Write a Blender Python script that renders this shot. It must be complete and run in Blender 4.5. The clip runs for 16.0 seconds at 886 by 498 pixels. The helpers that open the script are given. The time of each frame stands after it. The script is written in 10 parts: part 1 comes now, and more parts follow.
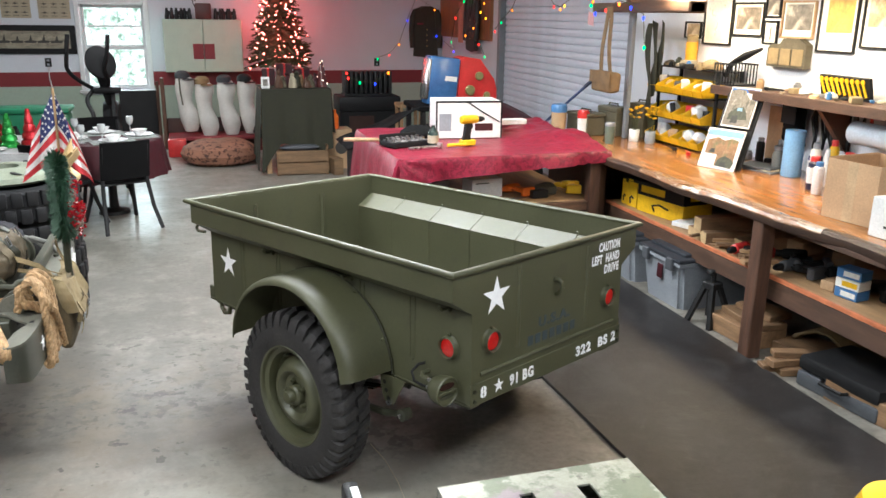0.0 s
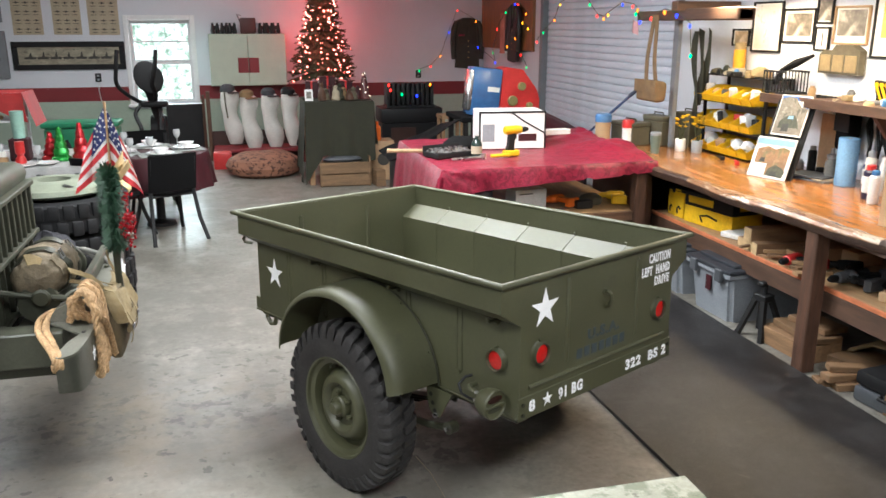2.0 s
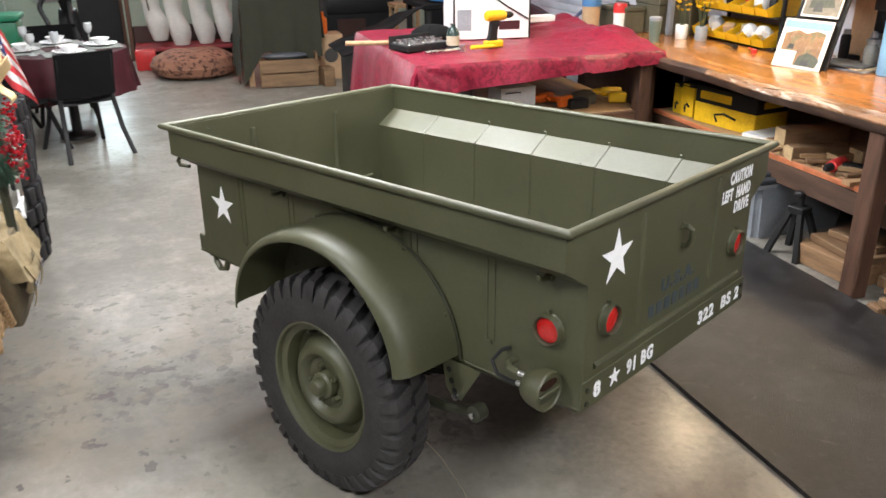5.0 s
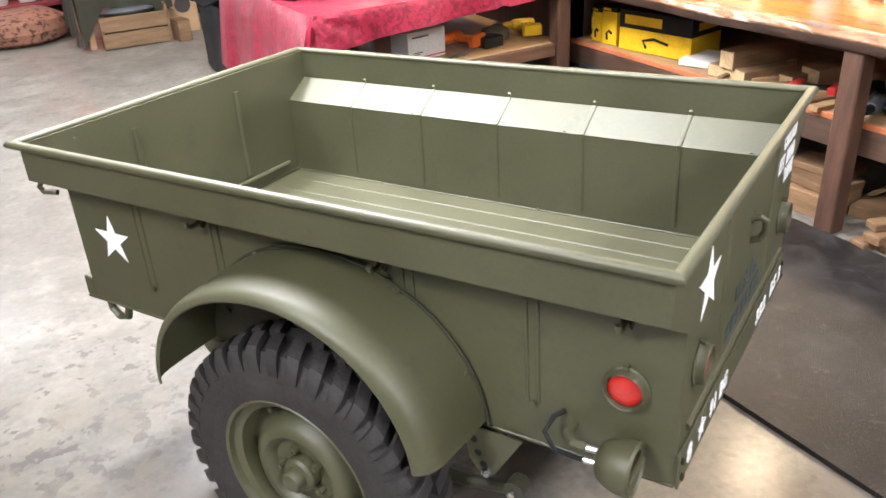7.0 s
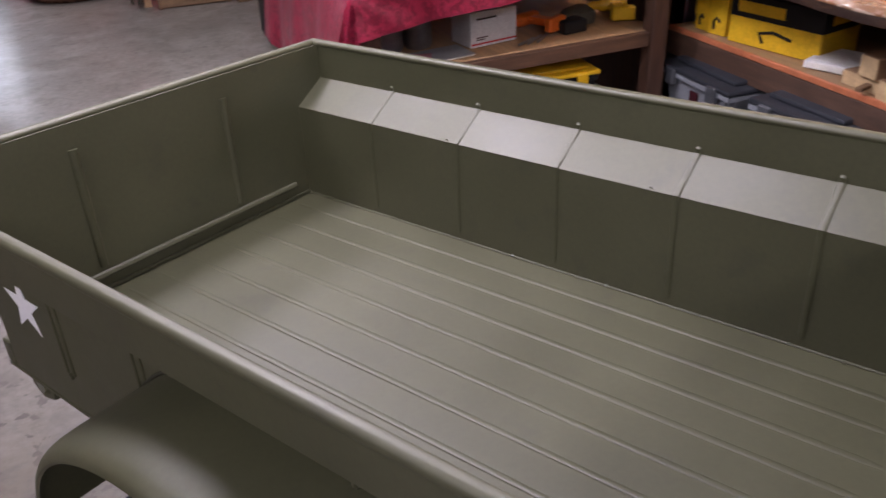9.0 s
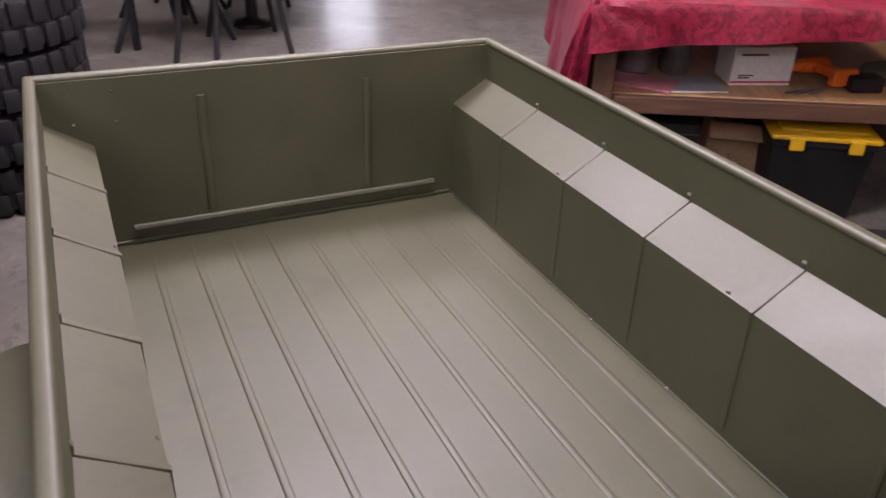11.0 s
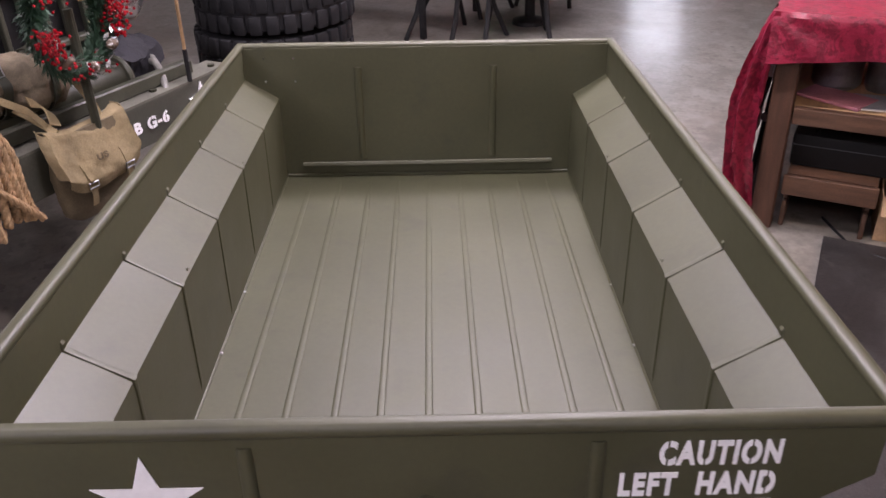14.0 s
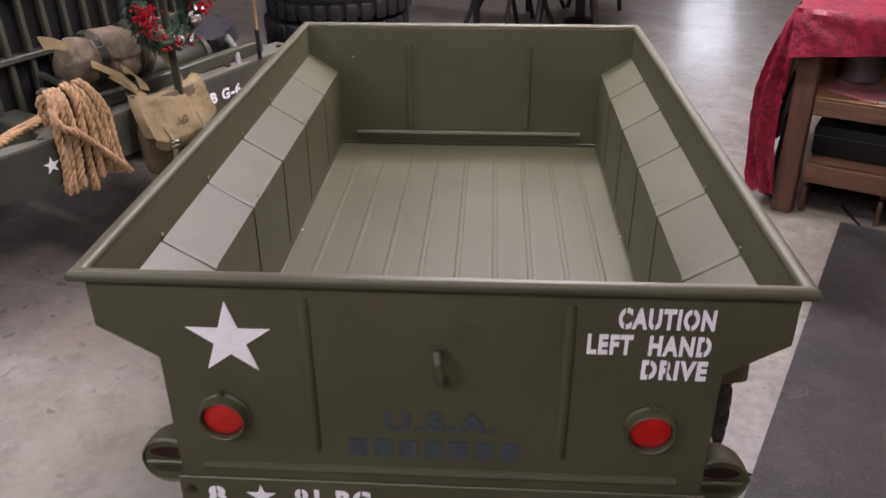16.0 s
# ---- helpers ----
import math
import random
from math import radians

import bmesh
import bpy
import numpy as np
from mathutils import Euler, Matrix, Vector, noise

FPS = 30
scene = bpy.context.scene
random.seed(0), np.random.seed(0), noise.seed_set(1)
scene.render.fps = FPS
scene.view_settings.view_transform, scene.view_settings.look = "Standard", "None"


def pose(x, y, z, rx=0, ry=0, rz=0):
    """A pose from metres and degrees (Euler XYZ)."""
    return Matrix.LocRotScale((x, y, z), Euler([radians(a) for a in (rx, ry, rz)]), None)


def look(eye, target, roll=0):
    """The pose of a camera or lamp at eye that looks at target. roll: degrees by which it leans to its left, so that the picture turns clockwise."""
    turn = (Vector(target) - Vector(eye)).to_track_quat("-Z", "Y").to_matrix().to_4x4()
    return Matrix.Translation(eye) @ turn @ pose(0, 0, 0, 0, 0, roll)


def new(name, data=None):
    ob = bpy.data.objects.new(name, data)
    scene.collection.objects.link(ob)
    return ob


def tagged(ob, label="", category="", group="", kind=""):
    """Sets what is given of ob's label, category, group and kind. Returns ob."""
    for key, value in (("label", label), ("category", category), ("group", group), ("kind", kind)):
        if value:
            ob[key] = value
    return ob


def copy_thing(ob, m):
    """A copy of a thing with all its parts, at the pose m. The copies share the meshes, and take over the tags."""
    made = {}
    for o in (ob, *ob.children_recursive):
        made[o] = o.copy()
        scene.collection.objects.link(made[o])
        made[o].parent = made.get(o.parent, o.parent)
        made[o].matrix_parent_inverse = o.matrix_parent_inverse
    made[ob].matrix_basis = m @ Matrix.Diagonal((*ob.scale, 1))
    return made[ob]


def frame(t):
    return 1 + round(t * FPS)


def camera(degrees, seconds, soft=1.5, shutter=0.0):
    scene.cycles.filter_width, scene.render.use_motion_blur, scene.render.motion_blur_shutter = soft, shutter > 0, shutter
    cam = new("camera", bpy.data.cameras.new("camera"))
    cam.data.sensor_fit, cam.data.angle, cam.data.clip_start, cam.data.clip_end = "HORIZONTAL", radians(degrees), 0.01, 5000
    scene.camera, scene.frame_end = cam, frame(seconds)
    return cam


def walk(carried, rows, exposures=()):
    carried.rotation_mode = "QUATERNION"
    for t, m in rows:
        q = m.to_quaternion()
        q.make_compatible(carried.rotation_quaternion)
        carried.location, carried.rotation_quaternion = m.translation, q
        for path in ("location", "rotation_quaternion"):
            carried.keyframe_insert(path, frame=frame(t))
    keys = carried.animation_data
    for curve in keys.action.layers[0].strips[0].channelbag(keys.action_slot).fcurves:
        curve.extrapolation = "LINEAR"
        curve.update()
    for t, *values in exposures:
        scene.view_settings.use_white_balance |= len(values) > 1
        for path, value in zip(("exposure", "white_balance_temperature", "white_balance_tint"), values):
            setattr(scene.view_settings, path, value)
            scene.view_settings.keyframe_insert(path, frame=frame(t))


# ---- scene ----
cam = camera(57.3, 16.0, shutter=0.5)
PATH = [
    (0, (-1.312, -2.788, 1.947), (-0.754, -0.95, 1.386), 0.8),
    (0.5, (-1.316, -2.777, 1.944), (-0.785, -0.931, 1.387), 0.5),
    (1, (-1.323, -2.77, 1.944), (-0.809, -0.921, 1.381), 0.3),
    (1.5, (-1.317, -2.765, 1.94), (-0.814, -0.911, 1.386), -0.0),
    (2, (-1.332, -2.754, 1.939), (-0.867, -0.884, 1.404), -0.0),
    (2.5, (-1.358, -2.738, 1.934), (-0.904, -0.862, 1.412), 0.0),
    (3, (-1.376, -2.684, 1.902), (-0.88, -0.837, 1.318), 0.5),
    (3.5, (-1.356, -2.539, 1.874), (-0.852, -0.711, 1.237), 0.1),
    (4, (-1.329, -2.332, 1.852), (-0.811, -0.524, 1.172), 0.3),
    (4.2, (-1.306, -2.227, 1.812), (-0.795, -0.429, 1.100), 0.4),
    (6.3, (-1.408, -1.366, 1.763), (-0.627, 0.259, 0.897), -2.1),
    (6.5, (-1.395, -1.298, 1.763), (-0.6, 0.301, 0.863), -2.1),
    (7, (-1.375, -1.093, 1.752), (-0.537, 0.466, 0.82), -3.3),
    (7.5, (-1.339, -0.957, 1.728), (-0.456, 0.575, 0.793), -3.0),
    (8, (-1.193, -0.78, 1.686), (-0.341, 0.777, 0.764), -2.4),
    (8.5, (-1.061, -0.604, 1.703), (-0.274, 0.977, 0.764), -2.2),
    (9, (-0.922, -0.487, 1.685), (-0.277, 1.114, 0.676), -2.6),
    (9.2, (-0.896, -0.466, 1.689), (-0.323, 1.163, 0.681), -2.6),
    (11.3, (-0.253, -0.386, 1.661), (-0.466, 1.326, 0.647), 1.3),
    (11.5, (-0.212, -0.348, 1.66), (-0.501, 1.342, 0.63), 0.8),
    (12, (-0.101, -0.303, 1.658), (-0.581, 1.316, 0.585), -0.8),
    (12.5, (0.086, -0.355, 1.673), (-0.587, 1.218, 0.637), 0.0),
    (13, (0.206, -0.417, 1.675), (-0.551, 1.107, 0.624), -0.2),
    (13.5, (0.309, -0.555, 1.703), (-0.53, 0.956, 0.695), -1.6),
    (14, (0.397, -0.64, 1.75), (-0.44, 0.877, 0.751), -2.2),
    (14.5, (0.491, -0.682, 1.778), (-0.386, 0.825, 0.799), -1.9),
    (15, (0.599, -0.768, 1.794), (-0.319, 0.718, 0.821), -1.3),
    (15.5, (0.625, -0.826, 1.767), (-0.339, 0.63, 0.792), -1.7),
    (16, (0.621, -0.923, 1.761), (-0.328, 0.538, 0.779), -1.8),
]
# time, stops, white balance in kelvin, tint
EXPOSURES = [(0.0, 0.68, 6120, 2), (4.0, 0.73, 6300, 4), (6.5, 1.16, 6360, 7), (7.0, 1.42, 6320, 8), (7.5, 1.36, 6280, 11), (8.0, 0.92, 6220, 16), (8.5, 0.36, 6140, 19), (9.0, -0.08, 6200, 26), (11.5, 0.06, 6420, 31), (12.5, 0.04, 6420, 31), (14.5, 0.06, 6400, 27), (16.0, 0.02, 6390, 25)]
walk(cam, [(t, look(eye, target, roll)) for t, eye, target, roll in PATH], EXPOSURES)

# ---- world and lights ----
world = bpy.data.worlds.new("world")
scene.world = world
world.use_nodes = True
wn = world.node_tree.nodes
sky = wn.new("ShaderNodeTexSky")
sky.sky_type = "NISHITA"
sky.sun_disc = False
sky.sun_elevation = radians(35)
sky.sun_rotation = radians(20)
world.node_tree.links.new(sky.outputs[0], wn["Background"].inputs[0])
wn["Background"].inputs[1].default_value = 0.12

CEILING = 3.3


def area(name, m, sx, sy, watts, color):
    data = bpy.data.lights.new(name, "AREA")
    data.shape, data.size, data.size_y, data.energy, data.color = "RECTANGLE", sx, sy, watts, color
    ob = new(name, data)
    ob.matrix_basis = m
    return ob


# unseen ceiling tubes of the workshop; west and southeast ones added to brighten
TUBES = [(-0.5, 1.35, 55), (-1.0, 2.5, 92), (-0.3, 4.6, 45), (-0.9, -3.0, 72), (1.1, -1.9, 30), (-2.2, 8.2, 26), (-4.8, 7.0, 22), (-3.3, -0.4, 68)]
for tx, ty, watts in TUBES:
    area("tube_light", pose(tx, ty, CEILING - 0.13), 1.2, 0.24, watts, (1.0, 0.97, 0.99))
# warm hanging lamps over the workbench
for ly, watts in ((2.75, 28), (1.5, 20)):
    area("bench_light", pose(2.25, ly, 2.13), 0.27, 0.27, watts, (1.0, 0.76, 0.5))
# daylight that comes in through the window
area("window_light", pose(-2.46, 10.98, 1.36, 90, 0, 180), 0.86, 1.18, 24, (0.86, 0.95, 1.0))

# ---- materials ----
MATS = {}


def surf(name, base, rough=0.5, metal=0.0, var=0.18, scale=6.0, grain=0.1, gscale=90.0, bump=0.05, bscale=140.0,
         spots=None, coat=0.0, coat_rough=0.15, emit=None, stretch=(1, 1, 1), rvar=0.08, randomize=0.0, spec=0.5, stains_and_shade=()):
    """A procedural surface: two scales of colour change, varied gloss, fine relief."""
    m = bpy.data.materials.new(name)
    m.use_nodes = True
    nt = m.node_tree
    n, link = nt.nodes, nt.links.new
    b = n["Principled BSDF"]
    tc = n.new("ShaderNodeTexCoord")
    mp = n.new("ShaderNodeMapping")
    mp.inputs["Scale"].default_value = stretch
    link(tc.outputs["Object"], mp.inputs[0])

    def tex(sc, detail=4.0, rough_=0.6):
        t = n.new("ShaderNodeTexNoise")
        t.inputs["Scale"].default_value, t.inputs["Detail"].default_value, t.inputs["Roughness"].default_value = sc, detail, rough_
        link(mp.outputs[0], t.inputs["Vector"])
        return t

    def mix(a, bb, fac, blend="MIX"):
        x = n.new("ShaderNodeMix")
        x.data_type, x.blend_type = "RGBA", blend
        for sock, v in ((x.inputs[6], a), (x.inputs[7], bb), (x.inputs[0], fac)):
            if hasattr(v, "is_linked"):
                link(v, sock)
            else:
                sock.default_value = v
        return x.outputs[2]

    def ramp(src, lo, hi, a=0.0, c=1.0):
        r = n.new("ShaderNodeMapRange")
        for k, v in ((1, lo), (2, hi), (3, a), (4, c)):
            r.inputs[k].default_value = v
        link(src, r.inputs[0])
        return r.outputs[0]

    big, fine = tex(scale), tex(gscale, 2.0)
    dark = tuple(c * (1 - var) for c in base) + (1,)
    light = tuple(min(1, c * (1 + var)) for c in base) + (1,)
    col = mix(dark, light, ramp(big.outputs[0], 0.3, 0.7))
    col = mix(col, mix((1 - grain,) * 3 + (1,), (1 + grain,) * 3 + (1,), ramp(fine.outputs[0], 0.3, 0.7)), 1.0, "MULTIPLY")
    for color, sc, lo, hi, amount, *warp in spots or ():
        s = tex(sc, 5.0, 0.65)
        s.inputs["Distortion"].default_value = warp[0] if warp else 0.0
        col = mix(col, (*color, 1), ramp(s.outputs[0], lo, hi, 0.0, amount))
    for color, at, half, sc, lo, hi, amount in stains_and_shade:  # stains and shade with a place of their own
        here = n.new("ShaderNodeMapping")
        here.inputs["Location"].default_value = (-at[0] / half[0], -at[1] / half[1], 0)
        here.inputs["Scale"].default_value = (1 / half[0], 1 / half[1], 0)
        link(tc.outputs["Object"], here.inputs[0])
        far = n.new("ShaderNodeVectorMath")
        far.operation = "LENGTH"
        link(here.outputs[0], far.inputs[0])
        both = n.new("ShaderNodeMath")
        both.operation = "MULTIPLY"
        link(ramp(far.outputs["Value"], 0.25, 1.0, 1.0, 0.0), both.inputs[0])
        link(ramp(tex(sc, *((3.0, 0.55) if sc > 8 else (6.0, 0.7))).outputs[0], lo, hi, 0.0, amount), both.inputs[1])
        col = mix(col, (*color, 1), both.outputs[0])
    if randomize:
        info = n.new("ShaderNodeObjectInfo")
        v = ramp(info.outputs["Random"], 0, 1, 1 - randomize, 1 + randomize)
        comb = n.new("ShaderNodeCombineColor")
        for k in range(3):
            link(v, comb.inputs[k])
        col = mix(col, comb.outputs[0], 1.0, "MULTIPLY")
    link(col, b.inputs["Base Color"])
    link(ramp(big.outputs[0], 0.25, 0.75, max(0.02, rough - rvar), min(1, rough + rvar)), b.inputs["Roughness"])
    b.inputs["Metallic"].default_value = metal
    b.inputs["Coat Weight"].default_value = coat
    b.inputs["Specular IOR Level"].default_value = spec
    b.inputs["Coat Roughness"].default_value = coat_rough
    if bump:
        bt, bp = tex(bscale, 3.0), n.new("ShaderNodeBump")
        bp.inputs["Strength"].default_value, bp.inputs["Distance"].default_value = min(1, bump * 4), 0.004
        link(bt.outputs[0], bp.inputs["Height"])
        link(bp.outputs[0], b.inputs["Normal"])
    if emit:
        b.inputs["Emission Color"].default_value = (*emit[0], 1)
        b.inputs["Emission Strength"].default_value = emit[1]
    MATS[name] = m
    return m


olive = surf("olive paint", (0.0645, 0.065, 0.0315), 0.52, var=0.12, scale=3.5, grain=0.06, bump=0.06, bscale=7, rvar=0.08, spec=0.75,
             spots=[((0.075, 0.073, 0.042), 2.2, 0.58, 0.75, 0.35), ((0.038, 0.038, 0.024), 9, 0.56, 0.7, 0.35)])
olive_dark = surf("dark olive paint", (0.032, 0.033, 0.02), 0.5, var=0.15, scale=8)
jeep_paint = surf("weathered olive paint", (0.056, 0.058, 0.041), 0.45, var=0.2, scale=5, spots=[((0.1, 0.08, 0.05), 9, 0.62, 0.75, 0.5)])
white_paint = surf("stencil white", (0.93, 0.93, 0.95), 0.6, var=0.03, scale=30, grain=0.03, bump=0.03)
faded_blue = surf("faded blue stencil", (0.046, 0.062, 0.07), 0.6, var=0.25, scale=40)
red_lens = surf("red lens", (0.5, 0.009, 0.008), 0.15, var=0.12, scale=60, bump=0.08, bscale=260, coat=0.6)
rubber = surf("tyre rubber", (0.03, 0.028, 0.028), 0.7, var=0.25, scale=9, spec=0.35, grain=0.2, bump=0.08, bscale=120,
              spots=[((0.06, 0.055, 0.05), 7, 0.55, 0.8, 0.4)])
black_metal = surf("black metal", (0.016, 0.016, 0.017), 0.5, var=0.2, spec=0.3)
steel = surf("bright steel", (0.55, 0.55, 0.56), 0.28, metal=1.0, var=0.1, scale=20)
dull_steel = surf("dull steel", (0.3, 0.3, 0.31), 0.45, metal=0.9, var=0.2, scale=15)
concrete = surf("sealed concrete", (0.21, 0.197, 0.171), 0.5, var=0.2, scale=1.3, grain=0.2, gscale=30, bump=0.03, bscale=50, rvar=0.12,
                spots=[((0.15, 0.14, 0.125), 0.6, 0.47, 0.62, 0.45), ((0.3, 0.283, 0.25), 3.1, 0.51, 0.62, 0.55),
                       ((0.12, 0.108, 0.09), 1.9, 0.52, 0.64, 0.4), ((0.085, 0.076, 0.065), 2.6, 0.58, 0.72, 0.4), ((0.05, 0.043, 0.037), 9, 0.6, 0.64, 0.35),
                       ((0.16, 0.115, 0.08), 0.45, 0.54, 0.66, 0.5), ((0.3, 0.29, 0.265), 42, 0.6, 0.68, 0.3), ((0.12, 0.108, 0.09), 5, 0.5, 0.64, 0.55)], coat=0.28, coat_rough=0.21,
                stains_and_shade=[((0.035, 0.03, 0.027), (-1.85, 1.28), (1.5, 0.4), 13, 0.55, 0.58, 0.9), ((0.035, 0.03, 0.027), (-2.0, 0.75), (1.2, 0.75), 11, 0.63, 0.65, 0.95),
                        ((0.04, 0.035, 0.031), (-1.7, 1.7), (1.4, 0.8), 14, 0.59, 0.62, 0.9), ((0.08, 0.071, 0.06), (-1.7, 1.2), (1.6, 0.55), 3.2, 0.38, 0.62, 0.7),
                        # soft dark patch below the trailer, then a spotted one by the wheel
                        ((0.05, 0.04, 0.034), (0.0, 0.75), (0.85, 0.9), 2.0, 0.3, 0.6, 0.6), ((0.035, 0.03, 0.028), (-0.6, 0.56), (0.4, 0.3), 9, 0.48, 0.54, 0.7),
                        # first patch, below the vehicle: oil, with its shade put into the colour
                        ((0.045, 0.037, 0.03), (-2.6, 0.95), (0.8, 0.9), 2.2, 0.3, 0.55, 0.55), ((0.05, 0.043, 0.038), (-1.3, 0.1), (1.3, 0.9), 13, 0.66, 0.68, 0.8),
                        # paler patch in the foreground; the broad dark one tones down tube light
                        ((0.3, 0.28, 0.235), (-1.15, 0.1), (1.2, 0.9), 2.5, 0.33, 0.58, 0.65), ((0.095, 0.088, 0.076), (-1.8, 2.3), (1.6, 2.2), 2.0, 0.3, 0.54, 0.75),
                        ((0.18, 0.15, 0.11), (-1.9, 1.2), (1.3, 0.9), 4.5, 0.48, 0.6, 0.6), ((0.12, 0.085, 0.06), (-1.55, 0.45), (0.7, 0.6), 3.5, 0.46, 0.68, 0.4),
                        # browner patch between trailer and mat
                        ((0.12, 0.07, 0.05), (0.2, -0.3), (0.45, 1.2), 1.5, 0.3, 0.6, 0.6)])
mat_rubber = surf("rubber mat", (0.023, 0.021, 0.0208), 0.42, spec=0.42, var=0.35, scale=1.8, grain=0.4, gscale=90, bump=0.16, bscale=160,
                  spots=[((0.042, 0.04, 0.04), 7, 0.5, 0.6, 0.6), ((0.1, 0.094, 0.088), 11, 0.63, 0.66, 0.45, 1.5), ((0.05, 0.042, 0.04), 0.9, 0.5, 0.75, 0.5), ((0.07, 0.067, 0.064), 26, 0.6, 0.66, 0.5), ((0.014, 0.013, 0.014), 5, 0.56, 0.64, 0.5), ((0.07, 0.065, 0.065), 60, 0.62, 0.66, 0.4)])
wall_white = surf("white wall paint", (0.66, 0.685, 0.74), 0.7, var=0.04, scale=1.5, bump=0.03, bscale=90)
wall_dull = surf("dull grey wall paint", (0.22, 0.22, 0.22), 0.7, var=0.08, scale=1.5, bump=0.03, bscale=90)
wall_green = surf("pale green paint", (0.36, 0.44, 0.36), 0.6, var=0.06, scale=1.5, bump=0.03, bscale=90)
wall_red = surf("dark red paint", (0.2, 0.018, 0.024), 0.55, var=0.1, scale=2)
ceiling_white = surf("ceiling paint", (0.42, 0.41, 0.4), 0.8, var=0.05, scale=1)
trim_white = surf("white gloss trim", (0.78, 0.79, 0.8), 0.35, var=0.04)
cabinet_green = surf("cream green paint", (0.44, 0.53, 0.43), 0.45, var=0.05)
pine = surf("pine wood", (0.38, 0.24, 0.125), 0.55, var=0.25, scale=3, stretch=(9, 1, 9), grain=0.15, gscale=60)
old_wood = surf("old brown timber", (0.095, 0.045, 0.027), 0.6, var=0.35, scale=4, stretch=(8, 8, 1.2), grain=0.2, bump=0.1)
old_wood_y = surf("old brown timber lengthwise", (0.085, 0.045, 0.028), 0.6, var=0.35, scale=4, stretch=(8, 1.2, 8), grain=0.2, bump=0.1)
old_wood_x = surf("old brown timber crosswise", (0.12, 0.062, 0.036), 0.6, var=0.35, scale=4, stretch=(1.2, 8, 8), grain=0.2, bump=0.1)
bench_wood = surf("varnished bench wood", (0.34, 0.14, 0.04), 0.22, var=0.35, scale=2.2, stretch=(7, 1, 7), grain=0.12, bump=0.02,
                  coat=0.5, spots=[((0.5, 0.26, 0.1), 1.3, 0.55, 0.72, 0.6), ((0.2, 0.09, 0.035), 3, 0.6, 0.75, 0.6)])
bark = surf("live edge bark", (0.24, 0.12, 0.055), 0.28, coat=0.5, stretch=(4, 1.1, 4), var=0.3, scale=4, bump=0.2, bscale=24,
            spots=[((0.62, 0.5, 0.38), 3.2, 0.53, 0.6, 0.8, 0.6), ((0.11, 0.06, 0.035), 4, 0.56, 0.64, 0.7, 0.6)])
# dark brown edge, with its shade deepened into the colour
edge_wood = surf("dark bench edge", (0.055, 0.03, 0.02), 0.45, var=0.4, scale=3, stretch=(7, 1.2, 7), grain=0.2, bump=0.15, spots=[((0.14, 0.075, 0.04), 5, 0.55, 0.66, 0.6)])
shelf_lip = surf("orange shelf edge", (0.5, 0.16, 0.07), 0.5, var=0.25, scale=12)
red_cloth = surf("wine red damask", (0.27, 0.016, 0.042), 0.38, var=0.14, scale=4, grain=0.12, gscale=110, bump=0.3, bscale=30,
                 spots=[((0.11, 0.006, 0.016), 11, 0.48, 0.54, 0.75, 2.6), ((0.33, 0.026, 0.06), 24, 0.54, 0.6, 0.5, 1.8), ((0.12, 0.006, 0.018), 5, 0.54, 0.62, 0.35)])
dark_red_cloth = surf("dark red cloth", (0.04, 0.003, 0.007), 0.6, var=0.3, scale=9)
matte_black = surf("matte black cloth", (0.005, 0.005, 0.0055), 0.9, var=0.3, scale=9, spec=0.15, bump=0.1)
tyre_black = surf("dark tyre rubber", (0.011, 0.011, 0.0125), 0.6, var=0.25, scale=9, spec=0.35, grain=0.2, bump=0.08, bscale=120)
green_cloth = surf("dark green wool", (0.03, 0.03, 0.018), 0.85, var=0.2, scale=10, bump=0.1)
canvas = surf("khaki canvas", (0.27, 0.2, 0.105), 0.8, var=0.18, scale=12, grain=0.15, gscale=260, bump=0.12, bscale=300)
olive_canvas = surf("olive canvas", (0.105, 0.09, 0.06), 0.85, var=0.25, scale=14, grain=0.15, gscale=260, bump=0.12, bscale=300)
brown_canvas = surf("brown canvas", (0.2, 0.125, 0.06), 0.8, var=0.25, scale=12, grain=0.15, gscale=260, bump=0.12, bscale=300)
navy_paint = surf("navy paint", (0.02, 0.04, 0.12), 0.4, var=0.2)
rope_mat = surf("manila rope", (0.42, 0.27, 0.14), 0.8, var=0.3, scale=30, grain=0.25, bump=0.2, bscale=200)
black_plastic = surf("black plastic", (0.012, 0.012, 0.013), 0.55, var=0.2, spec=0.25)
yellow = surf("yellow plastic", (0.72, 0.43, 0.01), 0.4, var=0.1)
yellow_card = surf("yellow carton", (0.75, 0.46, 0.012), 0.5, var=0.12, scale=14)
grey_plastic = surf("grey plastic", (0.26, 0.28, 0.31), 0.45, var=0.1)
dark_grey_plastic = surf("dark grey plastic", (0.07, 0.075, 0.085), 0.5, var=0.15)
white_plastic = surf("white plastic", (0.75, 0.75, 0.74), 0.4, var=0.05)
cardboard = surf("cardboard", (0.46, 0.3, 0.17), 0.75, var=0.12, scale=5)
blue_paper = surf("blue paper towel", (0.22, 0.42, 0.66), 0.85, var=0.06, bump=0.15, bscale=120)
blue_plastic = surf("blue plastic", (0.06, 0.18, 0.4), 0.4, var=0.15)
red_paint = surf("red enamel", (0.55, 0.03, 0.03), 0.35, var=0.15)
orange_plastic = surf("orange plastic", (0.8, 0.16, 0.02), 0.4, var=0.1)
paper = surf("paper", (0.75, 0.74, 0.7), 0.7, var=0.06, scale=20)
aged_paper = surf("aged paper", (0.42, 0.36, 0.26), 0.75, var=0.1, scale=8)
ink = surf("dark ink", (0.05, 0.045, 0.04), 0.7)
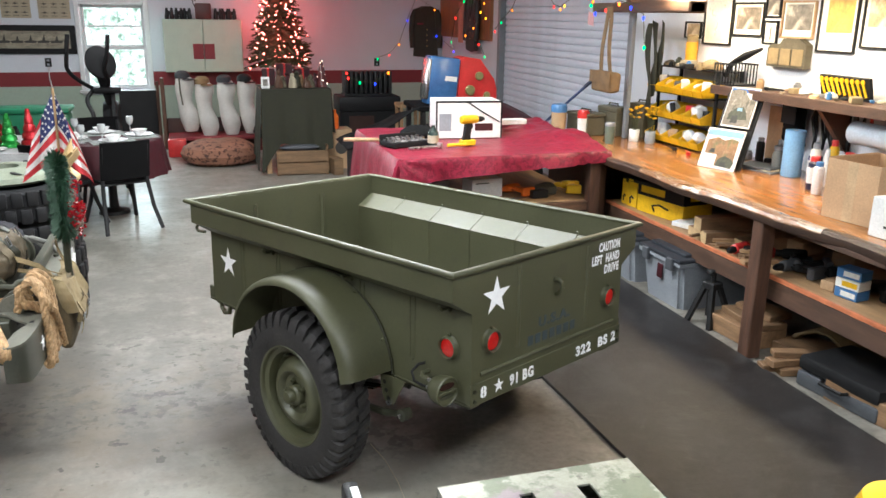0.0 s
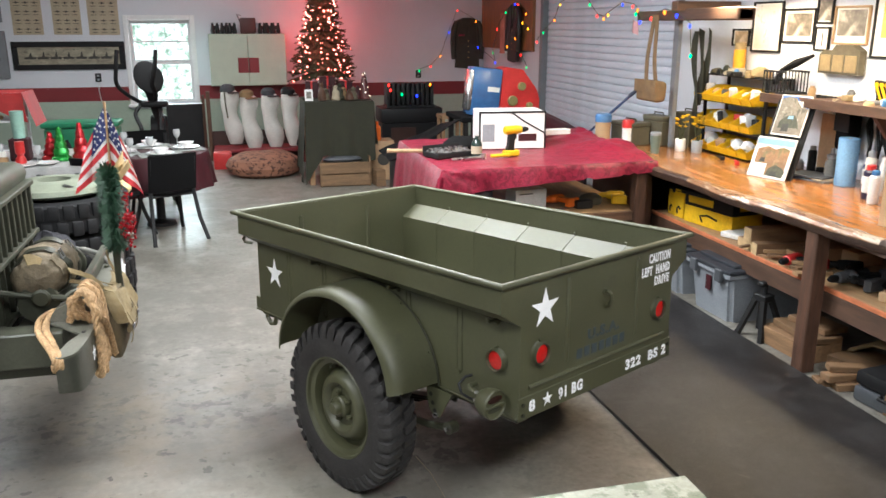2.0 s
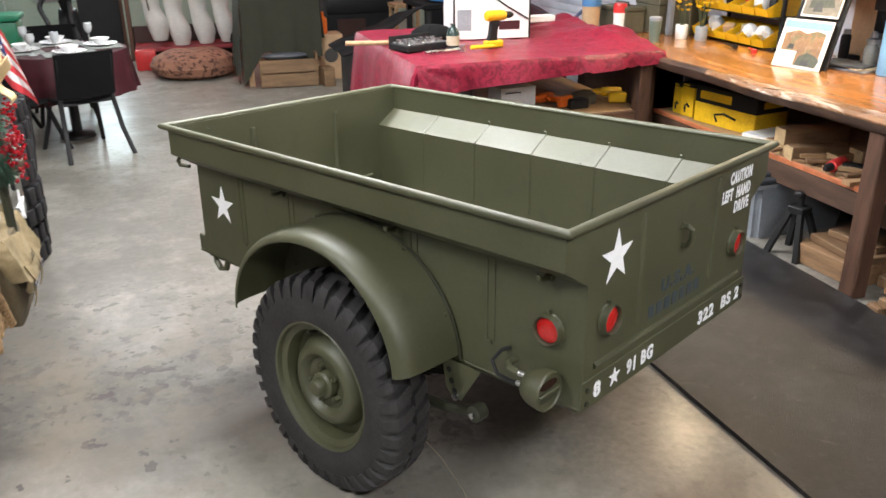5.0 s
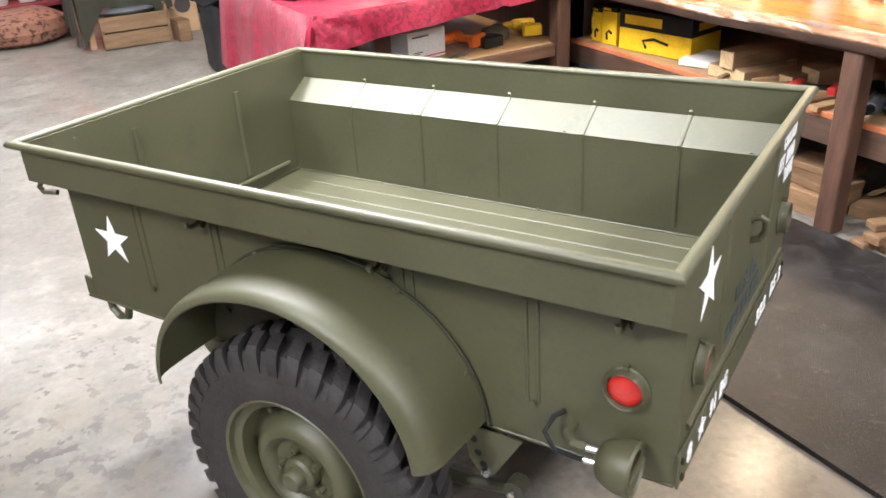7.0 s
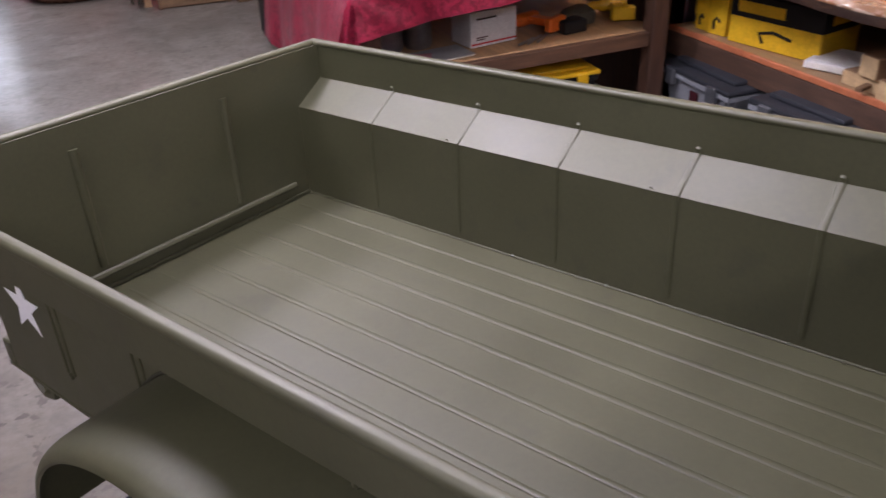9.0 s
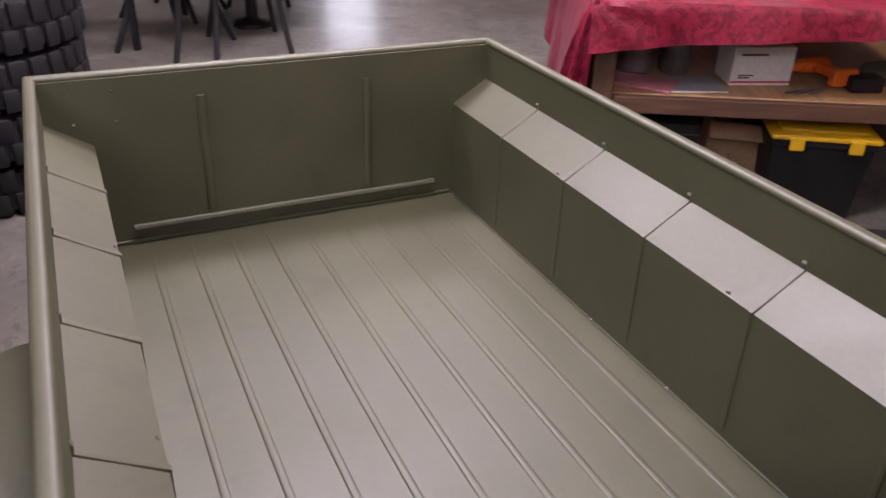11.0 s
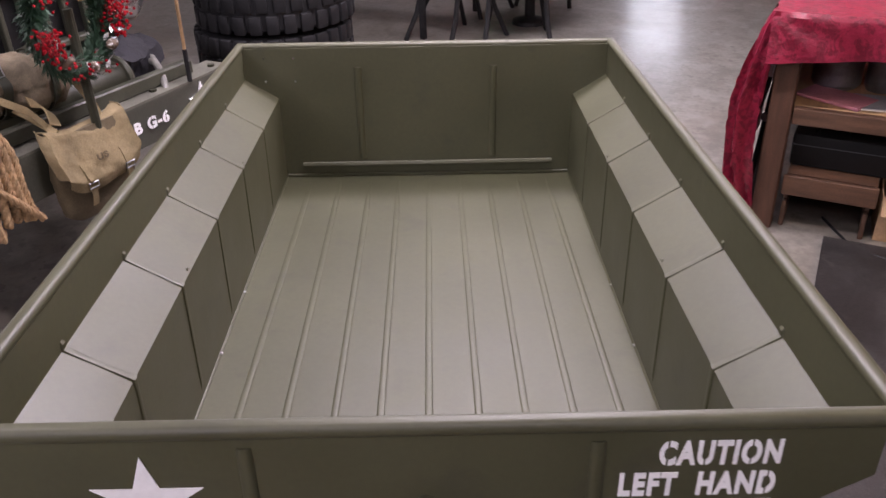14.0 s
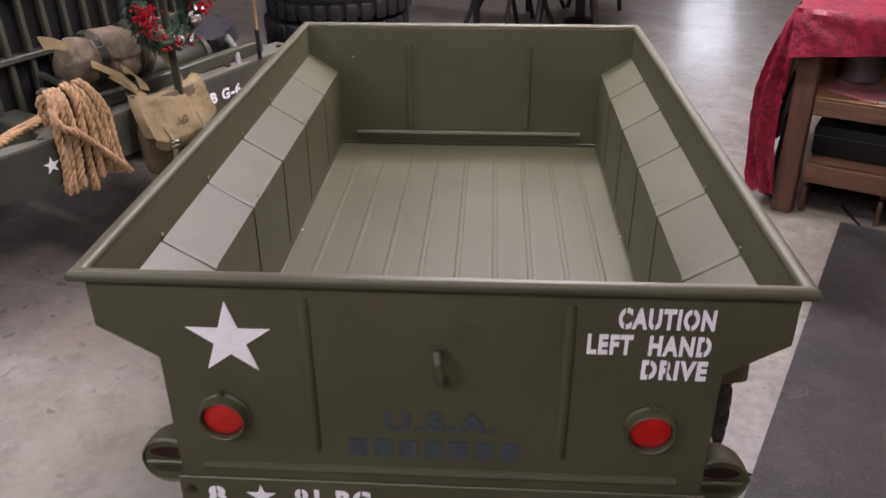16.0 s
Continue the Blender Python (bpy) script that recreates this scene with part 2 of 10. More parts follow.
foliage = surf("fir needles", (0.058, 0.07, 0.034), 0.6, var=0.4, scale=20)
cushion_mat = surf("brown patterned cushion", (0.26, 0.12, 0.075), 0.85, var=0.2, scale=8,
                   spots=[((0.05, 0.02, 0.015), 17, 0.53, 0.56, 0.9)], bump=0.1)
torso_mat = surf("off-white linen", (0.6, 0.58, 0.54), 0.75, var=0.08, scale=8, bump=0.06)
china = surf("white china", (0.8, 0.8, 0.8), 0.15, var=0.03, bump=0)
door_metal = surf("galvanised door steel", (0.66, 0.71, 0.8), 0.45, metal=0.0, var=0.08, scale=3)
panel_wood = surf("varnished plywood", (0.26, 0.12, 0.05), 0.5, var=0.3, scale=3, stretch=(6, 6, 1), grain=0.1)
grey_paint = surf("grey enamel", (0.2, 0.21, 0.23), 0.5, var=0.08)

glass = bpy.data.materials.new("window glass")
glass.use_nodes = True
gb = glass.node_tree.nodes["Principled BSDF"]
gb.inputs["Transmission Weight"].default_value, gb.inputs["Roughness"].default_value, gb.inputs["IOR"].default_value = 1.0, 0.0, 1.05


def glow(name, color, strength):
    m = bpy.data.materials.new(name)
    m.use_nodes = True
    b = m.node_tree.nodes["Principled BSDF"]
    b.inputs["Base Color"].default_value = (*color, 1)
    b.inputs["Emission Color"].default_value = (*color, 1)
    b.inputs["Emission Strength"].default_value = strength
    return m


tube_glow = glow("lit tube", (1.0, 0.96, 0.9), 6.0)
bulb_warm = glow("warm bulb", (1.0, 0.72, 0.42), 14.0)
fairy = {k: glow("fairy " + k, c, 3.0) for k, c in dict(red=(1, 0.02, 0.015), blue=(0.012, 0.03, 1), green=(0.0, 0.55, 0.12),
                                                         amber=(1, 0.2, 0.01), yellow=(1, 0.42, 0.01), white=(1, 0.75, 0.6)).items()}

# ---- mesh tools ----


def bm_new():
    return bmesh.new()


def finish(bm, name, material, sharp=0.6):
    bmesh.ops.recalc_face_normals(bm, faces=bm.faces[:])
    for f in bm.faces:
        f.smooth = True
    for e in bm.edges:
        e.smooth = e.is_manifold and e.calc_face_angle(0) < sharp
    me = bpy.data.meshes.new(name)
    bm.to_mesh(me)
    bm.free()
    me.materials.append(material)
    return me


def thing(name, label, category, m=None, group="", kind=""):
    """An Empty at a thing's base, to which its parts are bound."""
    ob = tagged(new(name), label, category, group, kind)
    ob.empty_display_size = 0.1
    if m is not None:
        ob.matrix_basis = m
    return ob


def part(name, bm, material, parent, label="", m=None, kind="", sharp=0.6):
    ob = new(name, finish(bm, name, material, sharp))
    ob.parent = parent
    if m is not None:
        ob.matrix_basis = m
    if label:
        ob["label"] = label
    if kind:
        ob["kind"] = kind
    return ob


def solid(name, bm, material, label, category, m=None, group="", kind=""):
    """A thing of one mesh."""
    ob = tagged(new(name, finish(bm, name, material)), label, category, group, kind)
    if m is not None:
        ob.matrix_basis = m
    return ob


def box(bm, x0, x1, y0, y1, z0, z1, bev=0.0, seg=1, m=None):
    vs = [bm.verts.new((x, y, z)) for x in (x0, x1) for y in (y0, y1) for z in (z0, z1)]
    fs = [bm.faces.new([vs[i] for i in q]) for q in ((0, 1, 3, 2), (4, 6, 7, 5), (0, 4, 5, 1), (2, 3, 7, 6), (0, 2, 6, 4), (1, 5, 7, 3))]
    if bev:
        es = list({e for f in fs for e in f.edges})
        r = bmesh.ops.bevel(bm, geom=es, offset=min(bev, 0.45 * min(abs(x1 - x0), abs(y1 - y0), abs(z1 - z0))), segments=seg, affect="EDGES", profile=0.5)
        vs = list({v for f in r["faces"] for v in f.verts} | {v for v in vs if v.is_valid})
    if m is not None:
        bmesh.ops.transform(bm, matrix=m, verts=vs)
    return bm


def boxed(*a, **k):
    return box(bm_new(), *a, **k)


def ring_frame(d):
    d = Vector(d).normalized()
    a = d.orthogonal().normalized()
    return a, d.cross(a)


def cyl(bm, p0, p1, r0, r1=None, seg=16, cap=True):
    p0, p1 = Vector(p0), Vector(p1)
    r1 = r0 if r1 is None else r1
    a, b = ring_frame(p1 - p0)
    rings = [[bm.verts.new(p + r * (a * math.cos(2 * math.pi * i / seg) + b * math.sin(2 * math.pi * i / seg))) for i in range(seg)] for p, r in ((p0, r0), (p1, r1))]
    for i in range(seg):
        bm.faces.new((rings[0][i], rings[0][(i + 1) % seg], rings[1][(i + 1) % seg], rings[1][i]))
    if cap:
        bm.faces.new(rings[0][::-1])
        bm.faces.new(rings[1])
    return bm


def tube(bm, pts, r, seg=8, closed=False, cap=True, radii=None):
    """A round rod along a line of points."""
    pts = [Vector(p) for p in pts]
    n, rings, a = len(pts), [], None
    for i, p in enumerate(pts):
        d = (pts[(i + 1) % n] if closed or i < n - 1 else p) - (pts[i - 1] if closed or i else p)
        d.normalize()
        a = d.orthogonal() if a is None else a - d * a.dot(d)
        a.normalize()
        b = d.cross(a)
        q = radii[i] if radii else r
        rings.append([bm.verts.new(p + q * (a * math.cos(2 * math.pi * k / seg) + b * math.sin(2 * math.pi * k / seg))) for k in range(seg)])
    for i in range(n if closed else n - 1):
        u, w = rings[i], rings[(i + 1) % n]
        off = 0
        if closed and i == n - 1:
            off = min(range(seg), key=lambda o: (u[0].co - w[o].co).length)
        for k in range(seg):
            bm.faces.new((u[k], u[(k + 1) % seg], w[(k + 1 + off) % seg], w[(k + off) % seg]))
    if cap and not closed:
        bm.faces.new(rings[0][::-1])
        bm.faces.new(rings[-1])
    return bm


def lathe(bm, prof, seg=32, m=None, closed=False):
    """Turns a profile of (radius, height) about z."""
    m = m or Matrix()
    rings = []
    for r, z in prof:
        if r < 1e-5:
            rings.append([bm.verts.new(m @ Vector((0, 0, z)))])
        else:
            rings.append([bm.verts.new(m @ Vector((r * math.cos(2 * math.pi * i / seg), r * math.sin(2 * math.pi * i / seg), z))) for i in range(seg)])
    for u, w in zip(rings, rings[1:] + ([rings[0]] if closed else [])):
        for i in range(seg):
            j = (i + 1) % seg
            if len(u) == 1 and len(w) == 1:
                continue
            if len(u) == 1:
                bm.faces.new((u[0], w[i], w[j]))
            elif len(w) == 1:
                bm.faces.new((u[i], u[j], w[0]))
            else:
                bm.faces.new((u[i], u[j], w[j], w[i]))
    return bm


def prism(bm, poly, d0, d1, axis="x"):
    """A flat outline, in the two other axes, given depth along axis."""
    def at(p, d):
        return {"x": (d, p[0], p[1]), "y": (p[0], d, p[1]), "z": (p[0], p[1], d)}[axis]
    a, b = [bm.verts.new(at(p, d0)) for p in poly], [bm.verts.new(at(p, d1)) for p in poly]
    bm.faces.new(a)
    bm.faces.new(b[::-1])
    for i in range(len(poly)):
        j = (i + 1) % len(poly)
        bm.faces.new((a[i], b[i], b[j], a[j]))
    return bm


def sheet(bm, fn, nu, nv, thick=0.0):
    """A sheet of fn(u, v) over 0..1, with thickness if asked."""
    vs = [[bm.verts.new(fn(i / nu, j / nv)) for j in range(nv + 1)] for i in range(nu + 1)]
    fs = [bm.faces.new((vs[i][j], vs[i + 1][j], vs[i + 1][j + 1], vs[i][j + 1])) for i in range(nu) for j in range(nv)]
    if thick:
        bmesh.ops.recalc_face_normals(bm, faces=fs)
        bmesh.ops.solidify(bm, geom=fs, thickness=thick)
    return bm


def star_poly(cx, cy, r, turn=0.0, inner=0.382):
    out = []
    for i in range(10):
        a = math.pi / 2 + turn + i * math.pi / 5
        q = r if i % 2 == 0 else r * inner
        out.append((cx + q * math.cos(a), cy + q * math.sin(a)))
    return out


def words(name, text, m, size, material, parent, label="", width=None):
    """Flat stencil lettering under its thing, a mesh for each letter; size is the cap height, width the whole line's."""
    cu = bpy.data.curves.new(name, "FONT")
    cu.body, cu.size = text, size * 0.89 / 0.69
    cu.extrude, cu.offset, cu.resolution_u, cu.space_character = 0.0006, size * 0.06, 4, 1.18
    tmp = bpy.data.objects.new(name, cu)
    scene.collection.objects.link(tmp)
    me = bpy.data.meshes.new_from_object(tmp.evaluated_get(bpy.context.evaluated_depsgraph_get()))
    bpy.data.objects.remove(tmp)
    bm = bmesh.new()
    bm.from_mesh(me)
    wide = max(v.co.x for v in bm.verts)
    k = width / wide if width else 1.0
    bmesh.ops.scale(bm, vec=(k, 1, 1), verts=bm.verts[:])
    bmesh.ops.translate(bm, vec=(0, 0.055 * size, 0), verts=bm.verts[:])
    bmesh.ops.remove_doubles(bm, verts=bm.verts[:], dist=1e-6)
    seen, groups = set(), []
    for v in bm.verts:
        if v in seen:
            continue
        stack, isle = [v], []
        seen.add(v)
        while stack:
            q = stack.pop()
            isle.append(q)
            for e in q.link_edges:
                o = e.other_vert(q)
                if o not in seen:
                    seen.add(o)
                    stack.append(o)
        groups.append(isle)
    groups.sort(key=lambda g: min(v.co.x for v in g))
    for isle, letter in zip(groups, text.replace(" ", "")):
        b2 = bmesh.new()
        at = {v: b2.verts.new(v.co) for v in isle}
        for f in {f for v in isle for f in v.link_faces}:
            b2.faces.new([at[v] for v in f.verts])
        lo, hi = min(v.co.x for v in isle), max(v.co.x for v in isle)
        if letter in "COGDRU0689":  # the bridge that a stencil leaves in a letter
            mid, gap = (lo + hi) / 2, 0.034 * size
            cut = bmesh.new()
            for sign in (-1, 1):
                b3 = b2.copy()
                bmesh.ops.bisect_plane(b3, geom=b3.verts[:] + b3.edges[:] + b3.faces[:], plane_co=(mid + sign * gap, 0, 0), plane_no=(-sign, 0, 0), clear_outer=True)
                tmp_me = bpy.data.meshes.new("cut")
                b3.to_mesh(tmp_me)
                b3.free()
                cut.from_mesh(tmp_me)
                bpy.data.meshes.remove(tmp_me)
            b2.free()
            b2 = cut
        part(name, b2, material, parent, label, m)

# ---- the room ----
X0, X1, Y0, Y1 = -7.0, 2.8, -5.0, 11.0


def structure(name, bm, material, label, category):
    return solid(name, bm, material, label, category, kind="structure")


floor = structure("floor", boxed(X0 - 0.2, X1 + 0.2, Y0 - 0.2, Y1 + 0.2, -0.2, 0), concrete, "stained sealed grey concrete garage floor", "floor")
structure("ceiling", boxed(X0 - 0.2, X1 + 0.2, Y0 - 0.2, Y1 + 0.2, CEILING, CEILING + 0.2), ceiling_white, "plain off-white painted garage ceiling", "ceiling")
structure("ground", boxed(-60, 60, 11.3, 90, -0.5, -0.3), surf("garden soil", (0.12, 0.13, 0.06), 0.9, var=0.4, scale=2), "rough green ground outside the window", "ground")

WX0, WX1, WZ0, WZ1 = -2.92, -2.0, 0.73, 2.0
bm = bm_new()
for a, b, c, d in ((X0 - 0.2, WX0, 0, CEILING), (WX1, X1 + 0.2, 0, CEILING), (WX0, WX1, 0, WZ0), (WX0, WX1, WZ1, CEILING)):
    box(bm, a, b, Y1, Y1 + 0.2, c, d)
structure("wall_north", bm, wall_white, "white painted back wall with a window", "wall")
structure("wall_south", boxed(X0 - 0.2, X1 + 0.2, Y0 - 0.2, Y0, 0, CEILING), wall_dull, "plain grey painted garage wall", "wall")
structure("wall_west", boxed(X0 - 0.2, X0, Y0, Y1, 0, CEILING), wall_dull, "plain grey painted garage wall", "wall")
DY0, DY1, DZ = 4.5, 8.15, 2.75
bm = bm_new()
for a, b, c, d in ((Y0, DY0, 0, CEILING), (DY1, Y1, 0, CEILING), (DY0, DY1, DZ, CEILING)):
    box(bm, X1, X1 + 0.2, a, b, c, d)
structure("wall_east", bm, wall_white, "white painted wall behind the workbench", "wall")

# lower wall paint and the red band
for i, (a, b) in enumerate(((X0, WX0 - 0.07), (WX1 + 0.07, X1))):
    structure(f"trim_{2 * i + 1}", boxed(a, b, Y1 - 0.006, Y1 - 0.001, 0.0, 0.775), wall_green, "pale green painted lower wall", "wall paint")
    structure(f"trim_{2 * i + 2}", boxed(a, b, Y1 - 0.009, Y1 - 0.001, 0.776, 0.99), wall_red, "dark red painted band along the wall", "wall paint")
structure("trim_5", boxed(WX0 - 0.07, WX1 + 0.07, Y1 - 0.006, Y1 - 0.001, 0.0, WZ0 - 0.09), wall_green, "pale green painted wall under the window", "wall paint")

# the sash window
win = thing("window_1", "white sash window with daylight and leaves outside", "window", kind="structure")
bm = bm_new()
for a, b, c, d in ((WX0 - 0.07, WX0, WZ0 - 0.02, WZ1 + 0.07), (WX1, WX1 + 0.07, WZ0 - 0.02, WZ1 + 0.07), (WX0, WX1, WZ1, WZ1 + 0.07)):
    box(bm, a, b, Y1 - 0.03, Y1 - 0.002, c, d, 0.006)
part("casing", bm, trim_white, win)
part("window_sill", boxed(WX0 - 0.1, WX1 + 0.1, Y1 - 0.07, Y1 + 0.06, WZ0 - 0.06, WZ0 - 0.015, 0.008), trim_white, win)
bm = bm_new()
for a, b, c, d in ((WX0, WX0 + 0.012, WZ0, WZ1), (WX1 - 0.012, WX1, WZ0, WZ1), (WX0 + 0.012, WX1 - 0.012, WZ1 - 0.012, WZ1)):
    box(bm, a, b, Y1 - 0.001, Y1 + 0.2, c, d)
part("jamb", bm, trim_white, win)
WM = 1.34
for nm, yy, z0, z1 in (("upper_sash", Y1 + 0.1, WM, WZ1), ("lower_sash", Y1 + 0.06, WZ0, WM + 0.04)):
    bm = bm_new()
    for a, b, c, d in ((WX0 + 0.013, WX0 + 0.05, z0, z1), (WX1 - 0.05, WX1 - 0.013, z0, z1), (WX0 + 0.05, WX1 - 0.05, z0, z0 + 0.05), (WX0 + 0.05, WX1 - 0.05, z1 - 0.058, z1 - 0.013)):
        box(bm, a, b, yy, yy + 0.035, c, d, 0.004)
    if nm == "upper_sash":
        box(bm, WX0 + 0.05, WX1 - 0.05, yy + 0.004, yy + 0.03, 1.66, 1.685, 0.003)
    s = part(nm, bm, trim_white, win)
    g = part("pane", boxed(WX0 + 0.04, WX1 - 0.04, yy + 0.015, yy + 0.019, z0 + 0.04, z1 - 0.04), glass, s)
    g.visible_shadow = False

# leaves and light beyond the window
back = bpy.data.materials.new("bright garden")
back.use_nodes = True
nt = back.node_tree
tc, nz = nt.nodes.new("ShaderNodeTexCoord"), nt.nodes.new("ShaderNodeTexNoise")
nz.inputs["Scale"].default_value, nz.inputs["Detail"].default_value, nz.inputs["Roughness"].default_value = 5.5, 8.0, 0.75
cr = nt.nodes.new("ShaderNodeValToRGB")
for k, (pos, c) in enumerate(((0.38, (0.1, 0.16, 0.12, 1)), (0.47, (0.36, 0.46, 0.4, 1)), (0.54, (0.75, 0.82, 0.84, 1)), (0.66, (0.95, 0.82, 0.75, 1)))):
    e = cr.color_ramp.elements[k] if k < 2 else cr.color_ramp.elements.new(pos)
    e.position, e.color = pos, c
nt.links.new(tc.outputs["Object"], nz.inputs["Vector"])
nt.links.new(nz.outputs[0], cr.inputs[0])
nt.links.new(cr.outputs[0], nt.nodes["Principled BSDF"].inputs["Emission Color"])
nt.nodes["Principled BSDF"].inputs["Emission Strength"].default_value = 2.0
nt.nodes["Principled BSDF"].inputs["Base Color"].default_value = (0, 0, 0, 1)
structure("backdrop", boxed(-12, 7, 16.0, 16.05, -0.3, 6), back, "bright leaves and sky outside the window", "backdrop")

# ribbed roll-up door
door = thing("door_1", "closed ribbed grey steel roll-up door", "roll-up door", kind="structure")
slat_z = 0.085
prof = []
for i in range(6):
    s = i / 5
    prof.append((X1 + 0.06 + 0.007 * math.cos(math.pi * (s - 0.5)) * -1, s * (slat_z - 0.012)))
bm = bm_new()
poly = [(x, z) for x, z in prof] + [(X1 + 0.075, slat_z - 0.004), (X1 + 0.075, slat_z + 0.004), (X1 + 0.095, slat_z + 0.004), (X1 + 0.095, 0.004), (X1 + 0.076, 0.004)]
prism(bm, [(x, z) for x, z in poly], DY0 - 0.03, DY1 + 0.03, "y")
slat0 = part("slat", bm, door_metal, door)
k = 1
while k * slat_z < DZ:
    s = new("slat", slat0.data)
    s.parent, s.location = door, (0, 0, k * slat_z)
    k += 1
for yy in (DY0, DY1):
    part("guide_rail", boxed(X1 - 0.03, X1 + 0.1, yy - 0.045, yy + 0.045, 0, DZ, 0.006), grey_paint, door)
part("drum_cover", boxed(X1 - 0.3, X1 + 0.05, DY0 - 0.1, DY1 + 0.1, DZ - 0.1, DZ + 0.32, 0.02), grey_paint, door, "grey steel drum cover")

bm = bm_new()
tube(bm, [(-0.64, 0.55, 0.0015), (-0.606, 0.39, 0.0015), (-0.592, 0.2, 0.0015), (-0.597, -0.02, 0.0015), (-0.63, -0.25, 0.0015)], 0.0016, 5)
solid("pale_thread", bm, aged_paper, "thin pale thread lying on the concrete floor", "thread")

# rubber mat on the floor
structure("floor_mat", prism(bm_new(), [(0.373, 2.76), (0.565, -4.2), (1.69, -4.2), (1.69, 2.76)], 0.002, 0.02, "z"), mat_rubber, "dark worn rubber floor mat beside the bench", "mat")

# unseen ceiling tubes, each a fixture with its diffuser
fix = None
for tx, ty, _ in TUBES:
    m = pose(tx, ty, CEILING)
    if fix is None:
        fix = thing("ceiling_light", "unseen white ceiling light with a lit diffuser", "ceiling light", m, "ceiling lights")
        part("housing", boxed(-0.64, 0.64, -0.16, 0.16, -0.08, 0, 0.01), trim_white, fix)
        part("diffuser", boxed(-0.6, 0.6, -0.12, 0.12, -0.1, -0.08, 0.005), tube_glow, fix)
    else:
        copy_thing(fix, m)

# ---- the cargo trailer ----
TR = Matrix(((0.87661, -0.48116, 0.00625, 0.0045), (0.48071, 0.87623, 0.03377, -0.0496), (-0.02173, -0.0266, 0.99941, 0.0168), (0, 0, 0, 1)))
trailer = thing("cargo_trailer", "olive drab two-wheeled army cargo trailer with white stencils", "trailer", TR)
RIM, LEN, HW = 1.068, 1.853, 0.606
T = 0.004
YT, YF = 0.026, 1.813  # tail and nose plates

# rolled rim: a bead with a short skirt, mitred at the corners
prof = [(0.0135 * math.cos(2 * math.pi * i / 16), 0.0115 * math.sin(2 * math.pi * i / 16)) for i in range(16)]
bm = bm_new()
corners = [(-1, -1), (1, -1), (1, 1), (-1, 1)]
rows = []
for sx, sy in corners:
    row = []
    for o, z in prof:
        x, y = HW - 0.0135 + o, LEN / 2 - 0.0135 + o
        row.append(bm.verts.new((sx * x, LEN / 2 + sy * y, RIM - 0.0115 + z)))
    rows.append(row)
for i in range(4):
    u, w = rows[i], rows[(i + 1) % 4]
    for k in range(len(prof)):
        j = (k + 1) % len(prof)
        bm.faces.new((u[k], w[k], w[j], u[j]))
part("rim", bm, olive, trailer, "rolled steel rim with worn highlights")

UP, LO, BOT, FLO = 0.581, 0.479, 0.535, 0.618
side_prof = [(UP, RIM - 0.012), (UP, 0.957), (LO, 0.894), (LO, BOT)]
for s, nm in ((-1, "side_panel"), (1, "side_panel")):
    bm = bm_new()
    poly = [(s * x, z) for x, z in side_prof] + [(s * (x + T), z - (0.004 if i in (1, 2) else 0)) for i, (x, z) in reversed(list(enumerate(side_prof)))]
    prism(bm, poly, YT, YF, "y")
    sp = part(nm, bm, olive, trailer)
    # pressed ribs run over the ledge and down the side
    for y in (0.331, 0.63, 0.929, 1.226, 1.525):
        bm = bm_new()
        rows = []
        for x, z, nx, nz, h, wd in ((UP + 0.001, 0.974, -1, 0, 0.001, 0.7), (UP, 0.969, -1, 0, 0.0042, 0.9), (UP, 0.957, -0.865, 0.56, 0.0035, 1.0), ((UP + LO) / 2, 0.9255, -0.525, 0.851, 0.0019, 0.9),
                                    (LO, 0.894, -0.865, 0.56, 0.0042, 1.0), (LO, 0.875, -1, 0, 0.003, 0.9), (LO, 0.655, -1, 0, 0.003, 0.9), (LO + 0.001, 0.636, -1, 0, 0.0015, 0.6)):
            rows.append([bm.verts.new((s * (x + nx * k), y + 0.0085 * wd * q, z + nz * k)) for q, k in ((-1, -0.0015), (-0.72, h * 0.8), (-0.4, h), (0.4, h), (0.72, h * 0.8), (1, -0.0015))])
        for u, w in zip(rows, rows[1:]):
            for k in range(5):
                bm.faces.new((u[k], u[k + 1], w[k + 1], w[k]))
        part("rib", bm, olive, sp)
    for y in (0.331, 0.63, 1.226, 1.525):
        bm = bm_new()
        for dy in (-0.013, 0.013):
            tube(bm, [(s * (LO + T + 0.001), y + dy, 0.885), (s * (LO + T + 0.001), y + dy, 0.636)], 0.0032, 6)
        cyl(bm, (s * (LO + T), y, 0.632), (s * (LO + T + 0.008), y, 0.632), 0.008, seg=10)
        part("rib", bm, olive, sp)
    # bottom flange, with its lug at the nose
    part("sill_flange", boxed(s * (LO - 0.03), s * (LO + 0.006), YT, 1.86, 0.525, 0.534, 0.002), olive, trailer)
    part("nose_lug", boxed(s * (LO - 0.02), s * (LO + 0.005), 1.82, 1.86, 0.5345, 0.6, 0.004), olive, trailer)
    # rope hooks under the ledge
    for y in (0.131, 0.69, 1.258):
        bm = bm_new()
        tube(bm, [(s * 0.482, y, 0.894), (s * 0.512, y, 0.889), (s * 0.53, y, 0.891), (s * 0.54, y, 0.899), (s * 0.54, y, 0.909)], 0.0068, 8)
        cyl(bm, (s * 0.494, y - 0.011, 0.886), (s * 0.494, y + 0.011, 0.886), 0.0095, seg=10)
        part("rope_hook", bm, olive, trailer)

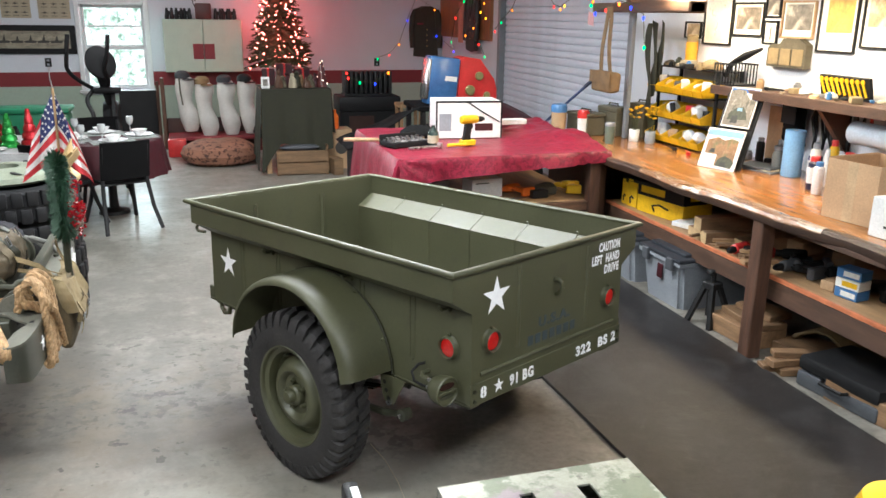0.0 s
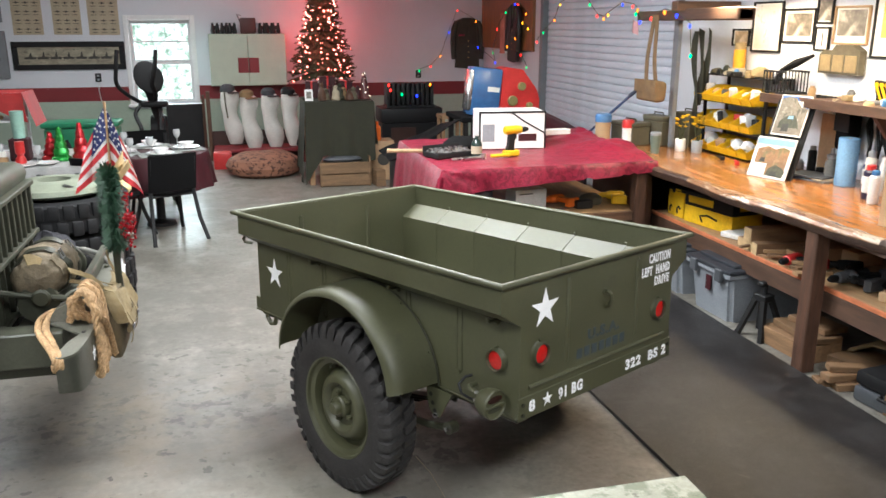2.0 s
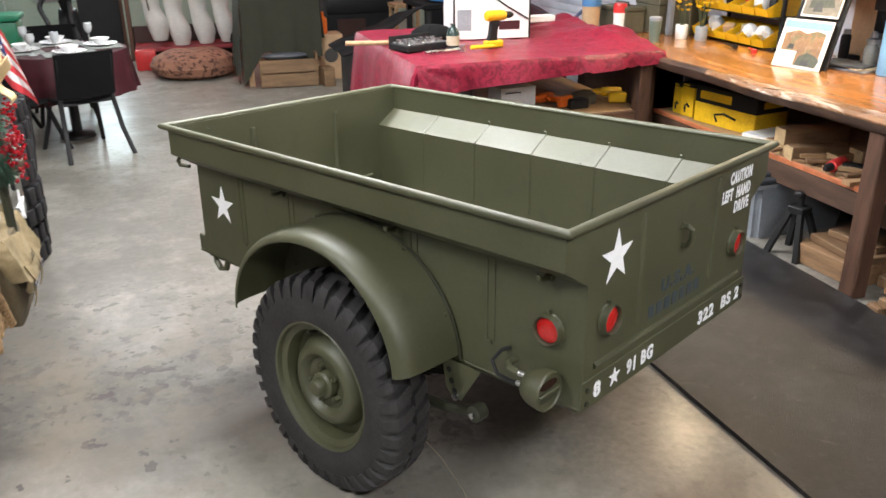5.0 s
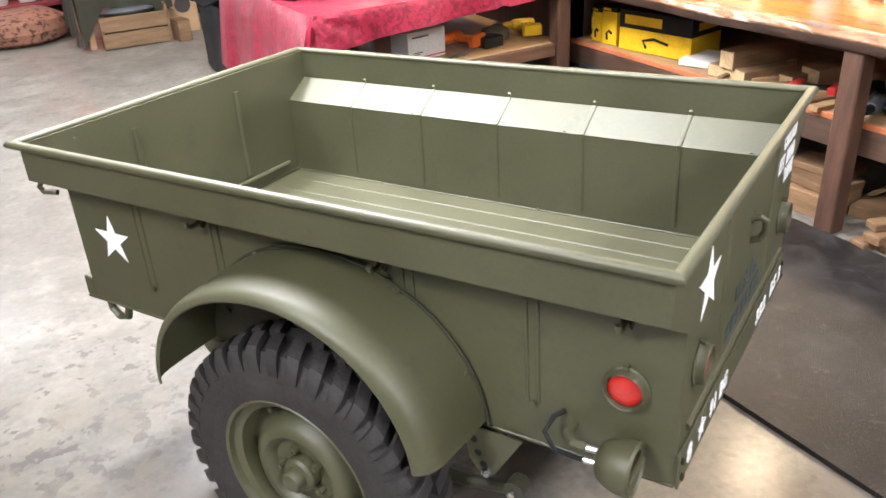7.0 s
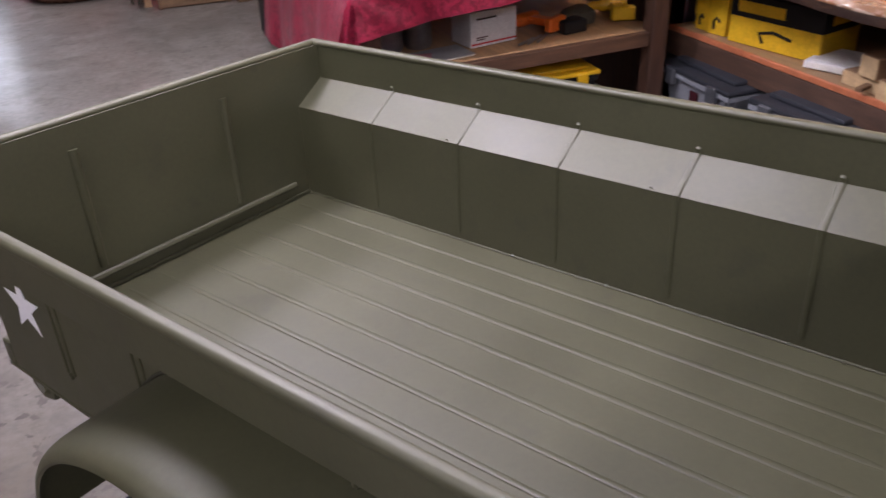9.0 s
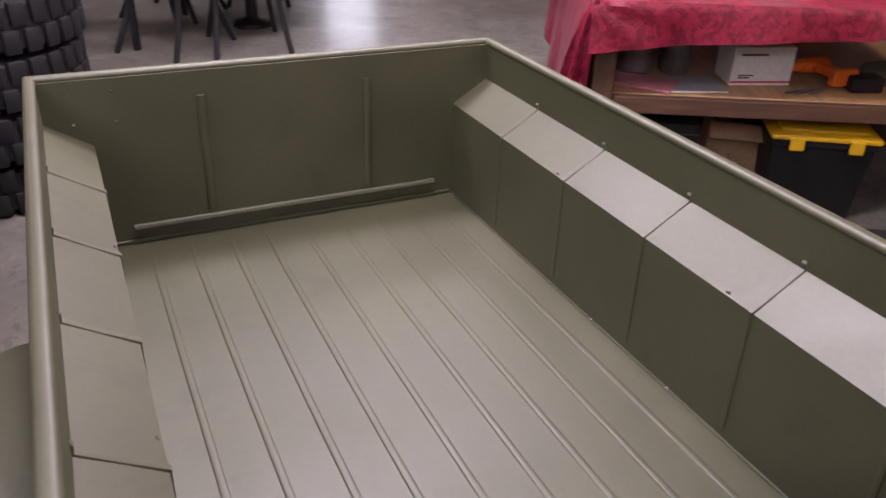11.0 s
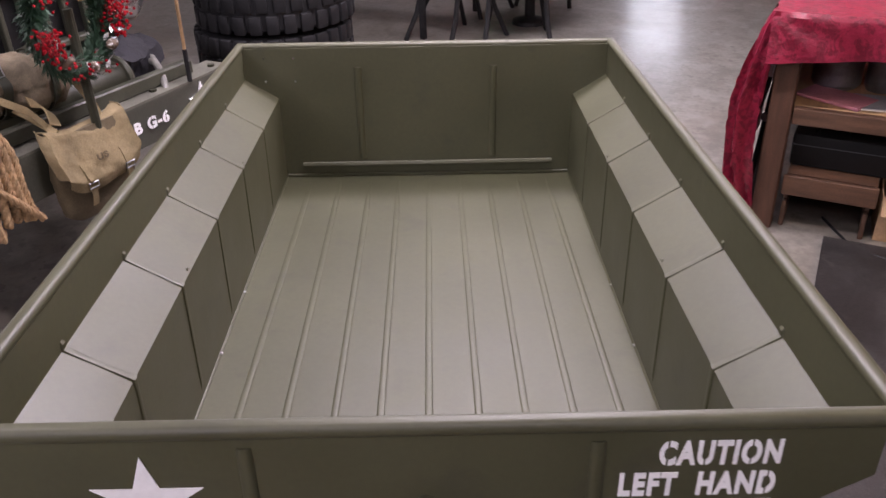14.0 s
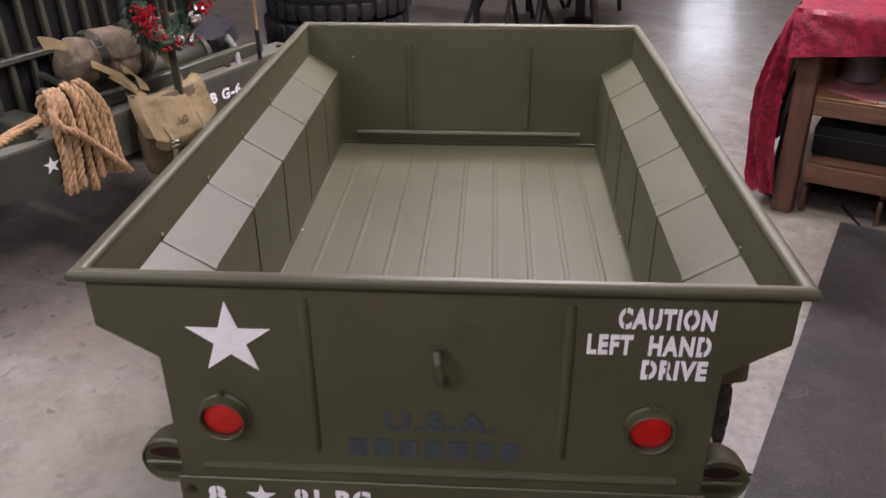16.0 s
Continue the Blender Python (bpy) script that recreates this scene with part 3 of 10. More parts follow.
# tail plate and nose plate follow the stepped section
sect = [(UP + T, RIM - 0.012), (UP + T, 0.952), (LO + T, 0.889), (LO + T, 0.53)]
outline = [(-x, z) for x, z in sect] + [(x, z) for x, z in reversed(sect)]
tail = part("tail_panel", prism(bm_new(), outline, YT - T, YT, "y"), olive, trailer)
nose = part("nose_panel", prism(bm_new(), outline, YF, YF + T, "y"), olive, trailer)
for x in (-0.222, 0.222):
    bm = bm_new()
    tube(bm, [(x, YT - T + 0.006, 1.017), (x, YT - T + 0.004, 1.008), (x, YT - T + 0.004, 0.705), (x, YT - T + 0.006, 0.694)], 0.0115, 12)
    part("rib", bm, olive, tail)
    bm = bm_new()
    tube(bm, [(x * 0.98, YF + 0.003, 0.994), (x * 0.98, YF + 0.003, 0.684)], 0.0125, 10)
    part("rib", bm, olive, nose)
bm = bm_new()
tube(bm, [(-0.436, YT - T, 0.647), (0.436, YT - T, 0.647)], 0.009, 8)
part("crease", bm, olive, tail)
part("bumper_strip", boxed(-0.492, 0.492, YT - T - 0.006, YT - T - 0.001, 0.53, 0.618, 0.002), olive, tail)
bm = bm_new()
tube(bm, [(-0.42, YF - 0.008, 0.664), (0.42, YF - 0.008, 0.665)], 0.0095, 8)
part("cross_bar", bm, olive, nose)
part("toe_strip", boxed(-0.477, 0.477, YF - 0.008, YF - 0.002, 0.619, 0.63, 0.002), olive, nose)
for x, z in ((-0.515, 1.025), (-0.421, 1.025), (-0.516, 0.951), (-0.421, 0.95)):
    part("rivet", lathe(bm_new(), [(0, 0.003), (0.0028, 0.002), (0.0036, 0)], 8, pose(x, YF - 0.001, z, 90)), steel, nose, "bright rivet")
for s in (-1, 1):
    for z in (0.55, 0.59):
        bm = bm_new()
        cyl(bm, (s * 0.47, YT - T - 0.012, z), (s * 0.47, YT - T - 0.004, z), 0.008, seg=8)
        part("bolt", bm, olive_dark, tail)
# latch on the tail
bm = bm_new()
tube(bm, [(0.004, YT - T + 0.002, 0.918), (0.004, YT - 0.022, 0.924), (0.006, YT - 0.033, 0.915), (0.009, YT - 0.034, 0.89), (0.012, YT - 0.022, 0.866), (0.013, YT - T + 0.002, 0.858)], 0.0085, 10)
cyl(bm, (0.004, YT - T - 0.004, 0.92), (0.004, YT - T + 0.001, 0.92), 0.014, seg=14)
part("latch", bm, olive, tail)

# load floor with pairs of pressed ridges
bm = bm_new()
box(bm, -0.479, 0.479, YT, YF, FLO - 0.008, FLO)
bed = part("load_floor", bm, olive, trailer)
for i, x in enumerate((-0.392, -0.294, -0.193, -0.098, 0.002, 0.105, 0.202, 0.301, 0.398)):
    bm = bm_new()
    rows = [[bm.verts.new((x + dx * w, y, FLO - 0.0005 + h * dz)) for dx, dz in ((-0.0085, 0), (-0.007, 0.75), (-0.0055, 1), (0.0055, 1), (0.007, 0.75), (0.0085, 0))]
            for y, w, h in ((0.09, 0.5, 0.0), (0.14, 1, 0.0032), (1.6, 1, 0.0032), (1.77, 0.5, 0.0006))]
    for u, w in zip(rows, rows[1:]):
        for k in range(5):
            bm.faces.new((u[k], u[k + 1], w[k + 1], w[k]))
    part("floor_ridge", bm, olive, bed)
# welded seam along the side of the floor, with small bright beads
for s in (-1, 1):
    bm = bm_new()
    tube(bm, [(s * 0.478, YT, FLO + 0.001), (s * 0.478, YF, FLO + 0.001)], 0.0035, 6)
    part("weld_seam", bm, olive, bed)
    for y in (0.78, 1.05):
        part("weld_bead", lathe(bm_new(), [(0, 0.005), (0.005, 0.003), (0.006, 0)], 8, pose(s * 0.474, y, FLO + 0.005) @ Matrix.Scale(0.65, 4)), steel, bed, "bright bead")

# fenders
FY, FZ = 0.862, 0.52


def fender_at(s, x, w, a, off=0.0):
    """Skin of a fender at angle a from its rear foot; w runs from the body (0) to the rolled lip (1)."""
    c = math.cos(a)
    ry = (0.42 - 0.058 * w if c > 0 else 0.442 - 0.03 * w) + off
    return (s * x, FY - ry * c, FZ + (0.366 - 0.034 * w + off) * math.sin(a))


def fender(s):
    skin = [(0.488, 0.0), (0.56, 0.03), (0.63, 0.09), (0.662, 0.15), (0.684, 0.26), (0.698, 0.44), (0.706, 0.7), (0.709, 1.0)]
    ring = [(x, w, 0.0) for x, w in skin] + [(x - 0.003, w, -0.0045) for x, w in reversed(skin)]
    bm = bm_new()
    rows = []
    N = 44
    for i in range(N + 1):
        a = math.radians(1 + 178 * i / N)
        row = []
        for x, w, off in ring:
            p = list(fender_at(s, x, w, a, off))
            if i == 0:
                p[2] = 0.54 + 0.014 * (1 - w)
            elif i == N:
                p[2] = 0.524 + 0.01 * (1 - w)
            row.append(bm.verts.new(p))
        rows.append(row)
    for u, w in zip(rows, rows[1:]):
        for k in range(len(ring)):
            j = (k + 1) % len(ring)
            bm.faces.new((u[k], u[j], w[j], w[k]))
    bm.faces.new(rows[0])
    bm.faces.new(rows[-1][::-1])
    f = part("fender", bm, olive, trailer, "rounded olive steel fender")
    bm = bm_new()
    tube(bm, [fender_at(s, 0.492, 0.0, math.radians(3 + 174 * i / 28), 0.003) for i in range(29)], 0.0042, 6)
    part("beading", bm, olive_dark, f)
    for a in (25, 60, 118, 150):
        bm = bm_new()
        cyl(bm, fender_at(s, 0.505, 0.02, math.radians(a), -0.002), fender_at(s, 0.505, 0.02, math.radians(a), 0.008), 0.007, seg=8)
        part("bolt", bm, olive, f)
    # perforated stay at the fender's rear foot
    bm = bm_new()
    poly = [(0.35, 0.533), (0.5, 0.533), (0.485, 0.44), (0.455, 0.405), (0.425, 0.41)]
    prism(bm, poly, s * 0.5, s * 0.505, "x")
    st = part("stay", bm, olive, trailer)
    for z, yy in ((0.435, 0.45), (0.465, 0.462), (0.5, 0.472)):
        bm = bm_new()
        cyl(bm, (s * 0.5045, yy, z), (s * 0.5065, yy, z), 0.0095, seg=12)
        part("hole", bm, black_metal, st, "dark punched hole")
    poly = [(1.36, 0.533), (1.24, 0.533), (1.22, 0.45), (1.28, 0.44)]
    part("stay", prism(bm_new(), poly, s * 0.5, s * 0.505, "x"), olive, trailer)


fender(-1)
fender(1)


# wheels with bar-tread tyres
def wheel(s, cz):
    cx, cy = s * 0.618, 0.87
    hub = thing("wheel", "", "", None)
    hub.parent = trailer
    hub.matrix_basis = pose(cx, cy, cz, 0, 90 * s, 0)
    bm = bm_new()
    R = 0.347
    tp = [(0.21, -0.058), (0.215, -0.07), (0.235, -0.081), (0.27, -0.085), (0.3, -0.083), (0.324, -0.076), (R, -0.058), (R + 0.002, 0), (R, 0.058), (0.324, 0.076), (0.3, 0.083), (0.27, 0.085), (0.235, 0.081), (0.215, 0.07), (0.21, 0.058)]
    lathe(bm, tp, 72, closed=True)
    tyre = part("tyre", bm, rubber, hub, "black bar-tread military tyre")
    lug = None
    n = 36
    for i in range(n):
        for side in (-1, 1):
            if lug is None:
                b2 = bm_new()
                # one slanted tread bar that wraps over the shoulder
                pr = [(0.305, 0.084), (0.328, 0.0835), (0.35, 0.077), (0.364, 0.064), (0.368, 0.035), (0.368, 0.004), (0.335, 0.004), (0.33, 0.05), (0.302, 0.078)]
                va, vb = [], []
                for r, z in pr:
                    lean = (0.079 - z) * 0.45
                    for lst, half in ((va, -0.0165), (vb, 0.0165)):
                        a = (lean + half) / 0.35
                        lst.append(b2.verts.new((r * math.cos(a), r * math.sin(a), z)))
                b2.faces.new(va)
                b2.faces.new(vb[::-1])
                for k in range(len(pr)):
                    j = (k + 1) % len(pr)
                    b2.faces.new((va[k], vb[k], vb[j], va[j]))
                lug = part("tread_bar", b2, rubber, tyre)
                continue
            o = new("tread_bar", lug.data)
            o.parent = tyre
            o.matrix_basis = pose(0, 0, 0, 0, 0, 360 * (i + (0.5 if side < 0 else 0)) / n) @ (Matrix() if side > 0 else Matrix.Rotation(math.pi, 4, "X"))
    # pressed steel disc and rim, outside at +z
    bm = bm_new()
    rp = [(0.214, -0.07), (0.222, -0.066), (0.222, -0.06), (0.19, -0.05), (0.186, 0.0), (0.19, 0.05), (0.205, 0.056), (0.222, 0.064), (0.226, 0.071), (0.22, 0.077), (0.213, 0.073), (0.21, 0.062), (0.206, 0.035), (0.2, 0.006), (0.185, -0.006)]
    lathe(bm, rp, 56)
    part("rim", bm, olive, hub)
    bm = bm_new()
    lathe(bm, [(0.203, 0.008), (0.18, 0.004), (0.16, 0.01), (0.147, 0.03), (0.138, 0.048), (0.126, 0.057), (0.108, 0.058), (0.096, 0.049), (0.088, 0.034), (0.076, 0.032), (0.05, 0.032), (0.05, -0.02), (0.203, -0.02)], 48, closed=True)
    disc = part("wheel_disc", bm, olive, hub)
    bm = bm_new()
    lathe(bm, [(0.046, 0.0), (0.046, 0.055), (0.04, 0.062), (0.03, 0.064), (0.029, 0.083), (0.024, 0.09), (0, 0.092)], 24)
    part("hub_cap", bm, olive, hub)
    for i in range(5):
        a = 2 * math.pi * i / 5 + 0.3
        bm = bm_new()
        cyl(bm, (0.062 * math.cos(a), 0.062 * math.sin(a), 0.03), (0.062 * math.cos(a), 0.062 * math.sin(a), 0.05), 0.0115, seg=6)
        cyl(bm, (0.062 * math.cos(a), 0.062 * math.sin(a), 0.05), (0.062 * math.cos(a), 0.062 * math.sin(a), 0.058), 0.006, seg=8)
        part("lug_nut", bm, olive, disc)
    bm = bm_new()
    cyl(bm, (0.155, 0.07, 0.01), (0.16, 0.072, 0.045), 0.006, seg=8)
    part("valve", bm, olive_dark, hub)
    bm = bm_new()
    lathe(bm, [(0.0, -0.05), (0.135, -0.05), (0.135, -0.012), (0.0, -0.012)], 32)
    part("brake_drum", bm, olive_dark, hub)


wheel(-1, 0.3625)
wheel(1, 0.3865)

# axle, springs and frame rails under the body
bm = bm_new()
cyl(bm, (-0.57, 0.885, 0.35), (0.57, 0.885, 0.372), 0.032, seg=14)
part("axle", bm, olive_dark, trailer)
for s in (-1, 1):
    for i in range(5):
        bm = bm_new()
        L = 0.42 - 0.07 * i
        pts = [(s * 0.43, 0.885 + L * (2 * k / 8 - 1), 0.40 - 0.011 * i + 0.07 * (2 * k / 8 - 1) ** 2 * (L / 0.42) ** 2) for k in range(9)]
        va = [[bm.verts.new((p[0] + dx, p[1], p[2] + dz)) for dx, dz in ((-0.022, -0.004), (0.022, -0.004), (0.022, 0.004), (-0.022, 0.004))] for p in pts]
        for u, w in zip(va, va[1:]):
            for k in range(4):
                bm.faces.new((u[k], u[(k + 1) % 4], w[(k + 1) % 4], w[k]))
        bm.faces.new(va[0][::-1])
        bm.faces.new(va[-1])
        part("spring_leaf", bm, olive_dark, trailer)
    bm = bm_new()
    box(bm, s * 0.46, s * 0.4, 0.05, 1.84, 0.5, 0.592, 0.004)
    part("frame_rail", bm, olive_dark, trailer)
    for y in (0.465, 1.305):
        bm = bm_new()
        prism(bm, [(y - 0.05, 0.53), (y + 0.05, 0.53), (y + 0.02, 0.44), (y - 0.02, 0.44)], s * 0.465, s * 0.475, "x")
        prism(bm, [(y - 0.05, 0.53), (y + 0.05, 0.53), (y + 0.02, 0.44), (y - 0.02, 0.44)], s * 0.385, s * 0.395, "x")
        cyl(bm, (s * 0.37, y, 0.465), (s * 0.5, y, 0.465), 0.017, seg=12)
        part("spring_shackle", bm, olive_dark, trailer)
    bm = bm_new()
    tube(bm, [(s * 0.47, 0.64, 0.33), (s * 0.488, 0.5, 0.352), (s * 0.488, 0.38, 0.38)], 0.016, 10)
    cyl(bm, (s * 0.465, 0.375, 0.382), (s * 0.505, 0.375, 0.382), 0.026, seg=14)
    part("spring_link", bm, olive_dark, trailer)
    bm = bm_new()
    cyl(bm, (s * 0.5055, 0.44, 0.42), (s * 0.518, 0.44, 0.42), 0.011, seg=6)
    part("grease_nut", bm, steel, trailer, "bright steel nut")
    bm = bm_new()
    cyl(bm, (s * 0.5055, 0.375, 0.382), (s * 0.52, 0.375, 0.382), 0.009, seg=6)
    part("grease_nut", bm, steel, trailer, "bright steel nut")
for y in (0.08, 0.6, 1.2, 1.8):
    part("cross_member", boxed(-0.4, 0.4, y - 0.03, y + 0.03, 0.51, 0.59, 0.004), olive_dark, trailer)


# red reflectors: three on the body, two to each end
LENS_FIT = Matrix.Diagonal((0.93, 0.93, 0.85, 1))


def reflector(m):
    r = thing("reflector", "", "", None)
    r["label"] = "round red reflector in an olive bezel"
    r.parent, r.matrix_basis = trailer, m
    part("bezel", lathe(bm_new(), [(0.0515, 0), (0.0515, 0.003), (0.0475, 0.006), (0.0455, 0.012), (0.0445, 0.025), (0.043, 0.027), (0.041, 0.025), (0.0395, 0.01), (0.0, 0.009)], 40, LENS_FIT), olive, r)
    part("gasket", lathe(bm_new(), [(0.0405, 0.0105), (0.0408, 0.014), (0.0382, 0.0145), (0.038, 0.0105)], 40, LENS_FIT), black_plastic, r, "dark rubber gasket")
    part("lens", lathe(bm_new(), [(0.0, 0.0185), (0.018, 0.0178), (0.03, 0.016), (0.0378, 0.013), (0.0378, 0.0115), (0, 0.0115)], 40, LENS_FIT), red_lens, r, "faceted red lens")
    bm = bm_new()
    cyl(bm, (0, 0.05, 0.0), (0, 0.05, 0.012), 0.0055, seg=8)
    part("screw", bm, olive, r)


reflector(pose(-0.383, YT - T - 0.001, 0.767, 90, 0, 0))
reflector(pose(0.375, YT - T - 0.001, 0.771, 90, 0, 0))
reflector(pose(-LO - T - 0.001, 0.129, 0.738, 90, 0, -90))
reflector(pose(LO + T + 0.001, 0.129, 0.738, 90, 0, 90))


# bell-shaped tail lamps with a blackout slit
lamp_slit = surf("dark lamp glass", (0.03, 0.012, 0.01), 0.25)


def tail_lamp(s):
    r = thing("tail_lamp", "", "", None)
    r["label"] = "bell-shaped olive tail lamp with a dark slit"
    r.parent = trailer
    r.matrix_basis = pose(s * 0.538, 0.108, 0.589, 90, 0, 0)
    part("shell", lathe(bm_new(), [(0, -0.058), (0.024, -0.056), (0.04, -0.046), (0.051, -0.026), (0.056, -0.002), (0.057, 0.02), (0.053, 0.025), (0.05, 0.02), (0, 0.014)], 32), olive, r)
    # upper slit is dark glass; lower ellipse is shading put in as olive
    for y0, y1 in ((0.007, 0.033), (-0.03, -0.012)):
        yc, hh = (y0 + y1) / 2, (y1 - y0) / 2
        bm = bm_new()
        prism(bm, [((0.047 ** 2 - yc ** 2) ** 0.5 * 0.9 * math.cos(a), yc + hh * math.sin(a)) for a in [2 * math.pi * k / 20 for k in range(20)]], 0.0145, 0.0195, "z")
        part("slit", bm, lamp_slit if y0 > 0 else olive_dark, r, "dark glass slit" if y0 > 0 else "")
    part("visor", boxed(-0.046, 0.046, -0.008, 0.003, 0.014, 0.027, 0.003), olive, r)
    for dy in (-0.014, 0.018):
        bm = bm_new()
        cyl(bm, (0, dy, -0.05), (0, dy, -0.085), 0.0075, seg=10)
        part("coupling", bm, steel, r, "bright threaded coupling")
    bm = bm_new()
    tube(bm, [(0, 0.018, -0.08), (0, 0.02, -0.11), (-s * 0.02, 0.022, -0.13), (-s * 0.07, 0.022, -0.13)], 0.01, 8)
    part("bracket", bm, olive, r)
    bm = bm_new()
    tube(bm, [(0.0, -0.014, -0.075), (0, -0.016, -0.11), (s * 0.005, -0.008, -0.15), (-s * 0.005, 0.02, -0.175), (-s * 0.03, 0.045, -0.165), (-s * 0.052, 0.05, -0.15)], 0.0055, 8)
    part("cable", bm, black_plastic, r)


tail_lamp(-1)
tail_lamp(1)

# front corner loops
for s in (-1, 1):
    bm = bm_new()
    tube(bm, [(s * 0.52, 1.815, 0.93), (s * 0.53, 1.85, 0.928), (s * 0.535, 1.862, 0.91), (s * 0.53, 1.855, 0.893), (s * 0.515, 1.815, 0.892)], 0.008, 8)
    part("grab_loop", bm, olive, trailer)
    bm = bm_new()
    tube(bm, [(s * 0.46, 1.7, 0.53), (s * 0.46, 1.72, 0.475), (s * 0.46, 1.76, 0.465), (s * 0.46, 1.79, 0.49), (s * 0.46, 1.79, 0.53)], 0.012, 8)
    part("lashing_ring", bm, olive, trailer)

# white stencils on the tail and the sides
TXT = pose(0, YT - T - 0.0016, 0, 90, 0, 0)
STR = pose(0, YT - T - 0.0076, 0, 90, 0, 0)
for nm, x, z, r in (("star", -0.354, 0.931, 0.077),):
    part(nm, prism(bm_new(), star_poly(x, z, r), YT - T - 0.0022, YT - T - 0.0008, "y"), white_paint, trailer, "white painted star")
part("star", prism(bm_new(), star_poly(-0.335, 0.576, 0.029), YT - T - 0.0085, YT - T - 0.0065, "y"), white_paint, trailer, "small white star")
for s in (-1, 1):
    part("star", prism(bm_new(), star_poly(1.66, 0.757, 0.076), s * (LO + T + 0.0004), s * (LO + T + 0.0018), "x"), white_paint, trailer, "white painted star")
for text, x0, x1, z in (("CAUTION", 0.3, 0.456, 0.977), ("LEFT  HAND", 0.252, 0.456, 0.925), ("DRIVE", 0.346, 0.456, 0.876)):
    words("stencil_letter", text, TXT @ Matrix.Translation((x0, z, 0)), 0.04, white_paint, trailer, "white stencilled letter", x1 - x0)
for text, x0, x1, z in (("8", -0.437, -0.404, 0.553), ("91 BG", -0.27, -0.125, 0.553), ("322  BS 2", 0.158, 0.456, 0.551)):
    words("stencil_letter", text, STR @ Matrix.Translation((x0, z, 0)), 0.045, white_paint, trailer, "white stencilled letter", x1 - x0)
words("stencil_letter", "U.S.A.", TXT @ Matrix.Translation((-0.096, 0.745, 0)), 0.043, faded_blue, trailer, "faded blue letter", 0.205)
for i in range(7):
    x = -0.16 + i * 0.046
    part("faded_bar", boxed(x, x + 0.032, YT - T - 0.0016, YT - T - 0.0008, 0.682, 0.722), faded_blue, trailer, "faded blue bar")

# ---- workbench along the east wall ----
rnd = random.Random(4)


def bar_label(bm, x0, x1, y, z0, z1, rows=3, axis="y", out=-0.001):
    """Plain bars in place of print that cannot be read."""
    for i in range(rows):
        z = z1 - (i + 0.5) * (z1 - z0) / rows
        h = (z1 - z0) / rows * 0.28
        w = (x1 - x0) * (0.95 if i % 2 == 0 else 0.7)
        if axis == "y":
            box(bm, x0, x0 + w, y + out, y, z - h, z + h)
        else:
            box(bm, y + out, y, x0, x0 + w, z - h, z + h)
    return bm


bench = thing("workbench", "long varnished live-edge wooden workbench with a lower shelf", "workbench")


def edge_x(y):
    return 1.69 + 0.035 * math.sin(1.9 * y + 0.6) + 0.018 * math.sin(6.3 * y) + 0.01 * noise.noise((y * 7, 3, 0)) - 0.04 * max(0, 1 - abs(y - 1.2) / 0.8)


bm = bm_new()
N = 90
secs = []
for i in range(N + 1):
    y = -2.6 + (3.07 + 2.6) * i / N
    e = edge_x(y)
    secs.append([bm.verts.new(p) for p in ((2.795, y, 0.9), (e + 0.05, y, 0.9), (e + 0.015, y, 0.893), (e, y, 0.875), (e + 0.006, y, 0.842), (2.795, y, 0.842))])
for u, w in zip(secs, secs[1:]):
    for k in range(6):
        bm.faces.new((u[k], u[(k + 1) % 6], w[(k + 1) % 6], w[k]))
bm.faces.new(secs[0][::-1])
bm.faces.new(secs[-1])
top = part("bench_top", bm, bench_wood, bench, "glossy honey-brown wooden top")
bm = bm_new()
secs = []
for i in range(61):
    y = 0.5 + 1.75 * i / 60
    e = edge_x(y)
    wob = 0.03 + 0.028 * noise.noise((y * 9, 0, 5)) + 0.02 * noise.noise((y * 31, 2, 5))
    t = math.sin(math.pi * i / 60) ** 0.5
    secs.append([bm.verts.new(p) for p in ((e + 0.04 + 0.11 * t * max(0.05, 0.3 + wob * 10), y, 0.9015), (e + 0.03, y, 0.9062), (e + 0.002, y, 0.9035), (e - 0.011, y, 0.886), (e - 0.011, y, 0.878))])
for u, w in zip(secs, secs[1:]):
    for k in range(4):
        bm.faces.new((u[k], u[k + 1], w[k + 1], w[k]))
part("live_edge", bm, bark, bench, "pale flaking live edge")
bm = bm_new()
secs = []
for i in range(N + 1):
    y = -2.6 + (3.07 + 2.6) * i / N
    e = edge_x(y) + 0.006 * noise.noise((y * 13, 1, 4))
    secs.append([bm.verts.new(p) for p in ((e + 0.05, y, 0.9003), (e + 0.03, y, 0.9035), (e + 0.006, y, 0.9), (e - 0.008, y, 0.882), (e - 0.004, y, 0.855), (e + 0.006, y, 0.836), (e + 0.03, y, 0.836))])
for u, w in zip(secs, secs[1:]):
    for k in range(6):
        bm.faces.new((u[k], u[k + 1], w[k + 1], w[k]))
part("front_edge", bm, edge_wood, bench, "dark rough-sawn front edge")
part("front_beam", boxed(1.74, 1.785, -2.6, 3.06, 0.81, 0.841, 0.004), old_wood_y, bench)
for y in (-1.1, 0.96, 2.99):
    part("leg", boxed(1.7, 1.79, y - 0.035, y + 0.06, 0.0, 0.836, 0.006), old_wood, bench)
    part("leg", boxed(2.66, 2.76, y - 0.05, y + 0.05, 0.0, 0.838, 0.006), old_wood, bench)
part("shelf_board", boxed(1.84, 2.78, -2.6, 3.0, 0.475, 0.5, 0.003), pine, bench)
part("shelf_lip", boxed(1.822, 1.84, -2.6, 3.0, 0.478, 0.506, 0.003), shelf_lip, bench, "worn orange shelf edge")
part("shelf_beam", boxed(1.825, 1.87, -2.6, 3.0, 0.355, 0.477, 0.004), old_wood_y, bench)

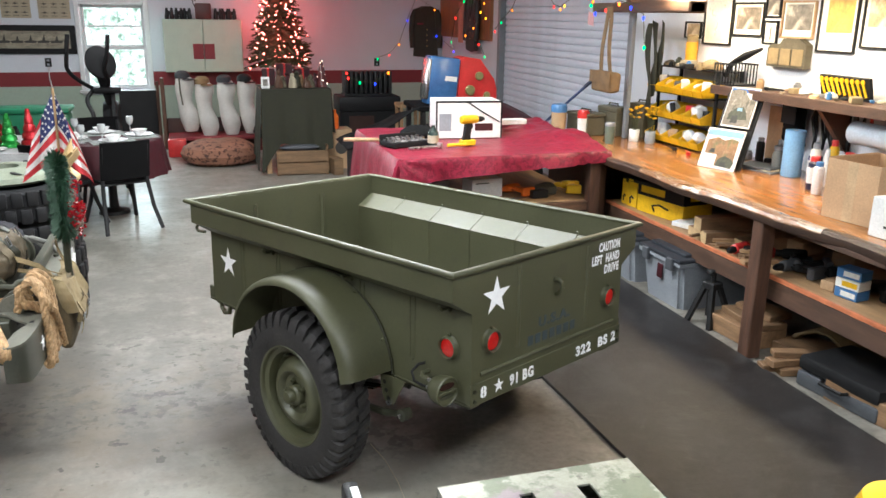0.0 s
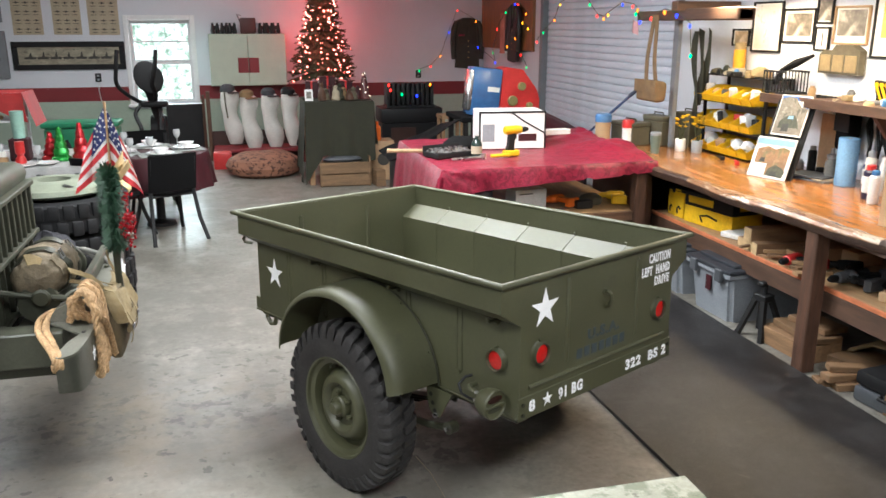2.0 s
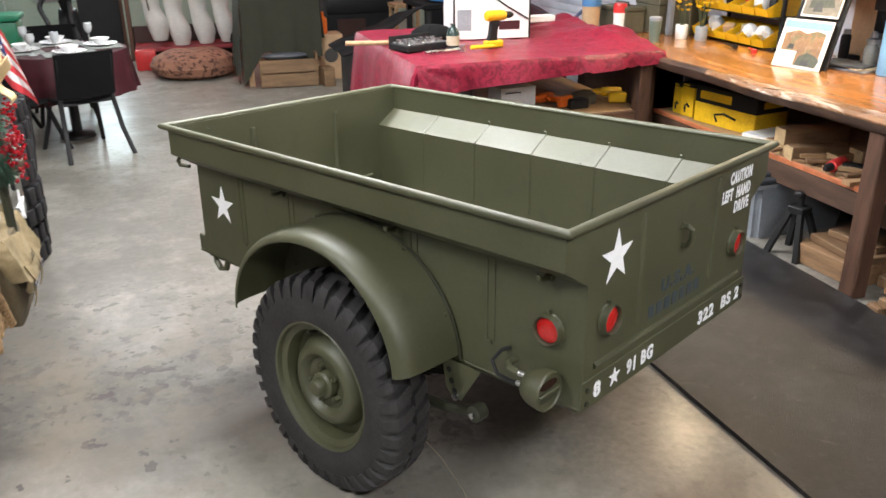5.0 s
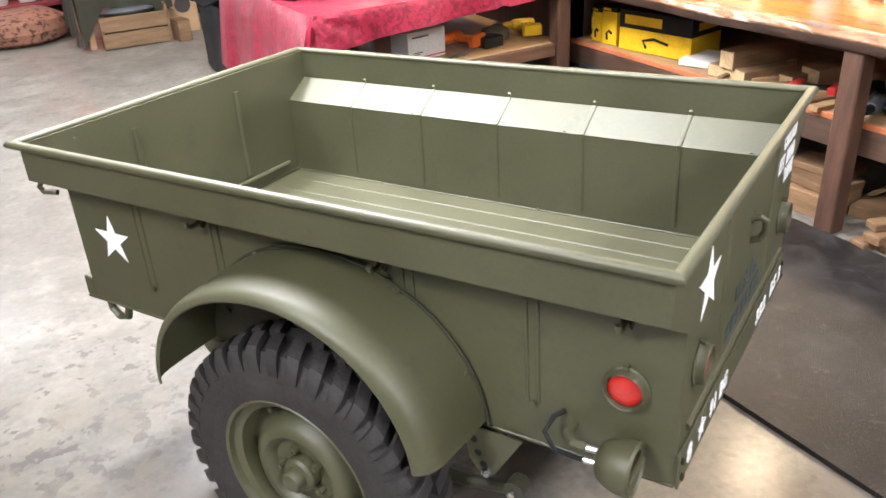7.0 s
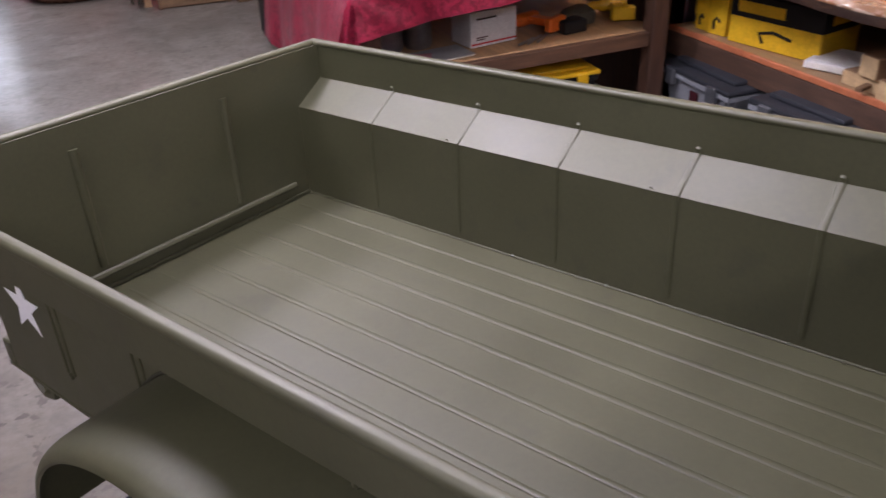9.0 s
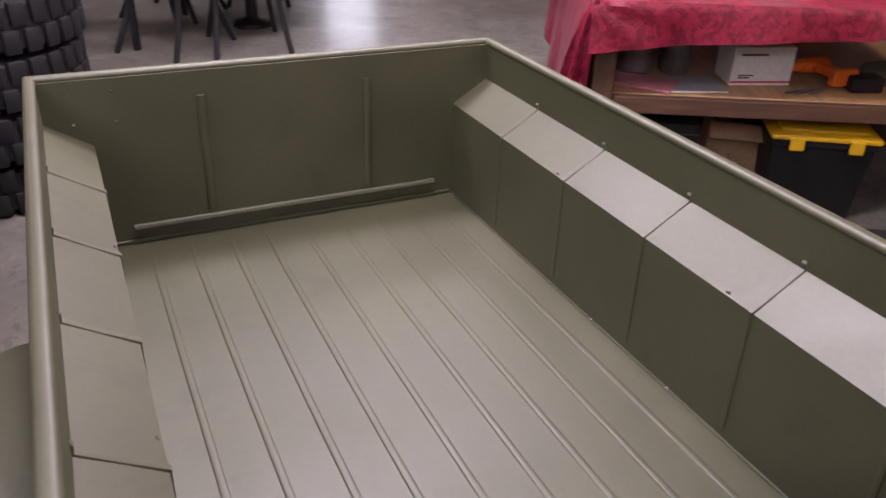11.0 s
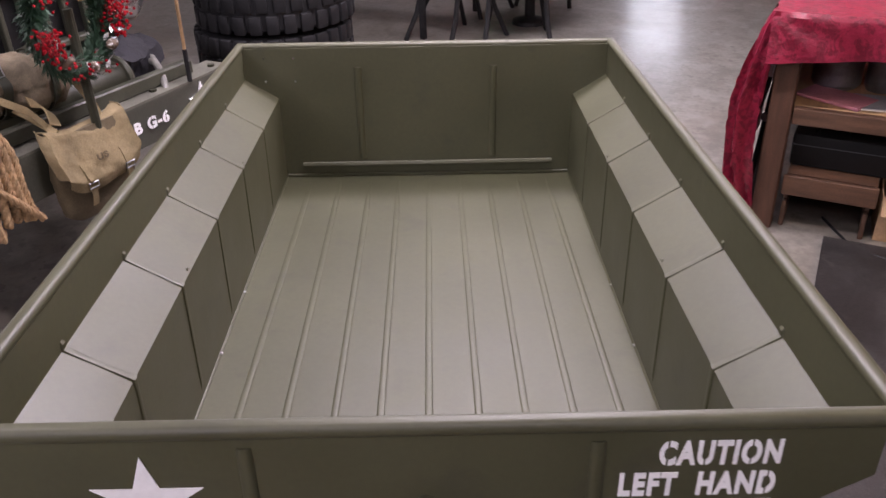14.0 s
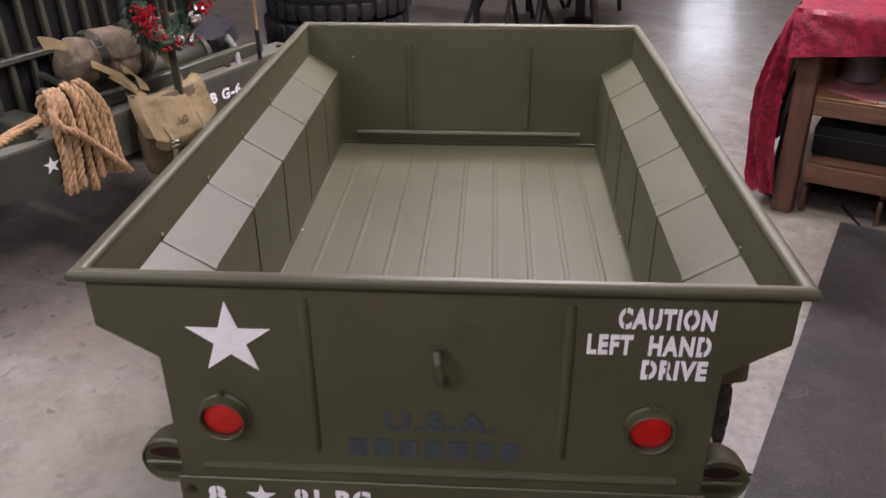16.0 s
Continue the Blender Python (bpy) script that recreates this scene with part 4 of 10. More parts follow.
counter = thing("side_counter", "tan wooden side counter at the bench end", "counter")
part("counter_top", boxed(1.76, 2.79, 3.075, 4.15, 0.85, 0.893, 0.006), bench_wood, counter)
part("front_panel", boxed(1.8, 1.84, 3.075, 4.1, 0.0, 0.848, 0.004), old_wood, counter)
part("end_panel", boxed(1.84, 2.78, 4.06, 4.1, 0.0, 0.848, 0.004), old_wood, counter)

# upper shelf on brackets
ush = thing("wall_shelf", "rough timber wall shelf crowded with parts", "shelf")
part("board", boxed(2.44, 2.795, -0.4, 2.6, 1.405, 1.44, 0.004), old_wood_y, ush)
part("front_rail", boxed(2.42, 2.44, -0.4, 2.6, 1.385, 1.45, 0.003), old_wood_y, ush)
for y in (0.3, 1.55):
    bm = bm_new()
    prism(bm, [(2.79, 1.1), (2.79, 1.4), (2.5, 1.4), (2.52, 1.37), (2.75, 1.1)], y - 0.02, y + 0.02, "y")
    part("bracket", bm, old_wood, ush)
part("tag", boxed(2.413, 2.419, 2.1, 2.19, 1.385, 1.425), paper, ush, "small white tag")

# bin rack with yellow bins
rack = thing("bin_rack", "black rack with three tiers of yellow parts bins", "parts rack")
for z in (0.915, 1.115, 1.325, 1.535):
    part("tray", boxed(2.5 if z < 1.5 else 2.56, 2.79, 2.7, 3.56, z - 0.012, z, 0.003), black_metal, rack)
for y in (2.71, 3.55):
    for x in (2.56, 2.77):
        part("upright", boxed(x - 0.012, x + 0.012, y - 0.012, y + 0.012, 0.9, 1.535, 0.002), black_metal, rack)
bin0 = None
for r, z in enumerate((0.917, 1.117, 1.327)):
    for i in range(6):
        y = 2.745 + i * 0.136
        m = pose(2.47 if r < 2 else 2.46, y + 0.064, z)
        if bin0 is None:
            bin0 = thing("parts_bin", "open-fronted yellow plastic parts bin", "parts bin", m, "bins on the rack")
            bm = bm_new()
            w = 0.06
            sidep = [(0.0, 0.0), (0.25, 0.0), (0.25, 0.115), (0.11, 0.115), (-0.02, 0.05)]
            for yy in (-w, w):
                prism(bm, sidep, yy - 0.003, yy + 0.003, "y")
            box(bm, 0, 0.25, -w, w, 0, 0.004)
            box(bm, 0.246, 0.25, -w, w, 0, 0.115)
            prism(bm, [(0.0, 0.0), (0.006, 0.0), (-0.014, 0.05), (-0.02, 0.05)], -w, w, "y")
            part("shell", bm, yellow, bin0)
            bm = bm_new()
            for k in range(9):
                cxx, cyy = rnd.uniform(0.04, 0.22), rnd.uniform(-0.04, 0.04)
                box(bm, -0.018, 0.018, -0.014, 0.014, -0.012, 0.012, 0.003, m=pose(cxx, cyy, 0.03 + 0.1 * cxx, rnd.uniform(0, 90), rnd.uniform(0, 90), rnd.uniform(0, 90)))
            part("hardware", bm, dull_steel, bin0, "loose small hardware", kind="stuff")
        else:
            copy_thing(bin0, m)
# white bags that stick out of the lower bins
for i, (y, z) in enumerate(((2.86, 0.99), (3.0, 0.99), (3.4, 1.0), (3.28, 1.19), (2.9, 1.2))):
    bm = bm_new()
    lathe(bm, [(0, -0.03), (0.05, -0.03), (0.065, 0.0), (0.055, 0.035), (0.03, 0.05), (0, 0.052)], 10, pose(2.55, y, z, 20 * i, 30, 0))
    for v in bm.verts:
        v.co += 0.012 * Vector(noise.noise_vector(v.co * 25))
    solid("plastic_bag", bm, white_plastic, "crumpled white plastic bag in a parts bin", "bag", group="bags in the bins")

bin_mats = [paper, cardboard, dull_steel, black_plastic, aged_paper, red_paint, grey_plastic, white_plastic]
for r_, z in enumerate((0.917, 1.117, 1.327)):
    for i in range(6):
        for k in range(rnd.choice((1, 1, 2))):
            a_, b_, c_ = rnd.uniform(0.02, 0.04), rnd.uniform(0.02, 0.04), rnd.uniform(0.03, 0.055)
            solid("parts_packet", boxed(-a_, a_, -b_, b_, 0, 2 * c_, 0.006, 2), rnd.choice(bin_mats), "small packet of parts standing in a yellow bin", "packet",
                  pose(2.55 + rnd.uniform(-0.03, 0.05), 2.81 + i * 0.136 + rnd.uniform(-0.012, 0.012), z + 0.02, rnd.uniform(-14, 14), rnd.uniform(-30, 10), rnd.uniform(0, 90)), "packets in the bins")

# framed pictures on the east wall: position (y0, y1, z0, z1)


def framed(name, y0, y1, z0, z1, label, inner, frame_mat=black_plastic, mount=0.18, marks=()):
    f = thing(name, label, "framed picture", pose(X1 - 0.001, (y0 + y1) / 2, (z0 + z1) / 2))
    hw, hz = (y1 - y0) / 2, (z1 - z0) / 2
    b = 0.014
    bm = bm_new()
    for a, c, d, e in ((-hw, -hw + b, -hz, hz), (hw - b, hw, -hz, hz), (-hw + b, hw - b, -hz, -hz + b), (-hw + b, hw - b, hz - b, hz)):
        box(bm, -0.022, 0, a, c, d, e, 0.003)
    part("frame", bm, frame_mat, f)
    part("mount", boxed(-0.008, -0.001, -hw + b, hw - b, -hz + b, hz - b), paper, f)
    for k, (a, c, d, e, mt) in enumerate(inner):
        part("print", boxed(-0.0095 - 0.0006 * k, -0.008, hw * a, hw * c, hz * d, hz * e), mt, f)
    return f


photo_dark = surf("dark photograph", (0.16, 0.14, 0.12), 0.5, var=0.6, scale=14, spots=[((0.5, 0.46, 0.4), 9, 0.5, 0.65, 0.9)])
photo_warm = surf("sepia photograph", (0.45, 0.35, 0.22), 0.5, var=0.5, scale=12, spots=[((0.7, 0.62, 0.5), 8, 0.5, 0.66, 0.9)])
photo_yellow = surf("yellow print", (0.6, 0.42, 0.1), 0.5, var=0.4, scale=10, spots=[((0.25, 0.16, 0.05), 8, 0.55, 0.7, 0.8)])
line_print = surf("line drawing", (0.72, 0.69, 0.62), 0.5, var=0.1, scale=12, spots=[((0.35, 0.3, 0.25), 18, 0.6, 0.64, 0.6)])
framed("wall_picture", 3.34, 3.58, 1.76, 1.9, "small dark-framed photograph above the bench", [(-0.75, 0.75, -0.7, 0.7, photo_warm)])
framed("wall_picture", 2.93, 3.31, 1.72, 2.11, "tall framed line drawing above the bench", [(-0.8, 0.8, -0.85, 0.85, line_print)])
framed("wall_picture", 2.55, 2.92, 1.8, 2.05, "black-framed photograph of an old vehicle", [(-0.78, 0.78, -0.6, 0.72, photo_dark)])
framed("wall_picture", 2.37, 2.54, 1.94, 2.14, "small black-framed dark photograph", [(-0.8, 0.8, -0.8, 0.8, photo_dark)])
framed("wall_picture", 2.38, 2.54, 1.75, 1.92, "small framed drawing of a tool", [(-0.6, 0.6, -0.75, 0.75, line_print), (-0.08, 0.08, -0.6, 0.5, ink)])
framed("wall_picture", 2.01, 2.35, 1.8, 2.06, "pale-framed grey photograph with smoke", [(-0.8, 0.8, -0.55, 0.8, photo_dark)], pine)
framed("wall_picture", 1.62, 1.97, 1.72, 2.12, "framed yellow print with a white mount", [(-0.75, 0.6, -0.35, 0.8, photo_yellow)])
framed("wall_picture", 1.26, 1.58, 1.76, 2.14, "framed print of a stone building", [(-0.75, 0.75, -0.3, 0.8, photo_warm)])
framed("wall_picture", 0.8, 1.2, 1.72, 2.14, "framed old print above the bench", [(-0.75, 0.75, -0.6, 0.8, photo_warm)])

# hanging shop lamp
lamp = thing("shop_lamp", "white enamel shop lamp glowing over the bench", "pendant lamp", pose(2.25, 2.8, 2.12))
part("shade", lathe(bm_new(), [(0.27, 0.0), (0.272, 0.004), (0.2, 0.07), (0.1, 0.13), (0.05, 0.15), (0.05, 0.2), (0.045, 0.2), (0.045, 0.146), (0.095, 0.124), (0.195, 0.064), (0.262, 0.002)], 40, closed=True), trim_white, lamp)
part("bulb", lathe(bm_new(), [(0, 0.03), (0.03, 0.036), (0.042, 0.06), (0.036, 0.09), (0.02, 0.12), (0, 0.13)], 20), bulb_warm, lamp)
bm = bm_new()
cyl(bm, (0, 0, 0.2), (0, 0, CEILING - 2.12), 0.006, seg=8)
part("cord", bm, black_plastic, lamp)
copy_thing(lamp, pose(2.25, 1.55, 2.12))

# timber bracket over the counter with things hung from it
beam = thing("timber_bracket", "weathered timber beam jutting from a dark post", "beam")
part("beam", boxed(2.2, 2.32, 2.62, 4.2, 1.965, 2.045, 0.006), old_wood_y, beam)
part("pale_block", boxed(2.185, 2.335, 2.62, 3.35, 1.968, 2.06, 0.008), old_wood_y, beam, "paler end piece")
part("cross_arm", boxed(2.2, 2.79, 3.5, 3.6, 2.045, 2.12, 0.006), old_wood_x, beam)
bm = bm_new()
box(bm, 2.3, 2.34, 3.63, 3.68, 0.893, 2.3, 0.006)
part("post", bm, grey_paint, beam, "dark grey steel post")


def sling_bag(x, y, z, w=0.3, h=0.16):
    b = thing("sling_bag", "khaki canvas sling bag hanging by its strap", "bag", pose(x, y, z, 0, 0, 90))
    bm = bm_new()
    box(bm, -w / 2, w / 2, -0.055, 0.055, 0, h, 0.035, 3)
    for v in bm.verts:
        v.co += 0.01 * Vector(noise.noise_vector(v.co * 9))
    part("pouch", bm, brown_canvas, b)
    bm = bm_new()
    sheet(bm, lambda u, v: (-w / 2 - 0.004 + (w + 0.008) * u, 0.062 + 0.006 * math.sin(9 * u) - 0.0 * v, h * 1.03 - 0.105 * v), 12, 6, 0.006)
    part("flap", bm, brown_canvas, b)
    for dx, top in ((-0.1, -0.02), (0.07, 0.03)):
        bm = bm_new()
        sheet(bm, lambda u, v: (dx + (top - dx) * u + 0.06 * (v - 0.5), 0.01 + 0.012 * math.sin(5 * u), h * 0.9 + 0.56 * u), 8, 1, 0.005)
        part("strap", bm, brown_canvas, b)
    return b


sling_bag(2.15, 3.76, 1.29, 0.37, 0.18)
bm = bm_new()
for k in range(3):
    sheet(bm, lambda u, v: (2.42 + 0.03 * k, 3.5 - 0.055 * k + (0.06 + 0.03 * math.sin(7 * u + 2 * k)) * v + 0.05 * u * (k - 1) + 0.02 * math.sin(5 * u + k), 1.88 - (0.7 - 0.1 * k) * u + 0.03 * v * math.sin(9 * u + k)), 24, 3, 0.008)
solid("web_straps", bm, green_cloth, "dark olive webbing straps hanging in a bunch", "straps", kind="stuff")
bm = bm_new()
sheet(bm, lambda u, v: (2.18 + 0.01 * math.sin(8 * u), 4.12 + 0.13 * u, 1.95 - 0.11 * v + 0.03 * u), 8, 5, 0.004)
solid("paper_flag", bm, surf("pink striped paper", (0.55, 0.3, 0.3), 0.7, var=0.3, scale=40), "small faded striped paper flag on the beam", "flag")


# things on the counter and the bench
def pot_plant(x, y, body, pot_label):
    p = thing("flower_pot", pot_label, "potted flowers", pose(x, y, 0.894), "pots on the counter")
    part("pot", lathe(bm_new(), [(0, 0), (0.04, 0), (0.044, 0.02), (0.045, 0.1), (0.043, 0.103), (0.04, 0.1), (0.038, 0.09), (0, 0.09)], 24), body, p)
    bm, bf = bm_new(), bm_new()
    for k in range(12):
        a, h = k * 2.4, rnd.uniform(0.1, 0.22)
        tip = (0.05 * math.cos(a) * (0.4 + h * 3), 0.05 * math.sin(a) * (0.4 + h * 3), 0.09 + h)
        tube(bm, [(0.01 * math.cos(a), 0.01 * math.sin(a), 0.085), (tip[0] * 0.6, tip[1] * 0.6, 0.09 + h * 0.6), tip], 0.0025, 5)
        lathe(bf, [(0, -0.006), (0.014, 0.0), (0.018, 0.006), (0.008, 0.012), (0, 0.01)], 8, Matrix.Translation(tip))
    part("stems", bm, foliage, p, kind="stuff")
    part("blossoms", bf, yellow, p, "yellow blossoms", kind="stuff")


pot_plant(2.3, 3.46, white_plastic, "white mug with yellow flowers")
pot_plant(2.38, 3.33, grey_plastic, "grey labelled tin with yellow flowers")
cup = thing("travel_mug", "grey-green travel mug with a pale lid", "mug", pose(2.02, 3.38, 0.894))
part("body", lathe(bm_new(), [(0, 0), (0.034, 0), (0.036, 0.01), (0.044, 0.15), (0, 0.15)], 24), surf("sage enamel", (0.14, 0.18, 0.15), 0.35), cup)
part("lid", lathe(bm_new(), [(0, 0.15), (0.046, 0.15), (0.046, 0.17), (0.04, 0.178), (0, 0.178)], 24), grey_plastic, cup)
ammo_paint = surf("pale olive paint", (0.1, 0.092, 0.062), 0.5, var=0.2)
for x, y, w, d, h in ((2.3, 3.86, 0.14, 0.26, 0.26), (2.08, 3.96, 0.2, 0.3, 0.2), (2.5, 3.7, 0.15, 0.2, 0.3)):
    a = thing("ammo_box", "olive steel ammunition box with a hinged lid", "metal box", pose(x, y, 0.894, 0, 0, 12), "olive boxes on the counter")
    part("body", boxed(-w / 2, w / 2, -d / 2, d / 2, 0, h * 0.82, 0.006), ammo_paint, a)
    part("lid", boxed(-w / 2 - 0.005, w / 2 + 0.005, -d / 2 - 0.005, d / 2 + 0.005, h * 0.82, h, 0.008), ammo_paint, a)
    bm = bm_new()
    tube(bm, [(0, -d * 0.25, h), (0, -d * 0.22, h + 0.025), (0, d * 0.22, h + 0.025), (0, d * 0.25, h)], 0.006, 6)
    part("handle", bm, olive_dark, a)

# wall calendar leaning on a stand: two printed leaves
cal = thing("calendar", "opened wall calendar with two vehicle pictures, propped up", "calendar", pose(2.2, 2.13, 0.902, 0, 0, -72))
tan_print = surf("desert print", (0.24, 0.13, 0.055), 0.5, var=0.35, scale=14, spots=[((0.12, 0.13, 0.05), 12, 0.52, 0.6, 0.7), ((0.34, 0.22, 0.11), 20, 0.55, 0.62, 0.6)])
rock_print = surf("rock print", (0.2, 0.175, 0.135), 0.5, var=0.4, scale=14, spots=[((0.06, 0.055, 0.04), 14, 0.53, 0.6, 0.8), ((0.4, 0.37, 0.32), 22, 0.56, 0.62, 0.6)])
sky_print = surf("pale blue sky print", (0.2, 0.36, 0.5), 0.4, var=0.15, scale=9)
deep_sky = surf("deep blue sky print", (0.03, 0.12, 0.42), 0.4, var=0.15, scale=9)
drab_print = surf("drab vehicle print", (0.05, 0.055, 0.03), 0.4, var=0.4, scale=40)
shade_print = surf("shaded print", (0.035, 0.033, 0.025), 0.4, var=0.3, scale=40)
for k in range(2):
    tilt = pose(0.03 * k, 0.126 * k, 0.288 * k, -20, 0, 0)
    hw_ = (0.155, 0.118)[k]
    lf = part("leaf", boxed(-hw_, hw_, 0, 0.006, 0, 0.29, 0.001), paper, cal, m=tilt)
    if k == 0:
        shapes = [(sky_print, [(-0.148, 0.235), (0.148, 0.235), (0.148, 0.278), (-0.148, 0.278)]),
                  (tan_print, [(-0.126, 0.02), (0.126, 0.02), (0.126, 0.215), (0.07, 0.228), (0.01, 0.208), (-0.05, 0.226), (-0.126, 0.2)]),
                  (tan_print, [(-0.1, 0.13), (0.0, 0.2), (0.13, 0.14)]),
                  (drab_print, [(-0.01, 0.02), (0.0, 0.07), (0.05, 0.1), (0.1, 0.085), (0.135, 0.06), (0.12, 0.015)]),
                  (shade_print, [(0.02, 0.02), (0.03, 0.05), (0.07, 0.055), (0.08, 0.02)]),
                  (shade_print, [(-0.09, 0.11), (-0.08, 0.14), (-0.05, 0.14), (-0.045, 0.11)]),
                  (paper, [(-0.15, 0.005), (-0.02, 0.005), (-0.02, 0.1), (-0.15, 0.1)])]
    else:
        shapes = [(deep_sky, [(-0.11, 0.2), (0.11, 0.2), (0.11, 0.28), (-0.11, 0.28)]),
                  (rock_print, [(-0.11, 0.012), (0.11, 0.012), (0.11, 0.2), (0.06, 0.215), (0.0, 0.27), (-0.06, 0.275), (-0.11, 0.26)]),
                  (drab_print, [(-0.08, 0.05), (-0.075, 0.1), (-0.03, 0.14), (0.03, 0.15), (0.06, 0.11), (0.08, 0.06)]),
                  (shade_print, [(-0.05, 0.03), (-0.045, 0.08), (0.0, 0.09), (0.01, 0.03)]),
                  (sky_print, [(-0.02, 0.12), (-0.015, 0.14), (0.02, 0.142), (0.025, 0.12)])]
    for q, (mt, outl) in enumerate(shapes):
        part("print", prism(bm_new(), outl, -0.0012 - 0.0006 * q, -0.0002, "y"), mt, lf)
part("stand", boxed(-0.15, 0.15, 0.03, 0.045, 0, 0.56, 0.004), black_plastic, cal, m=pose(0.02, 0.02, 0.0, -20, 0, 0))

roll = thing("paper_towel_roll", "standing roll of blue paper shop towels", "paper roll", pose(2.55, 1.77, 0.902))
part("paper", lathe(bm_new(), [(0.02, 0), (0.064, 0), (0.066, 0.004), (0.066, 0.31), (0.064, 0.314), (0.02, 0.314)], 40, closed=True), blue_paper, roll)
part("core", lathe(bm_new(), [(0.017, 0.002), (0.0198, 0.002), (0.0198, 0.312), (0.017, 0.312)], 20, closed=True), cardboard, roll)


def spray_can(x, y, r, h, body, cap, label, band=None):
    c = thing("spray_can", label, "can", pose(x, y, 0.902), "cans on the bench")
    part("body", lathe(bm_new(), [(0, 0), (r * 0.95, 0), (r, 0.006), (r, h * 0.8), (r * 0.7, h * 0.86), (0, h * 0.86)], 24), body, c)
    part("cap", lathe(bm_new(), [(0, h * 0.86), (r * 0.72, h * 0.86), (r * 0.72, h * 0.98), (r * 0.6, h), (0, h)], 20), cap, c)
    if band:
        part("label", lathe(bm_new(), [(r + 0.0008, h * 0.2), (r + 0.0008, h * 0.68)], 24), band, c)


spray_can(2.59, 1.6, 0.045, 0.2, surf("dark blue tin", (0.03, 0.04, 0.13), 0.35), grey_plastic, "dark blue can with a white label", white_plastic)
spray_can(2.5, 1.5, 0.033, 0.27, surf("cream tin", (0.6, 0.58, 0.52), 0.35), grey_plastic, "white spray can with a grey cap")
spray_can(2.66, 1.52, 0.03, 0.28, yellow, red_paint, "yellow can with a red cap")
spray_can(2.52, 1.42, 0.02, 0.24, white_plastic, white_plastic, "slim white bottle with a pointed cap")
spray_can(2.7, 2.05, 0.03, 0.24, dull_steel, black_plastic, "dull metal canister standing on the bench")
spray_can(2.62, 2.2, 0.03, 0.2, black_plastic, dull_steel, "small black bottle standing on the bench")

spray_can(2.38, 1.36, 0.04, 0.21, surf("navy tin", (0.02, 0.025, 0.06), 0.35), red_paint, "navy tin with a pale label and red cap", white_plastic)
spray_can(2.31, 1.24, 0.032, 0.2, white_plastic, blue_plastic, "white bottle with a blue cap on the bench")
spray_can(2.4, 1.17, 0.028, 0.25, dull_steel, white_plastic, "silver spray can with a white cap")
spray_can(2.62, 1.34, 0.038, 0.23, black_plastic, red_paint, "black can with a red cap at the wall")

cb = thing("cardboard_box", "open brown cardboard carton on the bench", "box", pose(2.16, 0.64, 0.902, 0, 0, 8))
bm = bm_new()
for a, c, d, e in ((-0.2, -0.194, -0.16, 0.16), (0.194, 0.2, -0.16, 0.16), (-0.194, 0.194, -0.16, -0.154), (-0.194, 0.194, 0.154, 0.16)):
    box(bm, a, c, d, e, 0, 0.32)
box(bm, -0.194, 0.194, -0.154, 0.154, 0.0, 0.006)
part("carton", bm, cardboard, cb)
part("flap", boxed(-0.19, 0.19, 0.16, 0.166, 0.2, 0.325), cardboard, cb)
part("tape", boxed(-0.2008, -0.2, -0.03, 0.03, 0, 0.32), surf("clear tape", (0.5, 0.36, 0.22), 0.2), cb)
wb = thing("white_carton", "small white carton with a line of print", "box", pose(1.98, 0.24, 0.902, 0, 0, 4))
part("carton", boxed(-0.1, 0.1, -0.13, 0.13, 0, 0.2, 0.003), white_plastic, wb)
part("print", bar_label(bm_new(), -0.05, 0.05, -0.1002, 0.05, 0.07, 1, "x"), ink, wb)

solid("backing_board", boxed(2.74, 2.765, 2.05, 2.3, 0.9015, 1.32, 0.004), cardboard, "brown cardboard sheet leaning on the wall", "cardboard")
bk = thing("tool_pouch", "dark leather tool pouch hung below the shelf", "pouch", pose(2.7, 1.98, 1.1))
part("pouch", boxed(-0.05, 0.06, -0.07, 0.07, 0.0, 0.26, 0.03, 3), matte_black, bk)
part("flap", boxed(-0.058, -0.051, -0.072, 0.072, 0.13, 0.262, 0.003), black_plastic, bk)
jr = thing("glass_jar", "small glass jar with a steel lid", "jar", pose(2.58, 1.95, 0.902))
part("body", lathe(bm_new(), [(0, 0), (0.04, 0), (0.042, 0.01), (0.042, 0.12), (0.03, 0.14), (0.03, 0.15), (0, 0.15)], 22), surf("smoky jar glass", (0.16, 0.16, 0.15), 0.1, coat=0.5), jr)
part("lid", lathe(bm_new(), [(0, 0.15), (0.034, 0.15), (0.034, 0.175), (0.012, 0.185), (0.012, 0.22), (0, 0.222)], 20), dull_steel, jr)
for k, (x_, y_, a_, mt_) in enumerate(((2.52, 2.0, 12, grey_plastic), (2.54, 1.99, -6, aged_paper), (2.5, 2.02, 20, dark_grey_plastic))):
    solid("magazine", boxed(-0.11, 0.11, -0.14, 0.14, 0, 0.011, 0.002), mt_, "worn magazine lying flat on the bench", "magazine", pose(x_, y_, 0.9015 + 0.012 * k, 0, 0, a_), "magazines on the bench")

# clutter on the bench, at the rack's foot and on the upper shelf
clutter_mats = [dull_steel, black_plastic, olive_canvas, canvas, cardboard, paper, blue_plastic, pine, black_metal, aged_paper]


